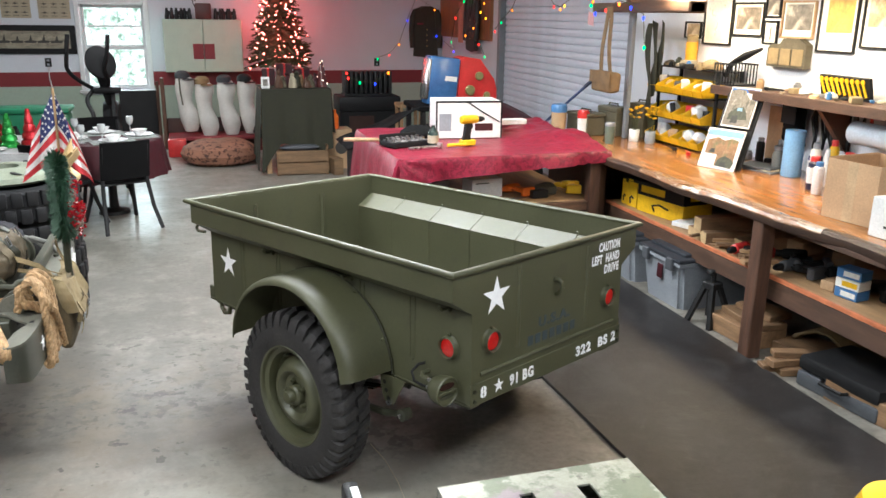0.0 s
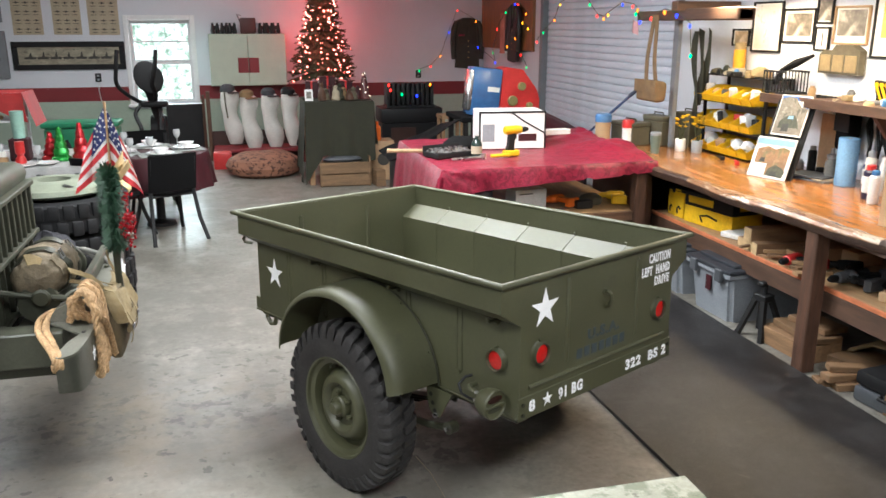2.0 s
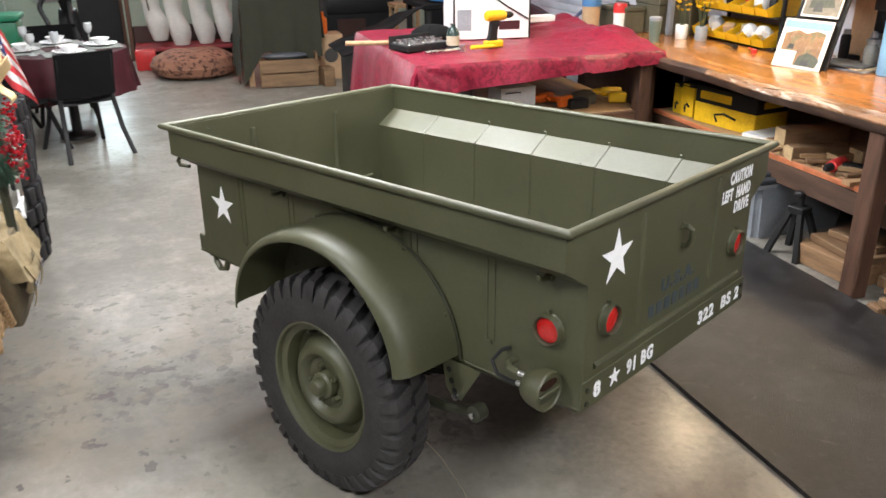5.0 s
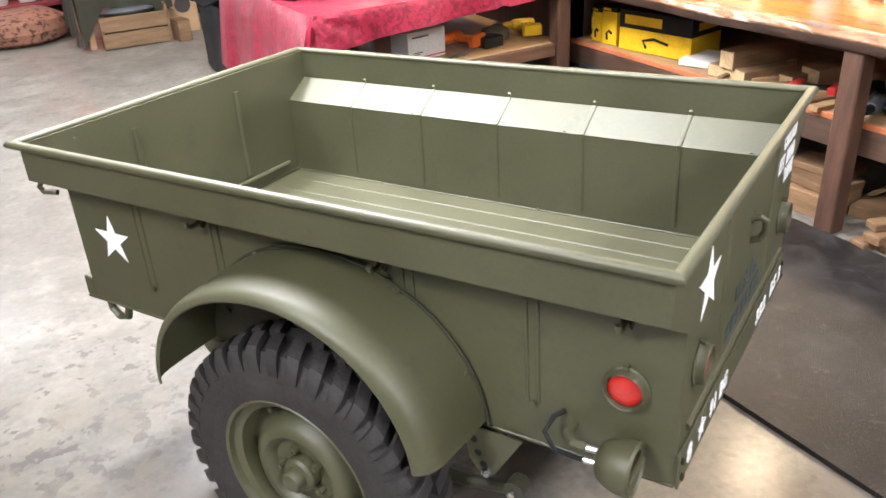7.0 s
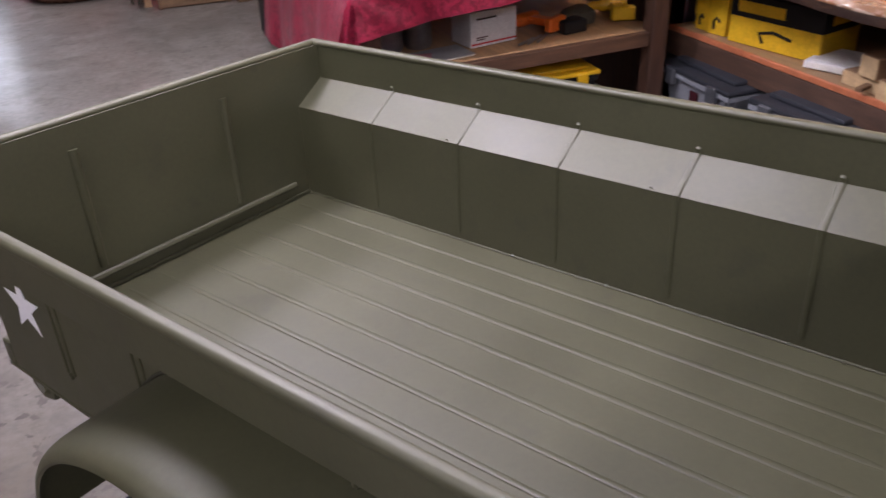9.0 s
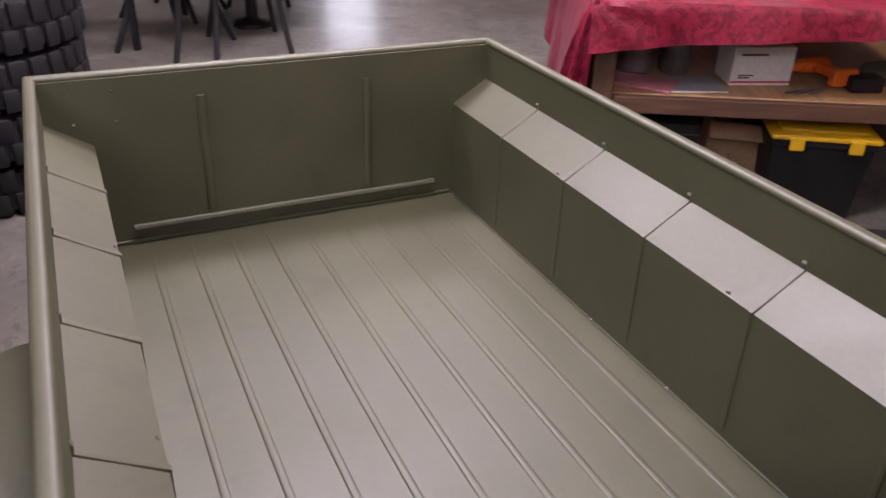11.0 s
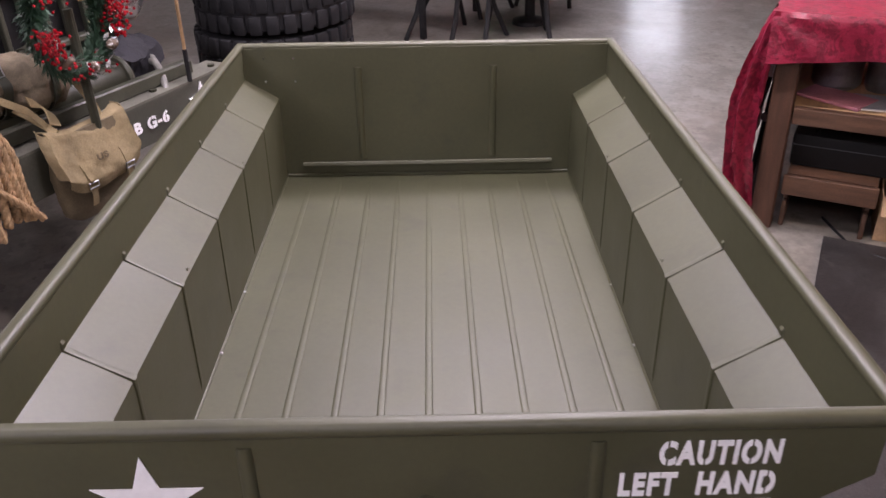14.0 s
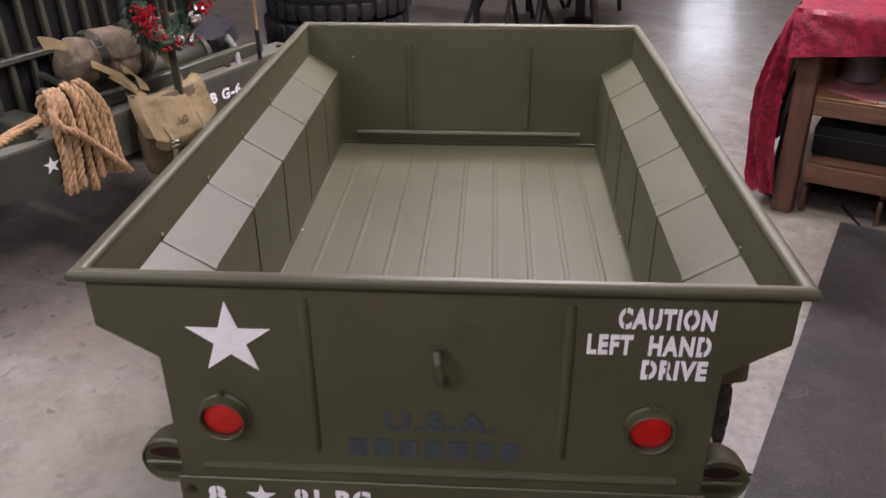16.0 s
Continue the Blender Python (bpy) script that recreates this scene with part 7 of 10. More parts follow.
def cap(x, y, z, mt, label, turn, flap=False):
    c = thing("cap", label, "cap", pose(x, y, z, 0, 0, turn) @ Matrix.Scale(0.86, 4), "caps on the torsos")
    part("crown", lathe(bm_new(), [(0.118, 0), (0.122, 0.03), (0.11, 0.08), (0.07, 0.115), (0, 0.125)], 26), mt, c)
    bm = bm_new()
    sheet(bm, lambda u, v: ((0.118 + 0.075 * v) * math.cos(-0.9 + 1.8 * u), (0.118 + 0.05 * v) * math.sin(-0.9 + 1.8 * u), 0.004 - 0.02 * v), 14, 4, 0.006)
    part("peak", bm, mt, c)
    if flap:
        bm = bm_new()
        tube(bm, [(0.03, -0.115, 0.01), (0.05, -0.13, -0.2), (0.08, -0.125, -0.42)], 0.012, 6)
        part("strap", bm, olive_canvas, c)


stand = thing("display_bench", "low dark red bench that carries the torsos", "bench")
part("seat", boxed(-1.72, -0.42, 9.08, 9.62, 0.17, 0.215, 0.008), wall_red, stand)
for x in (-1.66, -1.07, -0.48):
    part("support", boxed(x - 0.04, x + 0.04, 9.12, 9.58, 0.0, 0.17, 0.005), wall_red, stand)
part("backrest", boxed(-1.74, -0.42, 9.63, 9.67, 0.0, 0.42, 0.01), surf("dark stained wood", (0.05, 0.025, 0.02), 0.5), stand)
part("post", boxed(-1.79, -1.74, 9.5, 9.67, 0.0, 1.0, 0.006), old_wood, stand)
for k, (x, z, tn, mt, lb) in enumerate(((-1.46, 0.28, -10, felt_grey, "dark grey cap with a hanging strap"), (-1.2, 0.2, -20, brown_canvas, "brown peaked canvas field cap"), (-0.9, 0.22, -16, felt_grey, "dark grey peaked wool cap"), (-0.62, 0.23, -14, black_plastic, "black peaked wool cap"))):
    torso(x, 9.3, z, tn)
    cap(x - 0.02, 9.3, z + 0.735, mt, lb, tn - 30, k == 0)

bm = bm_new()
lathe(bm, [(0, 0.0), (0.38, 0.0), (0.47, 0.05), (0.5, 0.13), (0.46, 0.22), (0.34, 0.28), (0.15, 0.3), (0, 0.295)], 40)
for v in bm.verts:
    v.co += 0.02 * Vector(noise.noise_vector(v.co * 3))
    v.co.z = max(0, v.co.z)
solid("floor_cushion", bm, cushion_mat, "large round brown floor cushion with dark spots", "cushion", pose(-1.06, 8.27, 0))
rb = thing("red_can", "small red metal can on the floor", "can", pose(-1.6, 8.8, 0))
part("body", boxed(-0.12, 0.12, -0.08, 0.08, 0, 0.24, 0.02, 2), red_paint, rb)
bm = bm_new()
lathe(bm, [(0, 0), (0.12, 0), (0.16, 0.06), (0.13, 0.14), (0, 0.17)], 16)
for v in bm.verts:
    v.co += 0.03 * Vector(noise.noise_vector(v.co * 9))
solid("fur_hat", bm, black_plastic, "dark shaggy hat lying on the bench", "hat", pose(-0.42, 9.0, 0.216), kind="")

# table with a green cloth, a crate under it and a lit tree on top
gt = thing("tree_table", "small wooden table hidden under a green cloth", "table", pose(-0.14, 7.62, 0))
part("tabletop", boxed(-0.4, 0.4, -0.34, 0.34, 0.98, 1.02, 0.004), pine, gt)
for sx in (-0.36, 0.36):
    for sy in (-0.3, 0.3):
        part("leg", boxed(sx - 0.03, sx + 0.03, sy - 0.03, sy + 0.03, 0, 0.98, 0.003), pine, gt)
bm = bm_new()
sheet(bm, lambda u, v: (-0.14 - 0.42 + 0.84 * u, 7.62 - 0.36 + 0.72 * v, 1.026 + 0.004 * noise.noise((u * 5, v * 5, 0))), 20, 16)


def drape(u, v):
    x = -0.56 + 0.84 * u
    hem = 0.32 + 0.05 * math.sin(6 * u) - 0.3 * max(0, 0.25 - u) * 4
    f = 0.018 * v * math.sin(x * 16) + 0.01 * v * math.sin(x * 37)
    return (x - 0.1 * v * max(0, 0.3 - u), 7.257 - 0.03 * v + f, 1.026 - (1.026 - hem) * v)


sheet(bm, drape, 40, 16)
sheet(bm, lambda u, v: (-0.563 - 0.06 * v - 0.02 * v * math.sin(14 * u), 7.257 + 0.72 * u - 0.04 * v, 1.026 - (0.98 - 0.1 * u) * v), 24, 16)
sheet(bm, lambda u, v: (0.283 + 0.03 * v + 0.02 * v * math.sin(14 * u), 7.257 + 0.72 * u, 1.026 - 0.55 * v), 24, 16)
bmesh.ops.remove_doubles(bm, verts=bm.verts[:], dist=0.01)
solid("green_tablecloth", bm, green_cloth, "dark green wool blanket draped over the tree table", "tablecloth")
crate_wood = surf("aged crate wood", (0.2, 0.12, 0.062), 0.65, var=0.3, scale=3, stretch=(1.2, 9, 9), grain=0.2, gscale=50)
crt = thing("wooden_crate", "shallow pine crate under the green cloth", "crate", pose(-0.11, 7.13, 0, 0, 0, -3))
for k in range(2):
    part("front_board", boxed(-0.29, 0.29, -0.01, 0.01, 0.012 + 0.15 * k, 0.15 + 0.15 * k, 0.004), crate_wood, crt)
for s in (-1, 1):
    part("end_board", boxed(s * 0.3 - 0.012, s * 0.3 + 0.012, -0.01, 0.16, 0.0, 0.3 + (0.06 if s > 0 else 0), 0.004), crate_wood, crt)
part("back_board", boxed(-0.288, 0.288, 0.13, 0.15, 0, 0.3, 0.003), crate_wood, crt)
part("bottom_board", boxed(-0.288, 0.288, 0.01, 0.13, 0.003, 0.018), crate_wood, crt)
bm = bm_new()
lathe(bm, [(0, 0), (0.2, 0.0), (0.25, 0.03), (0.2, 0.06), (0, 0.07)], 24)
solid("metal_basin", bm, dark_grey_plastic, "upturned dark grey basin on the crate", "basin", pose(-0.14, 7.2, 0.301) @ Matrix.Diagonal((1, 0.3, 1, 1)))
solid("timber_block", boxed(-0.06, 0.06, -0.1, 0.1, 0, 0.2, 0.005), crate_wood, "upright pine block beside the crate", "wood block", pose(0.3, 7.12, 0, 0, 0, 8))
lp = thing("printed_carton", "brown cardboard carton with a round dark print", "box", pose(0.4, 7.6, 0))
part("carton", boxed(-0.16, 0.16, -0.16, 0.16, 0, 0.5, 0.004), cardboard, lp)
part("round_print", lathe(bm_new(), [(0, 0.161), (0.08, 0.161), (0.08, 0.1625), (0, 0.1625)], 24, pose(0.02, 0, 0.27, 90, 0, 0)), ink, lp)
bm = bm_new()
lathe(bm, [(0, 0), (0.05, 0.0), (0.05, 0.16), (0.02, 0.2), (0.02, 0.24), (0, 0.24)], 16)
solid("bottle", bm, orange_plastic, "red and white bottle on the carton", "bottle", pose(0.36, 7.55, 0.501))

tree = thing("christmas_tree", "dark green fir tree covered in glowing red-white lights", "christmas tree", pose(-0.04, 10.05, 0.0))
bm = bm_new()
cyl(bm, (0, 0, 0), (0, 0, 3.0), 0.035, 0.006, 8)
part("trunk", bm, old_wood, tree)
part("stand", lathe(bm_new(), [(0, 0), (0.22, 0), (0.2, 0.08), (0.05, 0.16), (0, 0.16)], 20), red_paint, tree)
rt_ = random.Random(7)
verts, faces = [], []
tips = []
for lvl in range(40):
    z = 1.22 + 1.78 * lvl / 40
    R = 0.47 * (1 - (z - 1.22) / 1.85) + 0.03
    for k in range(max(9, int(34 * (1 - lvl / 48)))):
        a = rt_.uniform(0, 6.283)
        L = R * rt_.uniform(0.72, 1.12)
        d = Vector((math.cos(a), math.sin(a), rt_.uniform(-0.3, 0.05)))
        tip = Vector((0, 0, z)) + d * L
        tips.append(Vector((0, 0, z)) + d * L * rt_.uniform(0.72, 1.0))
        n = max(5, int(L * 36))
        for q in range(n):
            base = Vector((0, 0, z)) + d * L * (0.15 + 0.85 * q / n)
            for s in (-1, 1):
                side = Vector((-d.y * s, d.x * s, 0)) + d * 0.6 + Vector((0, 0, rt_.uniform(-0.5, 0.6)))
                e = base + side.normalized() * rt_.uniform(0.05, 0.09)
                i = len(verts)
                up = Vector((0, 0, 0.008))
                wv = d.cross(side).normalized() * 0.011
                verts += [base - wv, base + wv, e + up * 0.2, ]
                faces.append((i, i + 1, i + 2))
me = bpy.data.meshes.new("crown")
me.from_pydata([tuple(v) for v in verts], [], faces)
me.materials.append(foliage)
o = new("crown", me)
o.parent = tree
o["kind"] = "stuff"
rt_.shuffle(tips)
tree_glow = glow("pink-white tree bulb", (1.0, 0.15, 0.12), 15.0)
bulb = None
for p in sorted(tips[:330], key=lambda q: q.y)[:185]:
    if bulb is None:
        bulb = part("light_bulb", lathe(bm_new(), [(0, -0.014), (0.011, -0.006), (0.012, 0.006), (0, 0.016)], 8), tree_glow, tree, m=Matrix.Translation(p))
    else:
        q = new("light_bulb", bulb.data)
        q.parent, q.location = tree, p
# six added red lamps stand in for the bulbs' glow on crown and wall
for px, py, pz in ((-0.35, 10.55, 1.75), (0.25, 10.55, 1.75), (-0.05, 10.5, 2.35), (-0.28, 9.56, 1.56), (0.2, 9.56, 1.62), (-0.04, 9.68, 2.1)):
    ld = bpy.data.lights.new("tree_glow_lamp", "POINT")
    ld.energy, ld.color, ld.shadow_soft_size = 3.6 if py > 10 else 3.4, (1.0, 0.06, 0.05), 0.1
    lo = new("tree_glow_lamp", ld)
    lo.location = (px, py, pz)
# figures and trinkets at the tree's foot
for k, (x, y, w, h) in enumerate(((-0.42, 7.86, 0.16, 0.2), (-0.22, 7.9, 0.2, 0.26), (0.0, 7.88, 0.18, 0.2))):
    gf = thing("gift_box", "small dark red wrapped gift with a ribbon", "gift", pose(x, y, 1.032, 0, 0, 7 * k - 6), "gifts under the tree")
    part("box", boxed(-w / 2, w / 2, -0.07, 0.07, 0, h, 0.006), dark_red_cloth, gf)
    part("ribbon", boxed(-0.012, 0.012, -0.0725, 0.0725, -0.0, h + 0.003, 0.001), red_paint, gf)
mats_ = [old_wood, olive_canvas, dark_red_cloth, aged_paper, olive_dark, brown_canvas]
for k in range(9):
    bm = bm_new()
    h = rt_.uniform(0.12, 0.23)
    lathe(bm, [(0, 0), (0.05, 0), (0.055, 0.02), (0.045, h * 0.3), (0.04, h * 0.55), (0.022, h * 0.7), (0.028, h * 0.85), (0, h)], 14)
    for v in bm.verts:
        v.co += 0.02 * Vector(noise.noise_vector(v.co * 20 + Vector((k, 0, 0)))) * min(1.0, v.co.z / 0.03)
    solid("figurine", bm, mats_[k % 6], "small carved figure at the foot of the tree", "figurine", pose(-0.34 + 0.057 * k, 7.4 + 0.06 * (k % 3), 1.032), "figures under the tree")
fr_ = thing("photo_frame", "small white photo frame on the cloth", "photo frame", pose(-0.5, 7.36, 1.032, -12, 0, 0))
part("frame", boxed(-0.05, 0.05, 0, 0.012, 0, 0.14, 0.004), white_plastic, fr_)
part("photo", boxed(-0.03, 0.03, -0.001, 0, 0.03, 0.11), photo_dark, fr_)
mini = thing("mini_tree", "small lit glass tree beside the figures", "ornament", pose(0.2, 7.5, 1.032))
part("cone", lathe(bm_new(), [(0, 0), (0.07, 0.0), (0.06, 0.1), (0.03, 0.26), (0, 0.34)], 16), surf("dark brown glass", (0.1, 0.03, 0.03), 0.25), mini)
mb = None
for k in range(14):
    a, z = k * 2.4, 0.04 + 0.021 * k
    p = Vector((0.075 * (1 - z / 0.37) * math.cos(a), 0.075 * (1 - z / 0.37) * math.sin(a), z))
    if mb is None:
        mb = part("light_bulb", lathe(bm_new(), [(0, -0.01), (0.009, 0), (0, 0.01)], 8), fairy["white"], mini, m=Matrix.Translation(p))
    else:
        q = new("light_bulb", mb.data)
        q.parent, q.location = mini, p

# black trunk and slatted set in the corner
bm = bm_new()
tube(bm, [(0.6, 8.375, 1.155), (0.67, 8.372, 1.15), (0.69, 8.372, 1.08), (0.85, 8.372, 1.02), (1.06, 8.372, 1.0), (1.25, 8.372, 1.15)], 0.006, 5)
solid("light_cord", bm, foliage, "dark green cord of the string lights", "cord")
tk = thing("storage_chest", "black lidded chest standing in the corner", "trunk", pose(0.98, 8.55, 0))
part("body", boxed(-0.42, 0.42, -0.25, 0.25, 0, 0.62, 0.01), black_plastic, tk)
part("lid", boxed(-0.43, 0.43, -0.26, 0.26, 0.62, 0.82, 0.02, 2), black_plastic, tk)
part("dark_panel", boxed(-0.3, 0.05, -0.262, -0.251, 0.1, 0.56, 0.003), surf("dark mahogany", (0.045, 0.02, 0.015), 0.4), tk)
rs = thing("slatted_heater", "black ribbed heater on the trunk", "heater", pose(0.98, 8.52, 0.821))
part("base", boxed(-0.34, 0.34, -0.14, 0.14, 0, 0.03, 0.004), black_metal, rs)
for k in range(10):
    part("rib", boxed(-0.33 + 0.068 * k, -0.285 + 0.068 * k, -0.13, 0.13, 0.03, 0.33, 0.012, 2), black_metal, rs)
for k, (x, z, c) in enumerate(((0.67, 1.13, "red"), (0.69, 1.06, "red"), (0.85, 1.0, "green"), (1.06, 0.98, "blue"), (1.25, 1.13, "amber"))):
    solid("fairy_light", lathe(bm_new(), [(0, -0.022), (0.014, -0.01), (0.015, 0.008), (0.008, 0.02), (0, 0.022)], 10), fairy[c], "coloured glowing bulb of the light string", "light bulb", pose(x, 8.36, z), "string lights")
oc = thing("office_chair", "black padded chair beside the trunk", "chair", pose(1.62, 7.4, 0, 0, 0, 200))
part("seat", boxed(-0.25, 0.25, -0.24, 0.24, 0.42, 0.52, 0.03, 2), black_plastic, oc)
part("backrest", boxed(-0.24, 0.24, 0.22, 0.3, 0.55, 0.95, 0.03, 2), black_plastic, oc)
for sx in (-0.2, 0.2):
    for sy in (-0.2, 0.2):
        part("leg", boxed(sx - 0.02, sx + 0.02, sy - 0.02, sy + 0.02, 0, 0.42), black_metal, oc)
ps = thing("pine_stool", "small pale wooden stool", "stool", pose(1.42, 7.9, 0))
part("seat", boxed(-0.16, 0.16, -0.16, 0.16, 0.72, 0.77, 0.006), pine, ps)
for sx in (-0.13, 0.13):
    for sy in (-0.13, 0.13):
        part("leg", boxed(sx - 0.02, sx + 0.02, sy - 0.02, sy + 0.02, 0, 0.72, 0.003), pine, ps)


# uniform jackets on hangers
def jacket(m, mt, label, patch=None):
    j = thing("uniform_jacket", label, "jacket", m, "jackets on the wall")
    bm = bm_new()
    outl = [(-0.07, 0.84), (-0.2, 0.79), (-0.21, 0.6), (-0.185, 0.42), (-0.2, 0.2), (-0.215, 0.02), (0.0, 0.0), (0.215, 0.02), (0.2, 0.2), (0.185, 0.42), (0.21, 0.6), (0.2, 0.79), (0.07, 0.84), (0.04, 0.82), (-0.04, 0.82)]
    prism(bm, outl, -0.08, -0.01, "y")
    bmesh.ops.bevel(bm, geom=[e for e in bm.edges if abs(e.verts[0].co.y - e.verts[1].co.y) < 1e-4], offset=0.018, segments=2, affect="EDGES")
    part("body", bm, mt, j)
    for s in (-1, 1):
        bm = bm_new()
        tube(bm, [(s * 0.185, -0.045, 0.775), (s * 0.23, -0.05, 0.66), (s * 0.25, -0.055, 0.45), (s * 0.245, -0.065, 0.25), (s * 0.235, -0.07, 0.16)], 0.05, 12, radii=[0.042, 0.052, 0.048, 0.044, 0.042])
        part("sleeve", bm, mt, j)
    bm = bm_new()
    for s in (-1, 1):
        prism(bm, [(s * 0.02, 0.5), (s * 0.11, 0.78), (s * 0.06, 0.83), (s * 0.01, 0.7)], -0.09, -0.078, "y")
    part("lapels", bm, mt, j)
    for k in range(4):
        part("button", lathe(bm_new(), [(0, 0.006), (0.009, 0.004), (0.011, 0)], 10, pose(0.012, -0.081, 0.46 - 0.09 * k, 90)), surf("brass button", (0.5, 0.35, 0.12), 0.35, metal=0.9) if k == 0 else MATS["brass button"], j)
    for s in (-1, 1):
        part("pocket", boxed(s * 0.06, s * 0.16, -0.088, -0.079, 0.42, 0.52, 0.003), mt, j)
    if patch:
        part("ribbon_bar", boxed(-0.16, -0.06, -0.09, -0.08, 0.54, 0.57), patch, j)
    bm = bm_new()
    tube(bm, [(0, -0.03, 0.82), (0, -0.03, 0.9), (0.025, -0.03, 0.92), (0.03, -0.03, 0.895)], 0.005, 6)
    part("hanger_hook", bm, steel, j)


jk = surf("dark olive wool", (0.05, 0.045, 0.032), 0.85, var=0.2, scale=9, bump=0.1)
jacket(pose(2.5, Y1 - 0.003, 1.2), jk, "dark olive uniform jacket hung on the wall", red_cloth)
jacket(pose(X1 - 0.05, 9.1, 1.38, 0, 0, -90), surf("black leather", (0.02, 0.018, 0.018), 0.45), "black jacket with a pale lining on the panel", None)
solid("wood_panel", boxed(X1 - 0.045, X1 - 0.002, 8.45, 10.96, 1.56, 2.7, 0.004), panel_wood, "varnished plywood panel on the wall", "panel")
bm = bm_new()
sheet(bm, lambda u, v: (X1 - 0.13 - 0.01 * math.sin(3.14 * u), 9.42 + 0.22 * u, 1.5 + 0.6 * v), 8, 10, 0.01)
solid("jacket_lining", bm, surf("salmon lining", (0.5, 0.22, 0.16), 0.7), "salmon lining cloth hung beside the black jacket", "cloth")

# blue and red machine beyond the cloth-covered table
mc = thing("engine_cart", "dark cart that carries a red machine cover", "cart", pose(1.4, 5.75, 0))
part("deck", boxed(-0.5, 0.45, -0.35, 0.35, 0.95, 1.0, 0.006), matte_black, mc)
for sx in (-0.45, 0.4):
    for sy in (-0.3, 0.3):
        part("leg", boxed(sx - 0.025, sx + 0.025, sy - 0.025, sy + 0.025, 0.0, 0.95, 0.003), black_metal, mc)
rp = thing("red_machine", "red enamelled machine cover with round gauges", "machine", pose(1.55, 5.6, 1.001))
bm = bm_new()
prism(bm, [(-0.22, 0), (0.25, 0), (0.25, 0.16), (0.22, 0.26), (0.06, 0.47), (-0.12, 0.5), (-0.18, 0.48)], -0.06, 0.2, "y")
bmesh.ops.bevel(bm, geom=[e for e in bm.edges if abs(e.verts[0].co.y - e.verts[1].co.y) < 1e-4], offset=0.015, segments=2, affect="EDGES")
part("cover", bm, red_paint, rp)
for x, z, r in ((0.04, 0.3, 0.045), (-0.06, 0.15, 0.055), (0.13, 0.1, 0.035)):
    part("gauge", lathe(bm_new(), [(0, 0.03), (r * 0.8, 0.03), (r, 0.02), (r, 0)], 20, pose(x, -0.06, z, 90)), surf("gauge brass", (0.3, 0.28, 0.12), 0.4, metal=0.5), rp)
bl_ = thing("blue_case", "blue plastic case with a reflective silver cover", "case", pose(1.13, 5.62, 1.001, 0, 6, 0))
part("shell", boxed(-0.13, 0.2, -0.1, 0.14, 0, 0.5, 0.02, 2), surf("dull blue plastic", (0.05, 0.14, 0.33), 0.22, coat=0.4), bl_)
part("silver_cover", boxed(-0.15, -0.115, -0.11, 0.12, 0.05, 0.47, 0.012, 2), surf("silver foil", (0.6, 0.6, 0.62), 0.2, metal=0.9, bump=0.3, bscale=20), bl_)
part("label", boxed(0.05, 0.18, -0.1015, -0.1, 0.26, 0.31), paper, bl_)
bm = bm_new()
sheet(bm, lambda u, v: (1.3 + 0.85 * u, 4.75 + 0.75 * v, 0.86 + 0.22 * math.sin(math.pi * min(1, 0.25 + u * 0.75)) * (0.75 + 0.25 * v) + 0.02 * noise.noise((u * 5, v * 5, 3)) - 0.2 * (1 - v) ** 3), 24, 16, 0.006)
solid("red_dust_sheet", bm, dark_red_cloth, "dark red dust sheet over a heap behind the table", "dust sheet")
solid("dark_crate", boxed(1.35, 2.1, 4.85, 5.45, 0, 0.8, 0.05, 2), black_plastic, "dark crate hidden under the red sheet", "crate")
bm = bm_new()
sheet(bm, lambda u, v: (0.1 + 0.75 * u, 5.2 + 0.7 * v, 0.62 + 0.4 * u * (1 - 0.3 * v) + 0.03 * noise.noise((u * 4, v * 4, 9))), 16, 12, 0.01)
solid("black_dust_sheet", bm, matte_black, "black sheet over a heap beside the table", "dust sheet")
solid("dark_crate", boxed(0.2, 0.85, 5.2, 5.85, 0, 0.6, 0.05, 2), black_plastic, "dark crate hidden under the black sheet", "crate")

# coloured string lights: cord and bulbs along the walls
runs = [([(1.66, 10.94, 1.17), (1.86, 10.94, 1.24), (2.03, 10.94, 1.41), (2.17, 10.92, 1.8), (2.3, 10.85, 2.15), (2.62, 10.85, 1.98), (2.66, 10.85, 1.55), (2.62, 9.74, 1.35), (2.6, 9.8, 1.5), (2.6, 9.6, 1.86), (2.6, 9.2, 2.1), (2.6, 8.78, 2.21), (2.6, 8.65, 2.2), (2.6, 8.3, 2.07), (2.6, 8.44, 1.95), (2.62, 8.27, 1.87), (2.6, 8.74, 1.73), (2.6, 9.1, 1.61), (2.62, 8.54, 1.51), (2.66, 8.39, 1.34)], 0),
        ([(2.66, 8.0, 1.7), (2.7, 7.87, 1.82), (2.7, 7.48, 1.98), (2.7, 7.31, 2.17), (2.68, 6.65, 2.3), (2.66, 6.3, 2.15), (2.66, 6.08, 2.02), (2.64, 5.86, 1.99), (2.62, 5.71, 2.03), (2.6, 5.33, 2.13), (2.45, 4.8, 2.1), (2.3, 4.4, 2.06), (2.17, 4.17, 2.02), (2.17, 4.08, 1.95), (2.17, 3.88, 1.98), (2.17, 3.65, 2.03), (2.17, 3.45, 2.0), (2.18, 3.25, 1.92), (2.2, 3.24, 1.69)], 3)]
cols = ["green", "red", "amber", "blue", "red", "amber", "blue", "blue", "green", "red", "green", "blue", "red", "amber", "yellow", "yellow", "amber", "amber", "red", "green",
        "red", "green", "amber", "yellow", "blue", "green", "red", "amber", "yellow", "blue", "red", "amber", "green", "blue", "red", "amber", "blue", "blue", "green"]
ci = 0
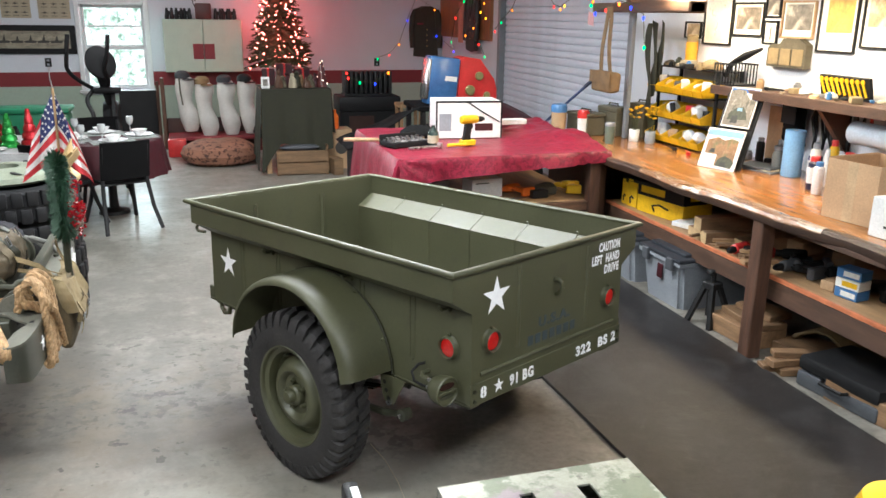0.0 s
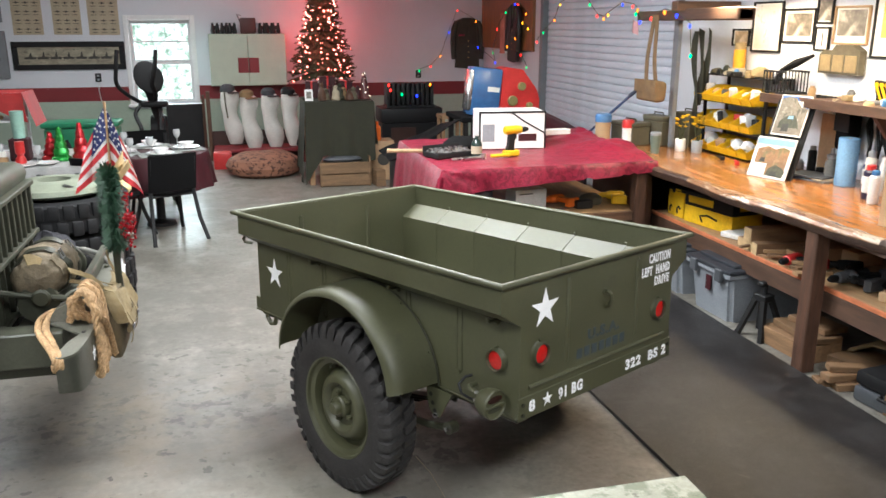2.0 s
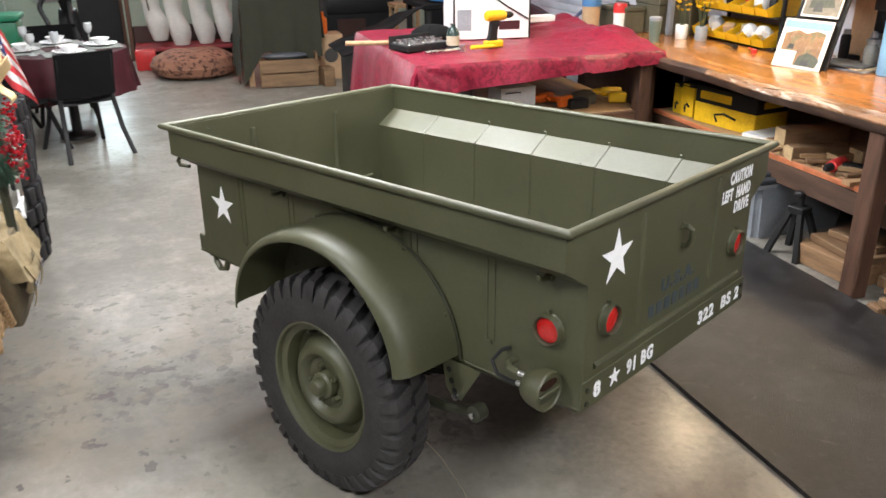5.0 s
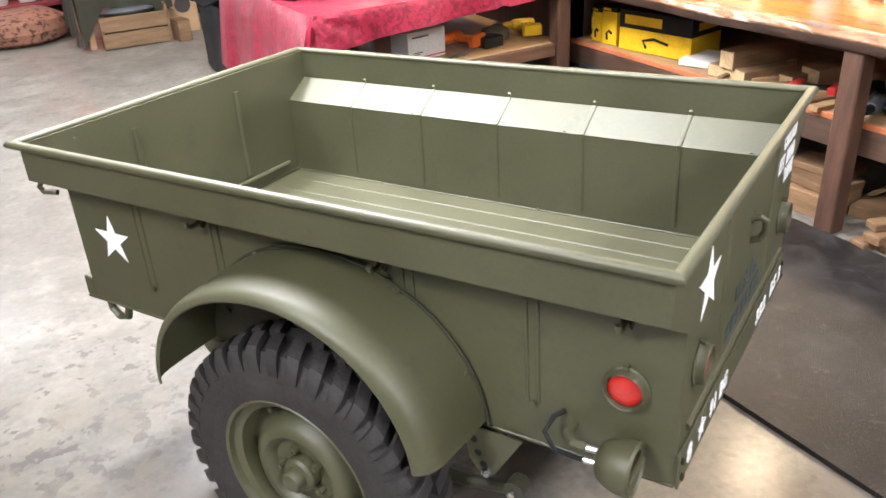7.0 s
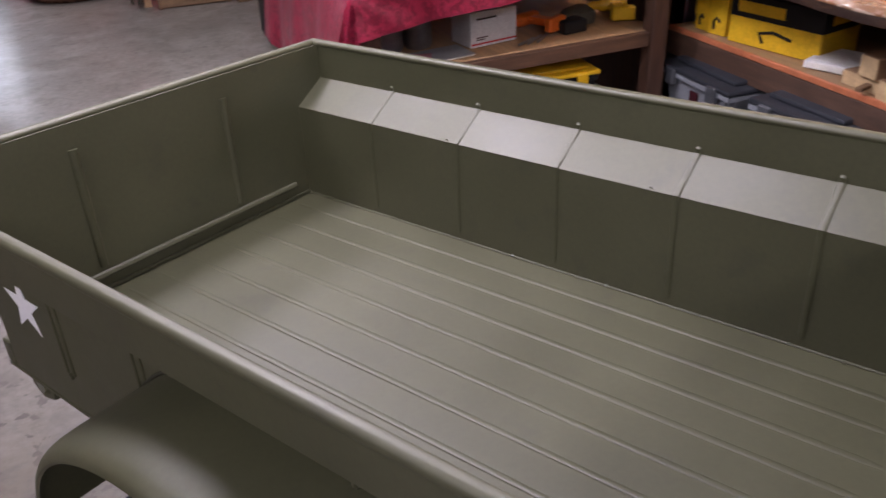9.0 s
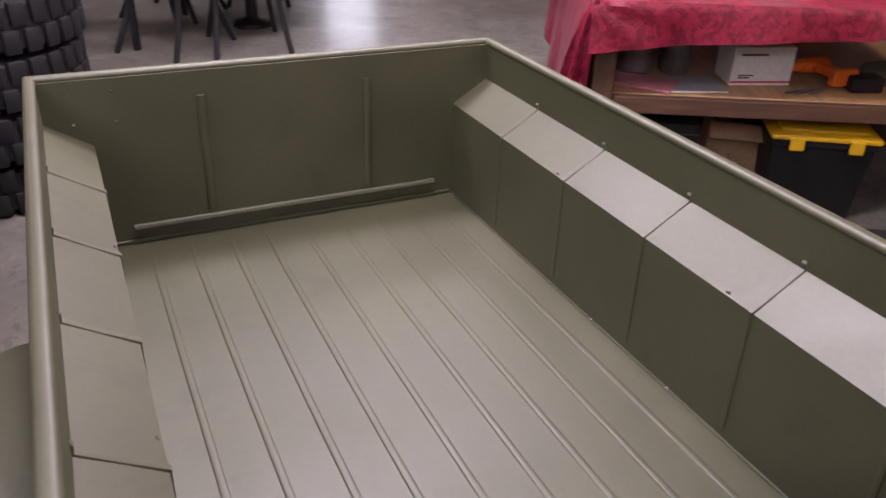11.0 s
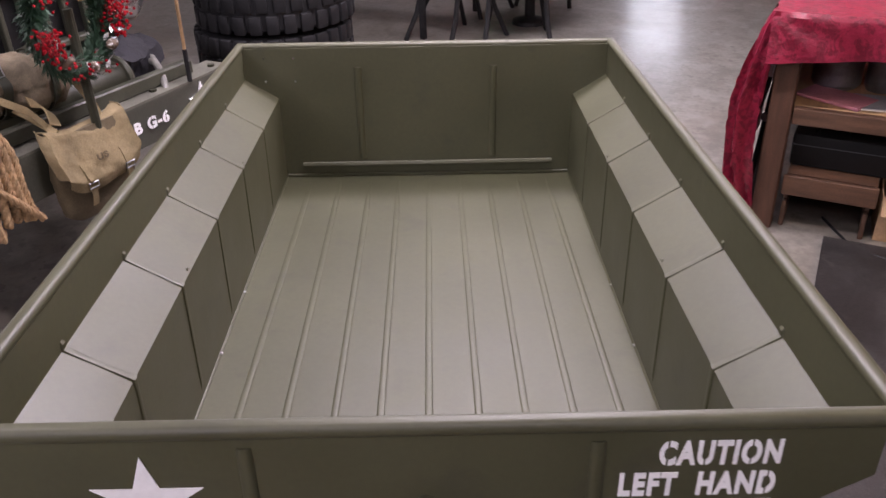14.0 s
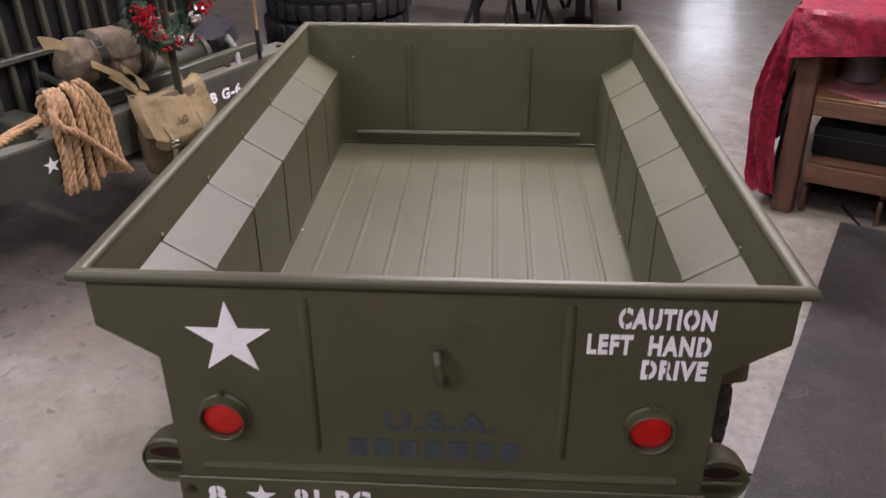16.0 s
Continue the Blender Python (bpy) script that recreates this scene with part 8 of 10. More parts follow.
for pts, _ in runs:
    bm = bm_new()
    tube(bm, [(x, y, z + 0.03) for x, y, z in pts], 0.004, 5)
    solid("light_cord", bm, foliage, "dark green cord of the string lights", "cord")
    for x, y, z in pts:
        bm = lathe(bm_new(), [(0, -0.02), (0.009, -0.01), (0.0115, 0.004), (0.008, 0.014), (0, 0.018)], 10)
        solid("fairy_light", bm, fairy[cols[ci]], "coloured glowing bulb of the light string", "light bulb", pose(x, y, z), "string lights")
        ci += 1

# elliptical trainer under the window
def bend(pts, n=6):
    """A smooth line through a few points."""
    p = [Vector(q) for q in pts]
    out = []
    for i in range(len(p) - 1):
        a, b, c, d = p[max(0, i - 1)], p[i], p[i + 1], p[min(len(p) - 1, i + 2)]
        for k in range(n):
            t = k / n
            out.append(0.5 * (2 * b + (c - a) * t + (2 * a - 5 * b + 4 * c - d) * t * t + (3 * b - a - 3 * c + d) * t ** 3))
    return out + [p[-1]]


el = thing("elliptical_trainer", "black elliptical trainer with curved handlebars", "exercise machine", pose(-2.53, 9.4, 0) @ Matrix.Diagonal((1.12, 1.0, 1.04, 1)))
part("base", boxed(-0.15, 0.15, -0.9, 0.6, 0.0, 0.1, 0.02), black_metal, el)
bm = bm_new()
tube(bm, [(0.12, 0.35, 0.1), (0.08, 0.2, 0.5), (0.0, 0.1, 0.9), (-0.06, 0.05, 1.15)], 0.05, 10)
part("mast", bm, black_plastic, el)
bm = bm_new()
lathe(bm, [(0, -0.05), (0.09, -0.045), (0.135, 0.0), (0.135, 0.04), (0.09, 0.06), (0, 0.06)], 28, pose(0.0, -0.02, 1.16, 62, 14, 0))
for v in bm.verts:
    v.co.z = 1.16 + (v.co.z - 1.16) * 1.65 - 0.25 * (v.co.x - 0.0)
    v.co.x = v.co.x * (1.3 - 0.9 * max(0.0, 1.1 - v.co.z))
part("console", bm, black_plastic, el)
for s in (-1, 1):
    bm = bm_new()
    o = -0.34 if s < 0 else 0.1
    tube(bm, bend([(o * 0.3, 0.1, 0.82), (o * 0.75, -0.05, 0.95), (o - 0.05 * s * (1 if s > 0 else -0.3), -0.18, 1.1), (o + 0.0 * s, -0.25, 1.3), (o + 0.03, -0.24, 1.54)]), 0.026, 10)
    part("handlebar", bm, black_plastic, el)
    bm = bm_new()
    tube(bm, bend([(s * 0.1, 0.1, 0.84), (s * 0.15 - 0.04, -0.05, 0.7), (s * 0.12, -0.2, 0.5), (s * 0.18, -0.4, 0.34), (s * 0.18, -0.7, 0.22)]), 0.026, 10)
    part("link_arm", bm, black_metal, el)
    part("pedal", boxed(s * 0.18 - 0.07, s * 0.18 + 0.07, -0.85, -0.5, 0.2, 0.25, 0.02), black_plastic, el)
part("flywheel_cover", lathe(bm_new(), [(0, -0.1), (0.26, -0.09), (0.3, 0), (0.26, 0.09), (0, 0.1)], 28, pose(0.05, 0.3, 0.38, 0, 90, 0)), black_plastic, el)
part("tray", boxed(-0.12, 0.2, -0.06, 0.12, 0.78, 0.86, 0.03, 2), black_plastic, el)
oc_ = thing("dark_locker", "dark olive board leaning under the window", "board", pose(-2.1, 10.2, 0))
part("board", boxed(-0.3, 0.22, 0, 0.05, 0.0, 0.77, 0.006), black_metal, oc_)
part("edge_post", boxed(0.22, 0.26, -0.02, 0.06, 0, 0.9, 0.004), old_wood, oc_)

# ---- the parked army vehicle: its nose reaches into the room ----
jeep = thing("army_truck", "parked olive army vehicle seen from its front end", "vehicle", pose(0, 0, 0))
BY1, BZ0, BZ1 = 1.9, 0.575, 0.735
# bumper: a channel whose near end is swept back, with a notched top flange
bumper_paint = surf("chalky olive paint", (0.056, 0.058, 0.045), 0.36, var=0.16, scale=5, spec=0.7, spots=[((0.13, 0.12, 0.1), 8, 0.6, 0.74, 0.5), ((0.05, 0.048, 0.04), 13, 0.6, 0.68, 0.4)])
# flange and ears: dusty, and painted paler for reflected ceiling light
lit_dusty_olive = surf("pale olive paint", (0.13, 0.128, 0.105), 0.5, var=0.2, scale=7, spots=[((0.07, 0.068, 0.055), 12, 0.56, 0.66, 0.6)])
FACE = [(-2.045, 0.292), (-2.022, 0.3), (-1.998, 0.322), (-1.984, 0.36), (-1.975, 0.42), (-1.969, 0.5), (-1.966, 0.6), (-1.968, 0.7), (-1.976, 0.9), (-1.99, 1.4), (-2.01, BY1)]
bm = bm_new()
secs = []
for i, (x, y) in enumerate(FACE):
    low = BZ0 + 0.03 * max(0.0, (0.4 - y) / 0.11) ** 2
    secs.append([bm.verts.new(p) for p in ((x, y, BZ1), (x, y, low), (x - 0.012, y + 0.004, low), (x - 0.012, y + 0.004, BZ1))])
for u, w in zip(secs, secs[1:]):
    for k in range(4):
        bm.faces.new((u[k], u[(k + 1) % 4], w[(k + 1) % 4], w[k]))
bm.faces.new(secs[0][::-1])
bm.faces.new(secs[-1])
bump_ob = part("bumper", bm, bumper_paint, jeep)
notch = [(-2.062 + 0.004 * k, 0.31 + 0.028 * k) for k in range(4)] + [(-2.026 + 0.02 * math.sin(a), 0.5 + 0.06 * math.sin(a)) for a in (-0.9, -0.3, 0.3, 0.9)] + [(-2.06, 0.6), (-2.1, 0.655), (-2.145, 0.69)]
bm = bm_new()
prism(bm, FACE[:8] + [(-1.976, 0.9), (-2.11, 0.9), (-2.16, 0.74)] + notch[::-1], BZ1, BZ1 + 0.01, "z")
part("top_flange", bm, lit_dusty_olive, bump_ob)
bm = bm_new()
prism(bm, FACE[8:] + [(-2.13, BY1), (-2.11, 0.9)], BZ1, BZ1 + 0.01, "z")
part("top_flange", bm, lit_dusty_olive, bump_ob)
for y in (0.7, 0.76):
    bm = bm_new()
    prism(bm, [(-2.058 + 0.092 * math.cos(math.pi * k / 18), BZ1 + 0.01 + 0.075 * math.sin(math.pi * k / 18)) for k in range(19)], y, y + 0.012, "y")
    ear = part("tow_ear", bm, lit_dusty_olive, bump_ob)
    bm = bm_new()
    cyl(bm, (-2.05, y - 0.003, BZ1 + 0.034), (-2.05, y, BZ1 + 0.034), 0.009, seg=12)
    part("pin_hole", bm, black_metal, ear)
part("slot", boxed(-2.006, -1.99, 0.55, 0.57, BZ1 + 0.0085, BZ1 + 0.0112, 0.001), black_metal, bump_ob)
part("cross_beam", boxed(-2.9, -2.09, 0.62, 0.74, 0.58, 0.73, 0.006), jeep_paint, jeep)
bm = bm_new()
tube(bm, [(-1.99, 0.72, 0.84), (-2.0, 0.69, 0.872), (-2.02, 0.665, 0.887), (-2.045, 0.64, 0.888), (-2.058, 0.632, 0.876)], 0.011, 10)
part("tow_hook", bm, jeep_paint, jeep, "grey steel tow hook")
shackle_grey = surf("scuffed grey casting", (0.17, 0.165, 0.15), 0.5, var=0.3, scale=18)
for dx, dy in ((0, 0), (-0.05, 0.035)):
    bm = bm_new()
    tube(bm, [(-2.3 + dx, 1.68 + dy, 0.742), (-2.25 + dx, 1.685 + dy, 0.79), (-2.17 + dx, 1.655 + dy, 0.806), (-2.09 + dx, 1.605 + dy, 0.79), (-2.045 + dx, 1.57 + dy, 0.755), (-2.035 + dx, 1.56 + dy, 0.737)], 0.014, 10)
    part("tow_hook", bm, shackle_grey, jeep, "grey cast tow hook")
bm = bm_new()
tube(bm, [(-2.42, 1.6, 0.86), (-2.24, 1.545, 0.765), (-2.29, 1.44, 0.765)], 0.011, 8, closed=True)
part("guide_bracket", bm, shackle_grey, jeep)
lamp_ = part("headlight", lathe(bm_new(), [(0, -0.11), (0.04, -0.1), (0.075, -0.05), (0.088, 0), (0.092, 0.012), (0.084, 0.02), (0, 0.02)], 32, pose(-2.5, 1.86, 0.985, 0, 90, 0)), surf("pale headlight enamel", (0.2, 0.195, 0.165), 0.45), jeep)
part("lens", lathe(bm_new(), [(0.078, 0), (0.07, 0.014), (0.04, 0.024), (0, 0.028)], 28, pose(-2.479, 1.86, 0.985, 0, 90, 0)), steel, lamp_)
part("lamp_stalk", boxed(-2.56, -2.5, 1.7, 1.86, 0.87, 0.9, 0.006), jeep_paint, jeep)
for x, y in ((-2.03, 0.98), (-2.04, 1.5), (-2.05, 1.84)):
    bm = bm_new()
    cyl(bm, (x, y, BZ1 + 0.01), (x, y, BZ1 + 0.02), 0.014, seg=6)
    part("bolt", bm, olive_dark, bump_ob)
words("stencil_letter", "B G-6", pose(-1.984, 1.325, 0.634, 90, 0, 90), 0.047, white_paint, jeep, "white stencilled letter", 0.178)
part("paint_stroke", boxed(-1.976, -1.9715, 0.812, 0.828, 0.655, 0.705, 0.001), white_paint, bump_ob, "white paint stroke beside the rope")
part("star", prism(bm_new(), star_poly(1.705, 0.652, 0.078), -1.9985, -1.99, "x"), white_paint, bump_ob, "white painted star")
part("star", prism(bm_new(), star_poly(0.555, 0.655, 0.032), -1.9695, -1.9645, "x"), white_paint, bump_ob, "small white star")
# winch with a canvas roll over it
part("winch_frame", boxed(-2.34, -2.1, 0.66, 1.6, 0.6, 0.66, 0.006), jeep_paint, jeep)
part("cross_rail", boxed(-2.1, -2.06, 0.8, 1.75, 0.745, 0.8, 0.006), jeep_paint, jeep)
bm = bm_new()
cyl(bm, (-2.22, 0.86, 0.78), (-2.22, 1.5, 0.78), 0.07, seg=24)
part("winch_drum", bm, olive_dark, jeep)
for y in (0.87, 1.5):
    part("drum_flange", lathe(bm_new(), [(0, -0.012), (0.085, -0.012), (0.09, 0), (0.085, 0.012), (0, 0.012)], 28, pose(-2.22, y, 0.78, 90, 0, 0)), jeep_paint, jeep)
bm = bm_new()
for dx, dz in ((0.16, -0.02), (-0.16, 0.03)):
    tube(bm, [(-2.2, 0.845, 0.815), (-2.2 + dx, 0.84, 0.815 + dz)], 0.014, 8)
part("clutch_lever", bm, jeep_paint, jeep)
part("clutch_hub", lathe(bm_new(), [(0, 0), (0.035, 0), (0.04, 0.02), (0.03, 0.03), (0, 0.03)], 16, pose(-2.2, 0.84, 0.815, 90, 0, 0)), olive_dark, jeep)
# grille: upright slats before a dark radiator
part("radiator", boxed(-2.52, -2.42, 0.52, 1.7, 0.6, 1.14, 0.01), black_metal, jeep, "dark radiator core")
for k in range(13):
    part("grille_slat", boxed(-2.41, -2.38, 0.56 + 0.09 * k, 0.58 + 0.09 * k, 0.66, 1.17, 0.004), jeep_paint, jeep)
for z in (0.66, 0.92, 1.17):
    part("grille_bar", boxed(-2.425, -2.37, 0.54, 1.68, z - 0.012, z + 0.012, 0.004), jeep_paint, jeep)
bm = boxed(-3.6, -2.4, 0.5, 1.74, 1.16, 1.27, 0.05, 3)
part("hood", bm, jeep_paint, jeep)
part("cowl", boxed(-3.7, -3.5, 0.4, 1.84, 0.7, 1.3, 0.03, 2), jeep_paint, jeep)
for y0, y1 in ((0.2, 0.52), (1.72, 2.04)):
    bm = bm_new()
    prism(bm, [(-3.75, 0.86), (-3.55, 0.98), (-3.0, 0.98), (-2.8, 0.9), (-2.76, 0.78), (-2.8, 0.77), (-2.85, 0.87), (-3.02, 0.95), (-3.55, 0.95), (-3.73, 0.83)], y0, y1, "y")
    part("front_fender", bm, jeep_paint, jeep)
for y in (0.36, 1.88):
    w = thing("wheel", "", "")
    w.parent, w.matrix_basis = jeep, pose(-3.25, y, 0.385, 90, 0, 0)
    part("tyre", lathe(bm_new(), [(0.23, -0.075), (0.3, -0.095), (0.355, -0.09), (0.384, -0.07), (0.384, 0.07), (0.355, 0.09), (0.3, 0.095), (0.23, 0.075)], 48, closed=True), rubber, w)
    part("rim", lathe(bm_new(), [(0, -0.03), (0.12, -0.05), (0.2, -0.02), (0.235, -0.07), (0.235, 0.07), (0.2, 0.02), (0, 0.03)], 36), jeep_paint, w)
bm = bm_new()
cyl(bm, (-3.25, 0.4, 0.38), (-3.25, 1.84, 0.38), 0.05, seg=12)
part("front_axle", bm, olive_dark, jeep)
for y in (0.72, 1.52):
    part("frame_rail", boxed(-3.7, -2.12, y - 0.04, y + 0.04, 0.52, 0.63, 0.004), olive_dark, jeep)

# bedroll lashed over the winch
tan_canvas = surf("faded tan canvas", (0.145, 0.115, 0.075), 0.85, var=0.25, scale=9, grain=0.2, gscale=240, bump=0.25, bscale=60, spots=[((0.1, 0.082, 0.055), 11, 0.52, 0.62, 0.6)])
webbing = surf("tan webbing", (0.33, 0.25, 0.13), 0.8, var=0.15, scale=20, grain=0.2, gscale=300, bump=0.2, bscale=320)
roll_ = thing("canvas_roll", "rolled tan canvas pack strapped over the winch", "canvas roll")


def roll_at(y, a, lift=0.0):
    """Skin of the pack at y along it and a round it."""
    e = abs(y - 1.045) / 0.2
    r = 0.103 * (1 - 0.5 * min(1.0, e) ** 5) + lift
    q = (y * 6, math.cos(a) * 1.3, math.sin(a) * 1.3)
    r += 0.018 * noise.noise(q) + 0.012 * abs(noise.noise((y * 17, math.cos(a) * 2.2, math.sin(a) * 2.2))) + 0.005 * noise.noise((y * 45, 3 * math.cos(a), 3 * math.sin(a)))
    for ys in (0.955, 1.14):
        r -= 0.016 * math.exp(-((y - ys) / 0.022) ** 2) if lift == 0.0 else 0.013 * math.exp(-((y - ys) / 0.022) ** 2)
    return (-2.215 + r * 1.15 * math.cos(a), y, 0.885 + r * math.sin(a))


bm = bm_new()
sheet(bm, lambda u, v: roll_at(0.862 + 0.366 * u, 2 * math.pi * v), 60, 56)
sheet(bm, lambda u, v: tuple(Vector(roll_at(0.862, 2 * math.pi * v)).lerp(Vector((-2.215, 0.852 - 0.012 * u, 0.885 + 0.01 * math.sin(6.28 * v))), u)), 6, 56)
sheet(bm, lambda u, v: tuple(Vector(roll_at(1.228, 2 * math.pi * v)).lerp(Vector((-2.215, 1.238 + 0.012 * u, 0.885)), u)), 6, 56)
bmesh.ops.remove_doubles(bm, verts=bm.verts[:], dist=0.0005)
bmesh.ops.recalc_face_normals(bm, faces=bm.faces[:])
part("canvas", bm, tan_canvas, roll_, sharp=1.4)
bm = bm_new()
sheet(bm, lambda u, v: roll_at(0.88 + 0.33 * u, 0.15 + 0.9 * v + 0.05 * math.sin(9 * u), 0.006 + 0.006 * v), 40, 14, 0.005)
part("cover_flap", bm, tan_canvas, roll_, sharp=1.4)
for ys in (0.955, 1.14):
    bm = bm_new()
    sheet(bm, lambda u, v: roll_at(ys - 0.013 + 0.026 * v + 0.012 * math.sin(6.28 * u), 6.28 * u, 0.012), 40, 2, 0.004)
    st = part("strap", bm, olive_dark, roll_, "dark webbing strap")
    c = Vector(roll_at(ys, 0.9, 0.02))
    bm = bm_new()
    tube(bm, [c + Vector(d) for d in ((0.0, -0.02, 0.02), (0.0, 0.02, 0.02), (0.015, 0.02, -0.018), (0.015, -0.02, -0.018))], 0.003, 5, closed=True)
    part("buckle", bm, dull_steel, st)
bm = bm_new()
sheet(bm, lambda u, v: (-2.24 + 0.08 * u + 0.01 * v, 0.79 + 0.16 * u + 0.01 * v, 1.02 - 0.085 * u - 0.05 * v * (1 - 0.25 * u) + 0.012 * math.sin(5 * u)), 18, 4, 0.004)
part("loose_strap", bm, webbing, roll_, "pale tan webbing end")
BELT = [Vector(p) for p in ((-2.1, 0.893, 0.925), (-2.07, 0.913, 0.905), (-2.02, 0.953, 0.868), (-1.985, 0.975, 0.82), (-1.97, 0.984, 0.785))]
bm = bm_new()
sheet(bm, lambda u, v: tuple(BELT[min(3, int(u * 4))].lerp(BELT[min(3, int(u * 4)) + 1], u * 4 - min(3, int(u * 4))) + Vector((0.012 * v, -0.01 * v, -0.024 * v))), 16, 2, 0.004)
part("loose_strap", bm, webbing, roll_, "pale tan webbing belt")
bm = bm_new()
sheet(bm, lambda u, v: (-2.07 + 0.12 * u ** 3 + 0.012 * v, 0.99 + 0.1 * u - 0.12 * u ** 3 + 0.03 * v * u, 0.885 - 0.07 * u - 0.035 * v * (1 - 0.6 * u)), 18, 3, 0.004)
part("loose_strap", bm, webbing, roll_, "pale tan webbing end")

# dark cloth heaped behind the wreath
bm = bm_new()
lathe(bm, [(0, 0), (0.13, 0), (0.15, 0.03), (0.14, 0.08), (0.09, 0.13), (0.03, 0.15), (0, 0.15)], 40)
bmesh.ops.subdivide_edges(bm, edges=bm.edges[:], cuts=1, use_grid_fill=True)
for v in bm.verts:
    v.co += (0.045 * Vector(noise.noise_vector(v.co * 11)) + 0.02 * Vector(noise.noise_vector(v.co * 30))) * min(1.0, v.co.z / 0.03)
solid("bundled_cloth", bm, surf("dark grey wool", (0.022, 0.021, 0.027), 0.85, var=0.3, scale=20, bump=0.2, bscale=90), "dark grey cloth heaped on the front of the vehicle", "cloth", pose(-2.36, 1.66, 0.735, 0, 0, 20))

# coil of manila rope over the bumper's end: laid strands
rope = thing("rope_coil", "coil of thick manila rope hung over the bumper", "rope")
rr = random.Random(11)


def laid_rope(path, r=0.017):
    """A rope of three strands twisted round a path."""
    path = [Vector(p) for p in path]
    fine = []
    n = len(path)
    for i in range(n - 1):
        p0, p1, p2, p3 = path[max(0, i - 1)], path[i], path[i + 1], path[min(n - 1, i + 2)]
        for k in range(16):
            t = k / 16
            fine.append(0.5 * ((2 * p1) + (p2 - p0) * t + (2 * p0 - 5 * p1 + 4 * p2 - p3) * t * t + (3 * p1 - p0 - 3 * p2 + p3) * t ** 3))
    fine.append(path[-1])
    bm = bm_new()
    for s in range(3):
        acc, out, a = 0.0, [], None
        for i, p in enumerate(fine):
            d = (fine[min(i + 1, len(fine) - 1)] - fine[max(i - 1, 0)]).normalized()
            a = d.orthogonal().normalized() if a is None else (a - d * a.dot(d)).normalized()
            b = d.cross(a)
            if i:
                acc += (p - fine[i - 1]).length
            th = acc / (r * 6.4) * 2 * math.pi + s * 2.094
            out.append(p + r * 0.55 * (a * math.cos(th) + b * math.sin(th)))
        tube(bm, out, r * 0.62, 6)
    return bm


RT = [(0.6, 0.585), (0.63, 0.608), (0.66, 0.64), (0.7, 0.69), (0.73, 0.727), (0.758, 0.765), (0.785, 0.797), (0.81, 0.822)]
for k, (ya, yb) in enumerate(RT):
    j, q = rr.uniform(-0.008, 0.008), rr.uniform(-0.03, 0.025)
    ym = (ya + yb) / 2 + rr.uniform(-0.006, 0.006)
    yt_ = 0.69 + 0.62 * (ya - 0.69)
    xo = -0.004 * (k % 2)
    part("strand", laid_rope([(-2.06, yt_, 0.765), (-2.04, yt_, 0.84), (-2.005, yt_ + j, 0.89 + j), (-1.968, (yt_ + ya) / 2 + j, 0.86 + j), (-1.954 + xo, ya, 0.77), (-1.951 + xo, ym, 0.66), (-1.952 + xo, yb, 0.565), (-1.958, yb + 0.004, 0.54 + q), (-1.967, yb + 0.012, 0.548 + q), (-1.968, yb + 0.016, 0.565 + q)], 0.0142), rope_mat, rope)
part("strand", laid_rope([(-1.99, 0.625, 0.865), (-1.95, 0.6, 0.82), (-1.934, 0.615, 0.775), (-1.93, 0.65, 0.755), (-1.928, 0.7, 0.7), (-1.93, 0.76, 0.63), (-1.935, 0.84, 0.53)], 0.0125), rope_mat, rope, "loose frayed rope end")
for d in (0.0, 0.03):
    part("strand", laid_rope([(-2.01, 0.67, 0.83 - d), (-2.035, 0.64, 0.862 - d), (-2.048, 0.62, 0.85 - d), (-2.03, 0.63, 0.805 - d / 2), (-2.0, 0.655, 0.785 - d / 2), (-1.965, 0.665, 0.765 - d), (-1.952, 0.67, 0.72 - d)], 0.0135), rope_mat, rope)
    part("strand", laid_rope([(-2.1, 0.83, 0.752), (-2.15 + d / 2, 0.81 - d, 0.758), (-2.19 + d, 0.73 - d / 2, 0.752), (-2.18 + d, 0.62, 0.743), (-2.135 + d * 0.9, 0.5, 0.742), (-2.085 + d * 0.6, 0.38, 0.742), (-2.055 + d / 2, 0.3, 0.732), (-2.062 + d / 2, 0.315, 0.69), (-2.08, 0.38, 0.68)], 0.0125), rope_mat, rope)


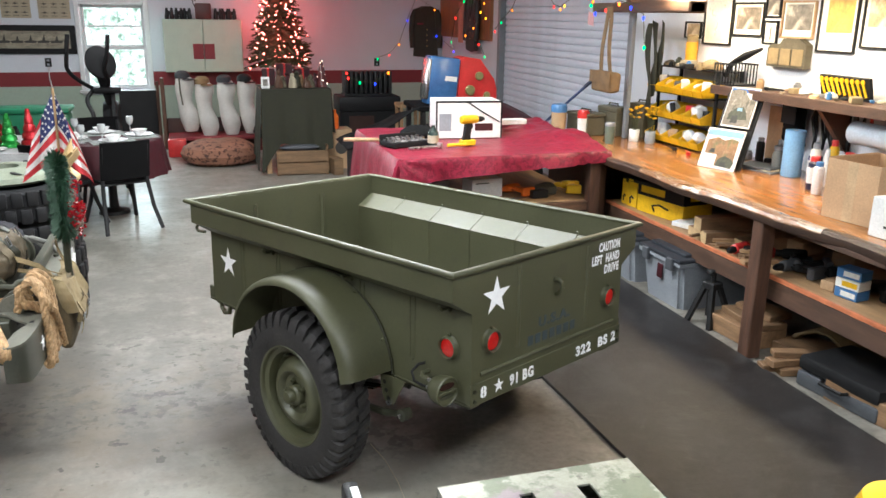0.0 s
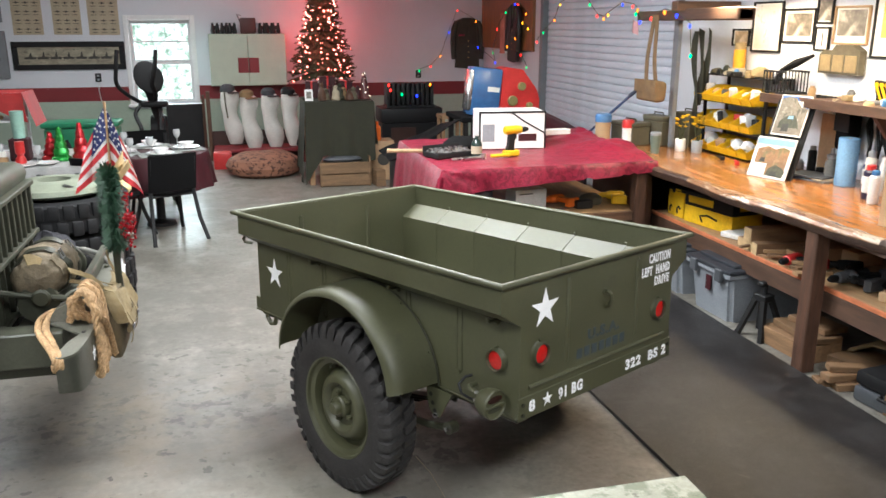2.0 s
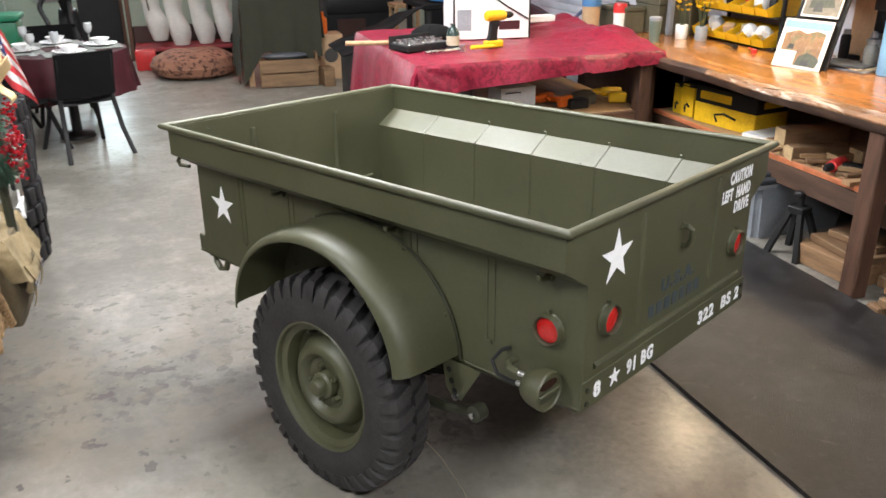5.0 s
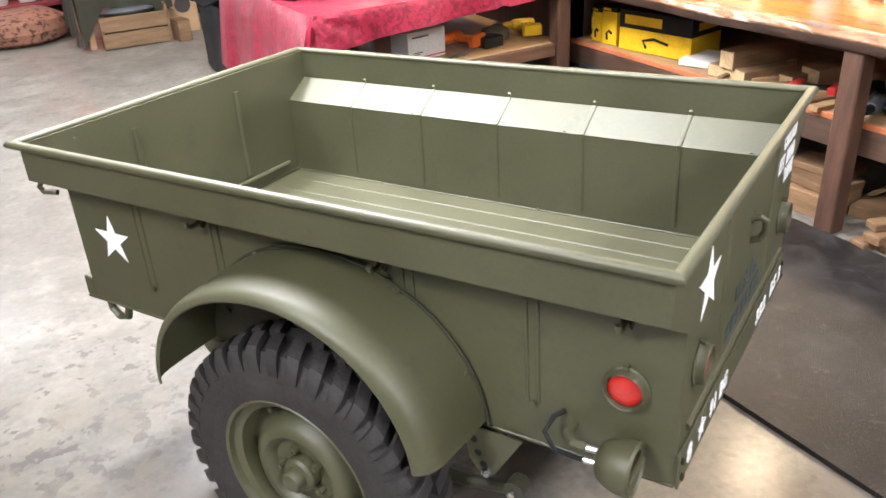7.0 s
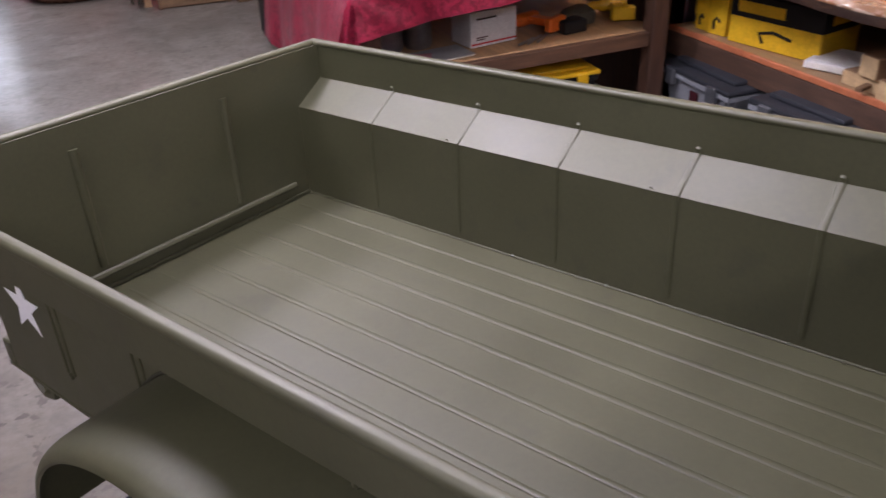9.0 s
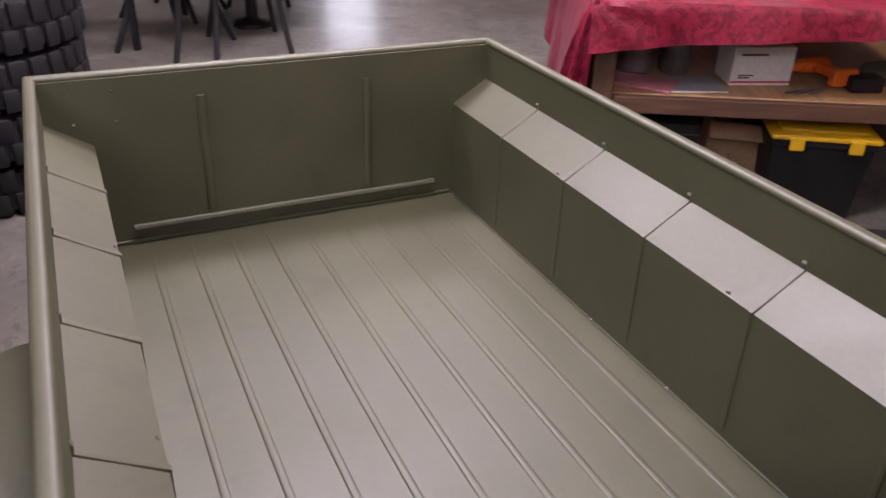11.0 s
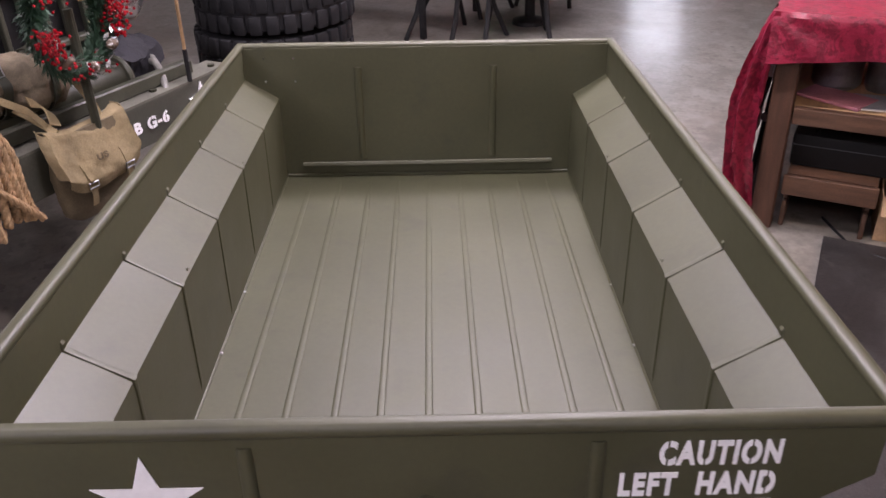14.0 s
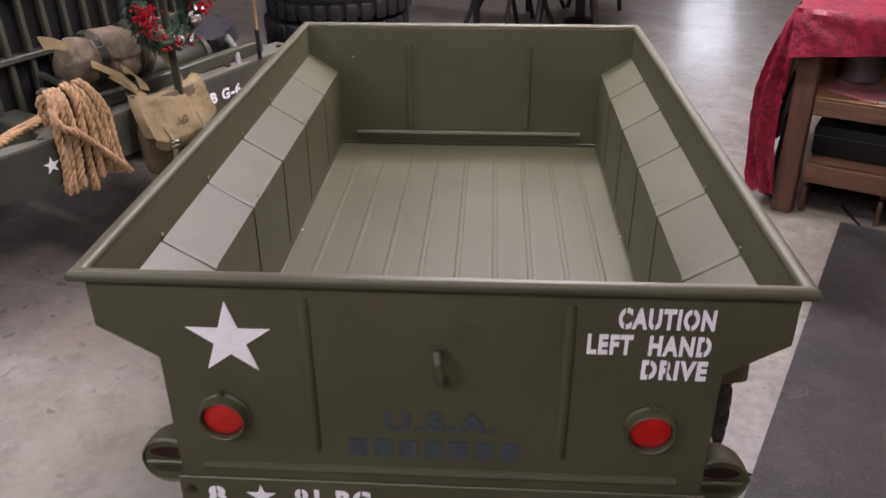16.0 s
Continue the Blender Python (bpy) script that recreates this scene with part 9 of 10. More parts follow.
# musette bag on the bumper
def canvas_bag():
    khaki = surf("worn khaki duck", (0.25, 0.19, 0.1), 0.85, var=0.16, scale=9, grain=0.16, gscale=240, bump=0.2, bscale=50, spots=[((0.17, 0.13, 0.075), 7, 0.52, 0.66, 0.5)])
    drab = surf("worn drab duck", (0.115, 0.088, 0.05), 0.85, var=0.2, scale=10, grain=0.16, gscale=240, bump=0.2, bscale=50)
    b = thing("musette_bag", "worn khaki canvas musette bag hung on the bumper", "bag", pose(-1.95, 1.085, 0.455, 0, 0, 90))
    bm = bm_new()
    rows = []
    for i in range(22):
        z = 0.315 * i / 21
        f = 1 - 0.22 * max(0, 1 - z / 0.04) ** 2 - 0.1 * max(0, (z - 0.26) / 0.055) ** 2
        row = []
        for k in range(56):
            a = 2 * math.pi * k / 56
            ca, sa = math.cos(a), math.sin(a)
            p = Vector(((0.145 + 0.018 * math.sin(math.pi * z / 0.32)) * f * abs(ca) ** 0.4 * (1 if ca > 0 else -1), (0.029 + 0.012 * math.sin(math.pi * z / 0.32)) * f * abs(sa) ** 0.6 * (1 if sa > 0 else -1), z))
            w = 0.01 * Vector(noise.noise_vector(p * 12)) + 0.005 * Vector(noise.noise_vector(p * 34))
            row.append(bm.verts.new(p + Vector((w.x, w.y * 0.5, w.z if 0 < i < 21 else 0))))
        rows.append(row)
    for u, w in zip(rows, rows[1:]):
        for k in range(56):
            bm.faces.new((u[k], u[(k + 1) % 56], w[(k + 1) % 56], w[k]))
    bm.faces.new(rows[0][::-1])
    bm.faces.new(rows[-1])
    part("body", bm, drab, b, "darker drab canvas body")

    def flap(u, v, out=0.0):
        s = 2 * u - 1
        hang = 0.2 + 0.012 * math.sin(3 * u + 0.5) - 0.03 * abs(s) ** 6
        if v < 0.22:
            t = v / 0.22
            y, z = 0.03 - 0.05 * t, 0.322 + 0.008 * math.sin(math.pi * t)
        else:
            t = (v - 0.22) / 0.78
            y, z = -0.02 - 0.056 * min(1.0, 1.25 * t) ** 0.8 + 0.012 * max(0.0, t - 0.8) * 5 - 0.006 * math.sin(math.pi * t) * math.cos(5 * s), 0.322 - hang * t
        x = 0.152 * s * (1 + 0.05 * math.sin(math.pi * v)) + 0.004 * math.sin(9 * v)
        z += 0.014 * abs(s) ** 3 * (1 - v) - 0.012 * (1 - s * s) * (1 - v)
        wr = 0.008 * Vector(noise.noise_vector((x * 14, v * 4, 1))) + 0.004 * Vector(noise.noise_vector((x * 38, v * 12, 4)))
        return (x + 0.6 * wr.x, y + wr.y - out, z + 0.5 * wr.z)
    bm = bm_new()
    sheet(bm, flap, 44, 36, 0.004)
    for sx in (-1, 1):  # the flap's side ears fold back over the ends
        sheet(bm, lambda u, v: tuple(Vector(flap(0.5 + 0.5 * sx, 0.22 + 0.62 * v)) + Vector((sx * 0.012 * math.sin(3 * u), 0.06 * u, 0.012 * u * (1 - v)))), 6, 18, 0.003)
    bmesh.ops.recalc_face_normals(bm, faces=bm.faces[:])
    fl = part("flap", bm, khaki, b)
    bm = bm_new()
    sheet(bm, lambda u, v: flap(0.3 + 0.45 * u, 0.66 + 0.28 * v, 0.0035), 18, 10, 0.003)
    part("patch", bm, khaki, fl, "stitched canvas patch")
    for uc in (0.26, 0.8):
        bm = bm_new()
        sheet(bm, lambda u, v: flap(uc - 0.045 + 0.09 * u, 0.62 + 0.37 * v, 0.006), 5, 12, 0.003)
        part("tab", bm, khaki, fl)
        c = Vector(flap(uc, 0.9, 0.011))
        bm = bm_new()
        tube(bm, [c + Vector(d) for d in ((-0.019, 0, -0.009), (0.019, 0, -0.009), (0.019, 0, 0.009), (-0.019, 0, 0.009))], 0.0028, 5, closed=True)
        part("buckle", bm, dull_steel, fl)
        bm = bm_new()
        sheet(bm, lambda u, v: (c.x - 0.011 + 0.022 * u, c.y + 0.006 + 0.012 * v - 0.006 * math.sin(3 * v), c.z - 0.005 - 0.075 * v), 3, 8, 0.003)
        part("strap_end", bm, khaki, fl)
    words("stamp_letter", "US", pose(-0.028, flap(0.46, 0.67)[1] - 0.009, 0.207, 78, 0, 0), 0.022, surf("faded stamp", (0.12, 0.09, 0.05), 0.85), fl, "faded stamped letter", 0.048)
    for pts in (((-0.11, -0.01, 0.325), (-0.115, 0.03, 0.345), (-0.125, 0.1, 0.375), (-0.12, 0.16, 0.385)), ((0.07, -0.01, 0.325), (0.068, 0.0, 0.36), (0.05, 0.02, 0.42), (0.022, 0.02, 0.475), (0.01, 0.006, 0.5))):
        bm = bm_new()
        sheet(bm, lambda u, v: tuple(Vector(pts[min(len(pts) - 2, int(u * (len(pts) - 1)))]).lerp(Vector(pts[min(len(pts) - 2, int(u * (len(pts) - 1))) + 1]), u * (len(pts) - 1) - min(len(pts) - 2, int(u * (len(pts) - 1)))) + Vector((0.024 * v - 0.012, 0, 0.008 * v))), 12, 2, 0.004)
        part("shoulder_strap", bm, webbing, b)


canvas_bag()

# wreath on a post, with ribbon, cones and berries
wre = thing("wreath", "green fir wreath with red berries on a short post", "wreath", pose(-1.93, 1.13, 0.735, 0, 0, 12))
bm = bm_new()
cyl(bm, (0, 0, 0), (0, 0, 0.42), 0.016, seg=10)
part("post", bm, olive_dark, wre)
WR, WZc = 0.16, 0.39
vv, ff = [], []
for k in range(6500):
    a = rr.uniform(0, 6.283)
    c = Vector((0, WR * math.cos(a), WZc + WR * math.sin(a)))
    d = Vector((rr.gauss(0, 1), rr.gauss(0, 1), rr.gauss(0, 1))).normalized()
    base = c + d * rr.uniform(0, 0.04)
    e = base + (d + Vector((0, -math.sin(a), math.cos(a))) * 0.8).normalized() * rr.uniform(0.02, 0.038)
    wv = d.orthogonal().normalized() * 0.0045
    i = len(vv)
    vv += [base - wv, base + wv, e]
    ff.append((i, i + 1, i + 2))
me = bpy.data.meshes.new("fir")
me.from_pydata([tuple(v) for v in vv], [], ff)
me.materials.append(surf("bright fir", (0.018, 0.055, 0.028), 0.55, var=0.4, scale=30))
q = new("fir", me)
q.parent, q["kind"] = wre, "stuff"
frost = surf("frosted silver leaf", (0.6, 0.6, 0.62), 0.3, var=0.3, scale=60, metal=0.4)
bm = bm_new()
for a0, n in ((3.25, 60), (3.5, 50), (3.8, 14), (4.4, 8), (5.0, 10), (5.85, 50), (6.2, 60), (0.3, 12), (2.7, 10)):
    for k in range(n):
        a = a0 + rr.gauss(0, 0.1)
        rad = WR + rr.gauss(0.015, 0.022)
        c = Vector((rr.uniform(0.015, 0.085), rad * math.cos(a), WZc + rad * math.sin(a)))
        z = rr.uniform(0.005, 0.0075)
        lathe(bm, [(0, -z), (z * 0.8, -z * 0.6), (z, 0), (z * 0.8, z * 0.6), (0, z)], 7, Matrix.Translation(c))
part("berry_spray", bm, surf("red berries", (0.3, 0.005, 0.012), 0.15, coat=0.5), wre, "shiny red fruit sprig", kind="stuff")
for k, a in enumerate((3.9, 4.7, 5.5)):
    bm = bm_new()
    lathe(bm, [(0, -0.03), (0.014, -0.022), (0.02, 0.0), (0.012, 0.022), (0, 0.032)], 10, pose(0.05, WR * math.cos(a), WZc + WR * math.sin(a), 40 * k, 60, 0))
    part("pine_cone", bm, surf("frosted cone", (0.12, 0.085, 0.06), 0.7, var=0.5, scale=60, spots=[((0.7, 0.7, 0.7), 70, 0.55, 0.6, 0.9)]), wre)
bm = bm_new()
sheet(bm, lambda u, v: (0.06 + 0.02 * math.sin(9 * u) + 0.02 * v, -0.05 + 0.07 * v + 0.03 * u, WZc + WR + 0.05 - 0.15 * u), 18, 3, 0.003)
sheet(bm, lambda u, v: (0.04 + 0.05 * math.sin(3.1 * u) + 0.01 * v, -0.12 + 0.05 * v + 0.12 * u, WZc + WR + 0.02 + 0.05 * math.sin(3.1 * u) - 0.04 * v), 14, 3, 0.003)
sheet(bm, lambda u, v: (0.05 + 0.03 * math.sin(6.28 * u), 0.0 + 0.09 * math.sin(3.14 * u), WZc + WR - 0.01 + 0.05 * v + 0.05 * math.sin(6.28 * u)), 14, 3, 0.003)
part("ribbon", bm, surf("tan ribbon", (0.55, 0.4, 0.2), 0.5), wre, "tan burlap ribbon")

for k in range(26):
    a = rr.uniform(3.2, 6.3)
    d = Vector((rr.uniform(-0.3, 1), rr.gauss(0, 1), rr.gauss(0, 1))).normalized()
    c = Vector((rr.uniform(0.02, 0.055), (WR + rr.uniform(-0.04, 0.04)) * math.cos(a), WZc + (WR + rr.uniform(-0.04, 0.04)) * math.sin(a)))
    wv = d.orthogonal().normalized()
    w2 = d.cross(wv)
    bm = bm_new()
    lf = [c + d * u * 0.036 + (wv * side * 0.008 * math.sin(3.1 * u) + w2 * 0.004 * math.sin(3 * u)) for side, us in ((1, (0, 0.3, 0.6, 1)), (-1, (0.6, 0.3))) for u in us]
    bm.faces.new([bm.verts.new(q) for q in lf])
    part("silver_leaf", bm, frost, wre)

# flag on a wooden staff
flag = thing("flag", "small striped flag with a starred blue field on a staff", "flag", pose(-2.0, 1.66, 0.76) @ Matrix.Diagonal((0.73, 0.82, 0.93, 1)))
bm = bm_new()
cyl(bm, (0, 0, 0.0), (0.01, 0.02, 0.86), 0.009, seg=10)
part("staff", bm, pine, flag)
bm = bm_new()
cyl(bm, (0, 0, -0.02), (0.001, 0.002, 0.12), 0.0125, seg=10)
part("staff_foot", bm, black_metal, flag)


def flag_at(u, v):
    """u out along the fly, v down the hoist; it hangs slack from its top corner."""
    out = 0.23 * u * (0.6 + 0.4 * v)
    return (0.01 + out * 0.9, 0.02 - out * 0.35 + 0.025 * math.sin(9 * u) * (0.3 + v), 0.84 - 0.34 * v - 0.25 * u * (1 - 0.4 * v))


def flag_left(u, v):
    out = 0.25 * u * (0.6 + 0.4 * v)
    return (0.008 - out * 0.95, 0.02 - out * 0.2 - 0.025 * math.sin(8 * u) * (0.3 + v), 0.84 - 0.34 * v - 0.22 * u * (1 - 0.4 * v))


navy = surf("navy cloth", (0.02, 0.03, 0.12), 0.7)
flag_red = surf("flag red", (0.5, 0.03, 0.04), 0.7)
flag_white = surf("flag white", (0.72, 0.7, 0.68), 0.7)
for fn in (flag_left, flag_at):
    for k in range(7):
        bm = bm_new()
        sheet(bm, lambda u, v: fn(u, (k + v) / 7), 14, 2, 0.0012)
        part("stripe", bm, flag_white if k % 2 else flag_red, flag)
    bm = bm_new()
    sheet(bm, lambda u, v: tuple(Vector(fn(u * 0.62, v * 0.5)) + Vector((0, -0.0035, 0))), 10, 8, 0.001)
    part("blue_field", bm, navy, flag)
    for i in range(4):
        for j in range(4):
            p = Vector(fn(0.07 + 0.14 * i + 0.03 * (j % 2), 0.05 + 0.12 * j)) + Vector((0, -0.0055, 0))
            part("star", prism(bm_new(), star_poly(p.x, p.z, 0.0105), p.y - 0.0012, p.y, "y"), flag_white, flag)

# stack of tyres with a pale hub on top


def tyre_mesh():
    bm = bm_new()
    lathe(bm, [(0.25, -0.085), (0.3, -0.1), (0.37, -0.1), (0.405, -0.08), (0.41, 0), (0.405, 0.08), (0.37, 0.1), (0.3, 0.1), (0.25, 0.085), (0.24, 0.0)], 60, closed=True)
    return bm


SX, SY = -2.52, 2.86
t0 = None
for k in range(4):
    m = pose(SX + 0.012 * (k % 2), SY - 0.01 * (k % 3), 0.113 + 0.222 * k, 0, 0, 40 * k)
    if t0 is None:
        t0 = thing("spare_tyre", "large black lugged tyre lying in a stack", "tyre", m, "stacked tyres")
        cs = part("carcass", tyre_mesh(), tyre_black, t0)
        lg = None
        for i in range(30):
            for side in (-1, 1):
                if lg is None:
                    bm = boxed(0.39, 0.424, -0.032, 0.032, 0.006, 0.1, 0.01, 2)
                    lg = part("tread_block", bm, tyre_black, cs)
                else:
                    q = new("tread_block", lg.data)
                    q.parent = cs
                    q.matrix_basis = pose(0, 0, 0, 0, 0, 12 * i + (6 if side < 0 else 0)) @ (Matrix() if side > 0 else Matrix.Rotation(math.pi, 4, "X"))
    else:
        copy_thing(t0, m)
hubc = thing("brake_drum", "pale green cast hub lying on the tyre stack", "hub", pose(SX, SY, 0.895))
part("disc", lathe(bm_new(), [(0.1, 0), (0.3, 0), (0.33, 0.02), (0.32, 0.05), (0.2, 0.075), (0.12, 0.085), (0.1, 0.08)], 44, closed=True), surf("pale olive enamel", (0.2, 0.22, 0.165), 0.5), hubc)
for i in range(6):
    a = i * math.pi / 3
    part("hole", lathe(bm_new(), [(0, 0.002), (0.035, 0.002), (0.035, 0), (0, 0)], 14, pose(0.24 * math.cos(a), 0.24 * math.sin(a), 0.0675, 0, 12, 0) ), black_plastic, hubc)
part("centre_bore", lathe(bm_new(), [(0, 0.03), (0.1, 0.03), (0.1, 0.02), (0, 0.02)], 20), black_plastic, hubc)

# ---- buffet table with holiday things ----
bf = thing("buffet_table", "long buffet table with a pale cloth", "table", pose(-3.75, 5.3, 0))
part("tabletop", boxed(-1.2, 1.1, -0.5, 0.6, 0.71, 0.74, 0.005), pine, bf)
for sx in (-1.1, 1.0):
    for sy in (-0.42, 0.52):
        part("leg", boxed(sx - 0.02, sx + 0.02, sy - 0.02, sy + 0.02, 0, 0.71), black_metal, bf)
bm = bm_new()
sheet(bm, lambda u, v: (-3.75 - 1.22 + 2.34 * u, 4.78 + 1.14 * v, 0.746 + 0.003 * noise.noise((9 * u, 9 * v, 0))), 24, 12)
sheet(bm, lambda u, v: (-3.75 - 1.22 + 2.34 * u, 4.778 + 0.01 * math.sin(60 * u) * v, 0.746 - 0.2 * v), 60, 6)
solid("buffet_cloth", bm, surf("grey linen", (0.42, 0.42, 0.42), 0.8), "grey-white linen cloth on the buffet table", "tablecloth")


def glitter_tree(x, y, h, mt, label):
    bm = bm_new()
    prof = [(0, 0)]
    n = 5
    for k in range(n):
        r = 0.085 * (1 - k / (n + 0.5))
        prof += [(r, h * k / n), (r * 0.96, h * (k + 0.5) / n), (r * 0.66, h * (k + 0.92) / n)]
    lathe(bm, prof + [(0, h)], 22)
    for v in bm.verts:
        v.co += 0.006 * Vector(noise.noise_vector(v.co * 60))
    solid("glitter_tree", bm, mt, label, "ornament", pose(x, y, 0.75), "glitter trees on the buffet")


gg = surf("green tinsel", (0.03, 0.3, 0.05), 0.2, metal=0.6, bump=0.5, bscale=60, spots=[((0.3, 0.9, 0.3), 70, 0.6, 0.65, 0.9)])
gr = surf("red tinsel", (0.5, 0.02, 0.03), 0.2, metal=0.6, bump=0.5, bscale=60, spots=[((0.9, 0.3, 0.25), 70, 0.6, 0.65, 0.9)])
glitter_tree(-2.92, 5.15, 0.3, gg, "green glittering tinsel tree")
glitter_tree(-2.76, 5.22, 0.33, gr, "red glittering tinsel tree")
glitter_tree(-3.02, 5.25, 0.25, gr, "red glittering tinsel tree")


def candle(x, y, h, mt, label):
    c = thing("candle", label, "candle", pose(x, y, 0.75), "candles on the buffet")
    part("stem", lathe(bm_new(), [(0, 0), (0.04, 0), (0.045, 0.04), (0.025, 0.08), (0.04, h * 0.5), (0.04, h), (0, h)], 18), mt, c)


candle(-3.22, 5.0, 0.2, red_paint, "red glass candle holder")
solid("paper_cup_stack", lathe(bm_new(), [(0, 0), (0.05, 0), (0.052, 0.02), (0.058, 0.24), (0, 0.24)], 20), surf("mint paper", (0.3, 0.5, 0.42), 0.7), "stack of mint green paper cups", "cups", pose(-3.27, 5.25, 0.95))
solid("cup_stand", boxed(-0.08, 0.08, -0.08, 0.08, 0, 0.2, 0.01), dark_red_cloth, "dark red box under the cups", "box", pose(-3.27, 5.25, 0.75))


def plate(x, y, z, r=0.13, bowl=True, group="plates on the tables"):
    p = thing("place_setting", "white china bowl on a plate", "plate", pose(x, y, z), group)
    part("plate", lathe(bm_new(), [(0, 0), (r * 0.6, 0), (r, 0.016), (r * 1.0, 0.02), (r * 0.6, 0.007), (0, 0.007)], 30), china, p)
    if bowl:
        part("bowl", lathe(bm_new(), [(0, 0.008), (0.04, 0.008), (0.075, 0.055), (0.078, 0.06), (0.072, 0.058), (0.04, 0.014), (0, 0.014)], 28), china, p)


def goblet(x, y, z):
    g = thing("wine_glass", "clear stemmed wine glass", "glass", pose(x, y, z), "glasses on the tables")
    part("glass", lathe(bm_new(), [(0, 0), (0.032, 0), (0.032, 0.003), (0.004, 0.008), (0.004, 0.075), (0.025, 0.095), (0.036, 0.13), (0.032, 0.165), (0.03, 0.165), (0.034, 0.13), (0.022, 0.099), (0, 0.09)], 24), surf("clear glass look", (0.5, 0.52, 0.53), 0.06, var=0.02, bump=0, coat=0.6), g)


plate(-3.2, 4.9, 0.75, 0.14, False)
plate(-3.1, 5.35, 0.75, 0.12, True)
plate(-3.55, 5.0, 0.75, 0.13, True)
plate(-3.0, 4.95, 0.75, 0.1, False)
goblet(-3.42, 5.15, 0.75)
goblet(-3.08, 4.98, 0.75)
goblet(-3.6, 5.3, 0.75)
ps_ = thing("place_card", "wooden block with pale card on the buffet", "card holder", pose(-3.38, 4.98, 0.75))
part("block", boxed(-0.06, 0.06, -0.03, 0.03, 0, 0.07, 0.004), pine, ps_)
part("card", boxed(-0.05, 0.05, -0.004, 0.004, 0.07, 0.12), paper, ps_)
for k, x in enumerate((-3.9, -4.2)):
    plate(x, 5.1, 0.75, 0.13, True)

# shelf unit with a red cloth, and a green bin
su = thing("shelf_unit", "white metal shelf unit with a red cloth over it", "shelf", pose(-4.6, 8.2, 0))
for sx in (-0.7, 0.68):
    for sy in (-0.25, 0.25):
        part("upright", boxed(sx - 0.018, sx + 0.018, sy - 0.018, sy + 0.018, 0, 1.15), trim_white, su)
for z in (0.1, 0.45, 0.8, 1.12):
    part("shelf_board", boxed(-0.72, 0.7, -0.27, 0.27, z, z + 0.025, 0.004), trim_white, su)
for k in range(9):
    x, z = -5.15 + 0.14 * k, (0.475, 0.825)[k % 2]
    oddment(x, 8.1, z, 0.055, rnd.choice(clutter_mats), "small box on the shelf unit", "box", 0, 20 * k)
bm = bm_new()
sheet(bm, lambda u, v: (-5.35 + 1.52 * u, 7.9 + 0.6 * v, 1.152 + 0.008 * noise.noise((6 * u, 6 * v, 2))), 20, 8)
sheet(bm, lambda u, v: (-5.35 + 1.52 * u + 0.04 * v * u, 7.898 - 0.015 * v * math.sin(30 * u) - 0.03 * v, 1.152 - (0.14 + 0.25 * max(0, u - 0.72) * 3) * v), 50, 8)
sheet(bm, lambda u, v: (-3.828 + 0.12 * v, 7.898 + 0.6 * u + 0.02 * math.sin(12 * u) * v, 1.152 - 0.4 * v), 14, 8)
solid("red_cover", bm, surf("scarlet cloth", (0.42, 0.03, 0.03), 0.75, var=0.2), "scarlet cloth draped over the shelf unit", "cloth")
gb_ = thing("green_bin", "green plastic storage bin with a lid", "storage bin", pose(-3.1, 7.4, 0.46) @ Matrix.Diagonal((1.5, 1, 1, 1)))
part("tub", boxed(-0.26, 0.26, -0.2, 0.2, 0, 0.34, 0.03, 2), surf("green plastic", (0.02, 0.2, 0.1), 0.4), gb_)
part("lid", boxed(-0.28, 0.28, -0.22, 0.22, 0.34, 0.4, 0.02, 2), MATS["green plastic"], gb_)
sb_ = thing("low_bench", "plain low wooden bench under the green bin", "bench", pose(-3.05, 7.4, 0) @ Matrix.Diagonal((1, 1, 1.095, 1)))
part("seat", boxed(-0.4, 0.4, -0.2, 0.2, 0.38, 0.419, 0.005), pine, sb_)
for sx in (-0.35, 0.35):
    part("leg", boxed(sx - 0.03, sx + 0.03, -0.18, 0.18, 0, 0.38, 0.003), pine, sb_)

# ---- round dining table and black chairs ----
rtab = thing("round_table", "round dining table under a dark red cloth", "table", pose(-2.16, 5.62, 0) @ Matrix.Diagonal((0.73, 0.73, 1, 1)))
part("tabletop", lathe(bm_new(), [(0, 0.7), (0.66, 0.7), (0.67, 0.715), (0.66, 0.73), (0, 0.73)], 48), pine, rtab)
part("pedestal", lathe(bm_new(), [(0, 0), (0.2, 0), (0.19, 0.03), (0.06, 0.06), (0.05, 0.65), (0.2, 0.7), (0, 0.7)], 24), black_metal, rtab)
bm = bm_new()
rows = []
for r, z in ((0.0, 0.737), (0.3, 0.737), (0.6, 0.737), (0.675, 0.733), (0.69, 0.71), (0.71, 0.6), (0.73, 0.5), (0.75, 0.4)):
    rows.append([bm.verts.new(((r + (0.02 * math.sin(14 * a) + 0.012 * math.sin(31 * a)) * max(0, (0.71 - z) * 3.2)) * math.cos(a), (r + 0.02 * math.sin(14 * a) * max(0, (0.71 - z) * 3.2)) * math.sin(a), z - (0.05 * max(0, math.sin(2 * a)) if z < 0.45 else 0))) for a in [2 * math.pi * i / 96 for i in range(96)]] if r else [bm.verts.new((0, 0, z))])
for u, w in zip(rows, rows[1:]):
    for i in range(96):
        j = (i + 1) % 96
        bm.faces.new((u[0], w[i], w[j]) if len(u) == 1 else (u[i], w[i], w[j], u[j]))
solid("round_tablecloth", bm, dark_red_cloth, "dark red cloth hanging over the round table", "tablecloth", pose(-2.16, 5.62, 0) @ Matrix.Diagonal((0.73, 0.73, 1, 1)))
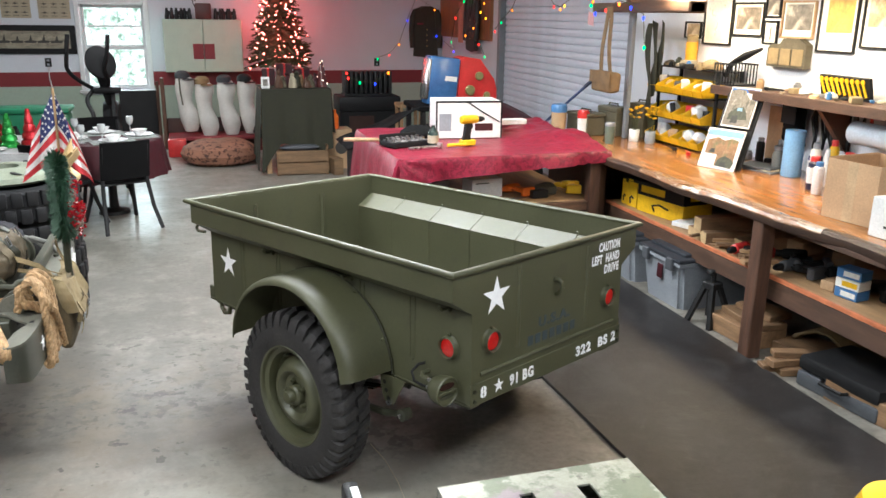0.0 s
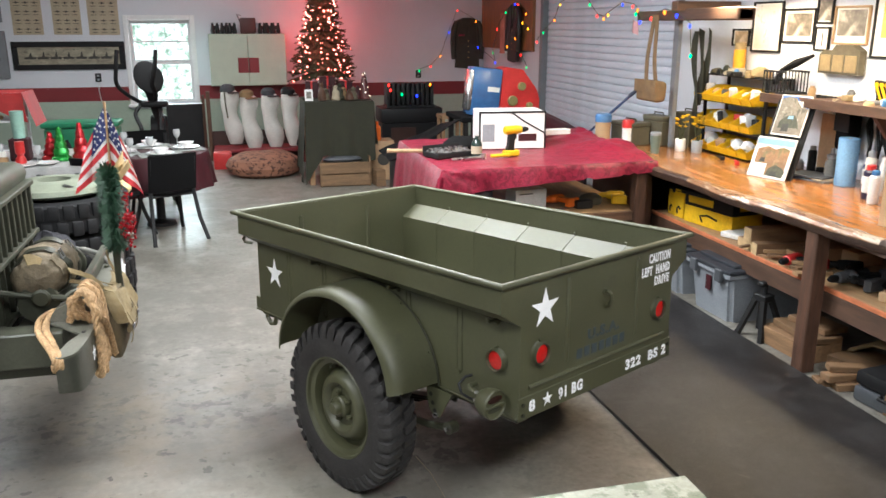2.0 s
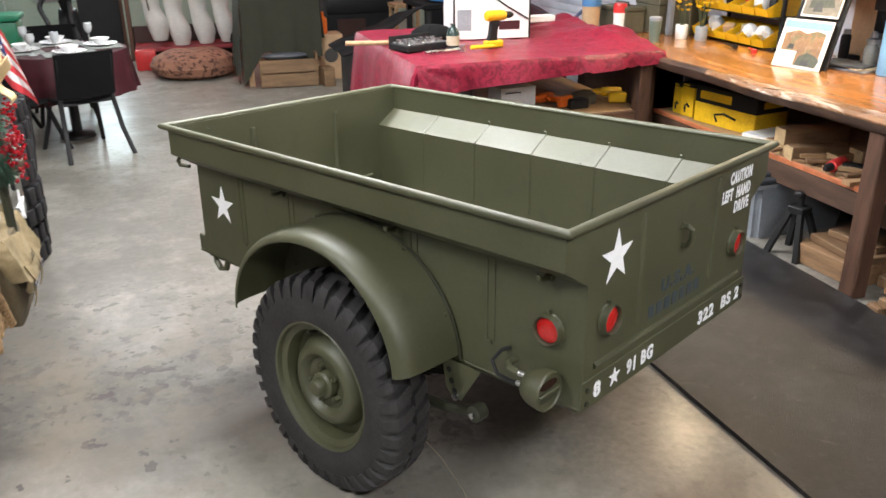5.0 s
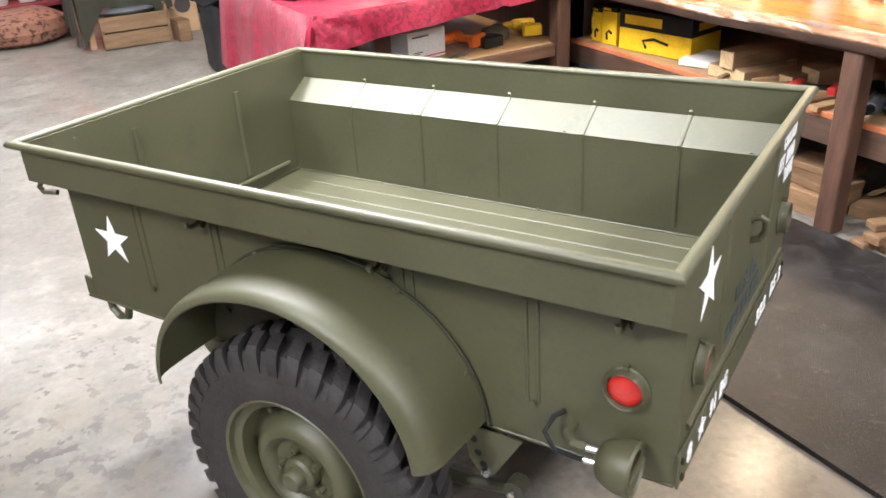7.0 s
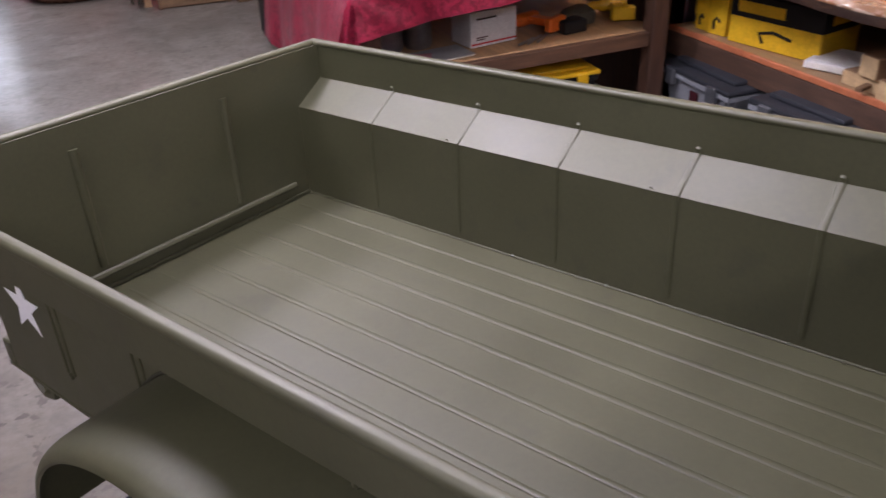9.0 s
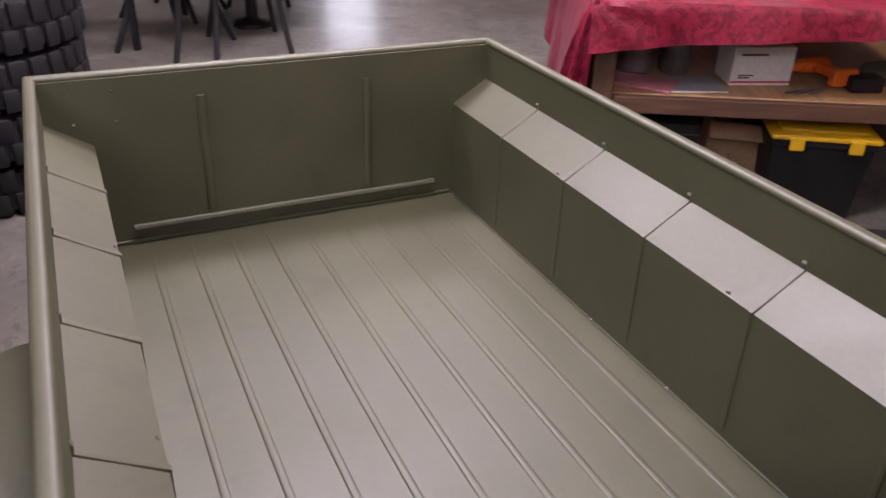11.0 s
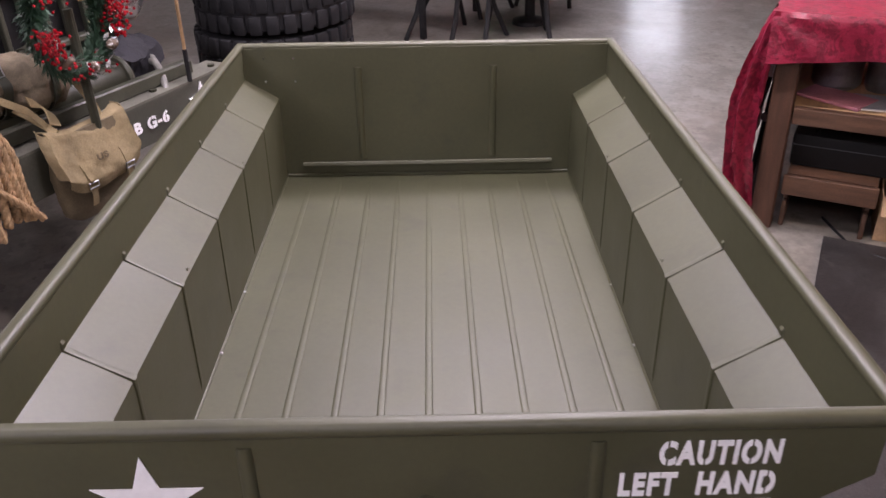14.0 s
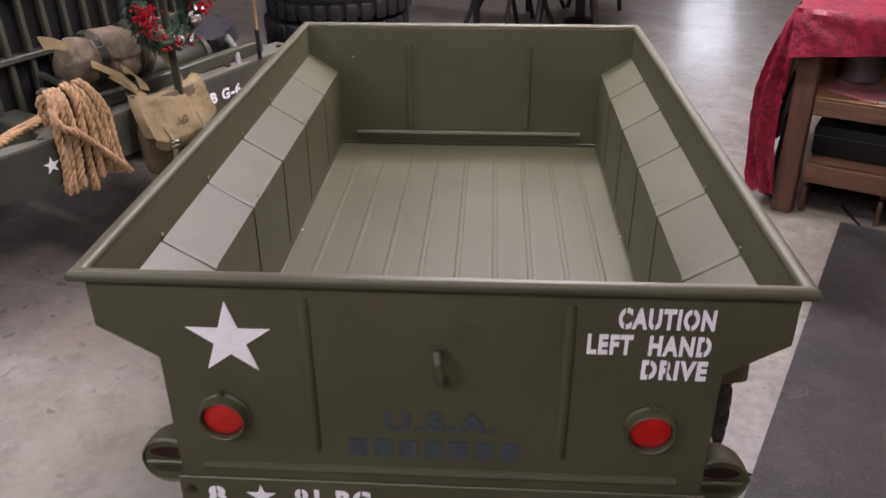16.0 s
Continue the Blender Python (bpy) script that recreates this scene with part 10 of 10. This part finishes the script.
for a, r in ((-75, 0.3), (15, 0.3), (105, 0.3), (195, 0.3)):
    a = math.radians(a)
    x, y = -2.16 + r * math.cos(a), 5.62 + r * math.sin(a)
    bm = boxed(-0.2, 0.2, -0.14, 0.14, 0, 0.004)
    solid("place_mat", bm, surf("woven mat", (0.3, 0.32, 0.3), 0.8, var=0.4, scale=30) if "woven mat" not in MATS else MATS["woven mat"], "grey woven place mat", "place mat", pose(x, y, 0.742, 0, 0, math.degrees(a) + 90), "place mats")
    plate(x, y, 0.7465)
    goblet(x - 0.1 * math.cos(a + 1), y - 0.1 * math.sin(a + 1), 0.742) if a < 0 else goblet(-2.16 + 0.36 * math.cos(a + 0.75), 5.62 + 0.36 * math.sin(a + 0.75), 0.742)


def chair(x, y, turn, first=[]):
    m = pose(x, y, 0, 0, 0, turn)
    if first:
        return copy_thing(first[0], m)
    c = thing("folding_chair", "black plastic chair with splayed metal legs", "chair", m, "chairs round the table")
    bm = bm_new()
    sheet(bm, lambda u, v: (-0.21 + 0.42 * u, -0.2 + 0.42 * v, 0.44 + 0.02 * (2 * u - 1) ** 2 - 0.015 * math.sin(math.pi * v)), 10, 10, 0.02)
    part("seat", bm, matte_black, c)
    bm = bm_new()
    sheet(bm, lambda u, v: (-0.22 + 0.44 * u, -0.22 - 0.07 * v - 0.03 * math.sin(math.pi * u), 0.47 + 0.34 * v), 10, 8, 0.018)
    part("backrest", bm, matte_black, c)
    for sx in (-1, 1):
        bm = bm_new()
        tube(bm, [(sx * 0.17, 0.12, 0.43), (sx * 0.2, 0.18, 0.22), (sx * 0.24, 0.27, 0.0)], 0.019, 8)
        part("leg", bm, black_metal, c)
        bm = bm_new()
        tube(bm, [(sx * 0.2, -0.27, 0.78), (sx * 0.2, -0.2, 0.45), (sx * 0.22, -0.26, 0.2), (sx * 0.25, -0.36, 0.0)], 0.019, 8)
        part("leg", bm, black_metal, c)
    bm = bm_new()
    tube(bm, [(-0.17, 0.12, 0.42), (0.17, 0.12, 0.42)], 0.011, 8)
    tube(bm, [(-0.2, -0.19, 0.42), (0.2, -0.19, 0.42)], 0.011, 8)
    part("seat_frame", bm, black_metal, c)
    first.append(c)
    return c


chair(-2.06, 5.12, 24)
chair(-2.5, 5.04, -20)
chair(-2.3, 6.4, 190)
chair(-2.8, 5.85, -100)

# ---- steel work stand in the foreground ----
wst = thing("work_stand", "steel work stand with a stained slotted top", "work stand", pose(-0.565, -1.5, 0))
camo = surf("stained steel plate", (0.36, 0.36, 0.3), 0.38, metal=0.3, var=0.25, scale=7, spots=[((0.15, 0.18, 0.12), 8, 0.52, 0.58, 0.75), ((0.35, 0.25, 0.32), 6, 0.58, 0.66, 0.6), ((0.1, 0.1, 0.08), 14, 0.62, 0.68, 0.7)])
hw, y0, y1, zt = 0.255, -0.4, 0.35, 0.85
slots = [(-0.06, 0.22), (0.09, 0.24), (-0.2, 0.2)]
xs = sorted({-hw, hw} | {s[0] + d for s in slots for d in (-0.018, 0.018)})
ys = [y0, 0.02, 0.27, y1]
bm = bm_new()
grid = {(i, j): bm.verts.new((x, y, zt)) for i, x in enumerate(xs) for j, y in enumerate(ys)}
plate_faces = []
for i in range(len(xs) - 1):
    for j in range(3):
        if not (j == 1 and i % 2):
            plate_faces.append(bm.faces.new([grid[q] for q in ((i, j), (i + 1, j), (i + 1, j + 1), (i, j + 1))]))
bmesh.ops.recalc_face_normals(bm, faces=plate_faces)
bmesh.ops.solidify(bm, geom=plate_faces, thickness=0.006)
part("top_plate", bm, camo, wst, "blotchy steel plate with slots")
part("inner_deck", boxed(-hw + 0.02, hw - 0.02, y0 + 0.02, y1 - 0.02, zt - 0.12, zt - 0.1), black_metal, wst)
bm = bm_new()
for a, b, c, d in ((-hw, hw, y1 - 0.006, y1), (-hw, hw, y0, y0 + 0.006), (-hw, -hw + 0.006, y0, y1), (hw - 0.006, hw, y0, y1)):
    box(bm, a, b, c, d, zt - 0.14, zt - 0.0065)
part("apron", bm, camo, wst)
for sx in (-1, 1):
    for yy in (y0 + 0.04, y1 - 0.04):
        bm = bm_new()
        tube(bm, [(sx * (hw - 0.03), yy, zt - 0.1), (sx * (hw + 0.02), yy * 1.12, 0.0)], 0.018, 8)
        part("leg", bm, black_metal, wst)
bm = bm_new()
cyl(bm, (hw, 0.22, zt - 0.03), (hw + 0.018, 0.22, zt - 0.03), 0.01, seg=8)
part("knob", bm, steel, wst)
# grey clamp beside it, and a yellow tool at the other side
cm_ = thing("bench_vice", "grey and black vice head on a stand", "vice", pose(-1.0, -1.05, 0) @ Matrix.Diagonal((0.85, 0.85, 0.945, 1)))
part("pedestal", lathe(bm_new(), [(0, 0), (0.16, 0), (0.15, 0.03), (0.04, 0.06), (0.04, 0.72), (0, 0.72)], 20), black_metal, cm_)
part("body", boxed(-0.09, 0.09, -0.07, 0.07, 0.72, 0.79, 0.012, 2), dark_grey_plastic, cm_)
part("jaw", boxed(-0.03, 0.02, -0.09, 0.09, 0.77, 0.84, 0.012, 2), black_plastic, cm_)
part("jaw_face", boxed(-0.012, 0.012, -0.1, 0.04, 0.842, 0.848, 0.002), white_plastic, cm_)
yl = thing("yellow_canister", "yellow rounded plastic canister on the mat", "canister", pose(0.245, -1.5, 0.001))
part("body", lathe(bm_new(), [(0, 0), (0.14, 0), (0.15, 0.02), (0.15, 0.72), (0.1, 0.84), (0, 0.87)], 30), yellow, yl)
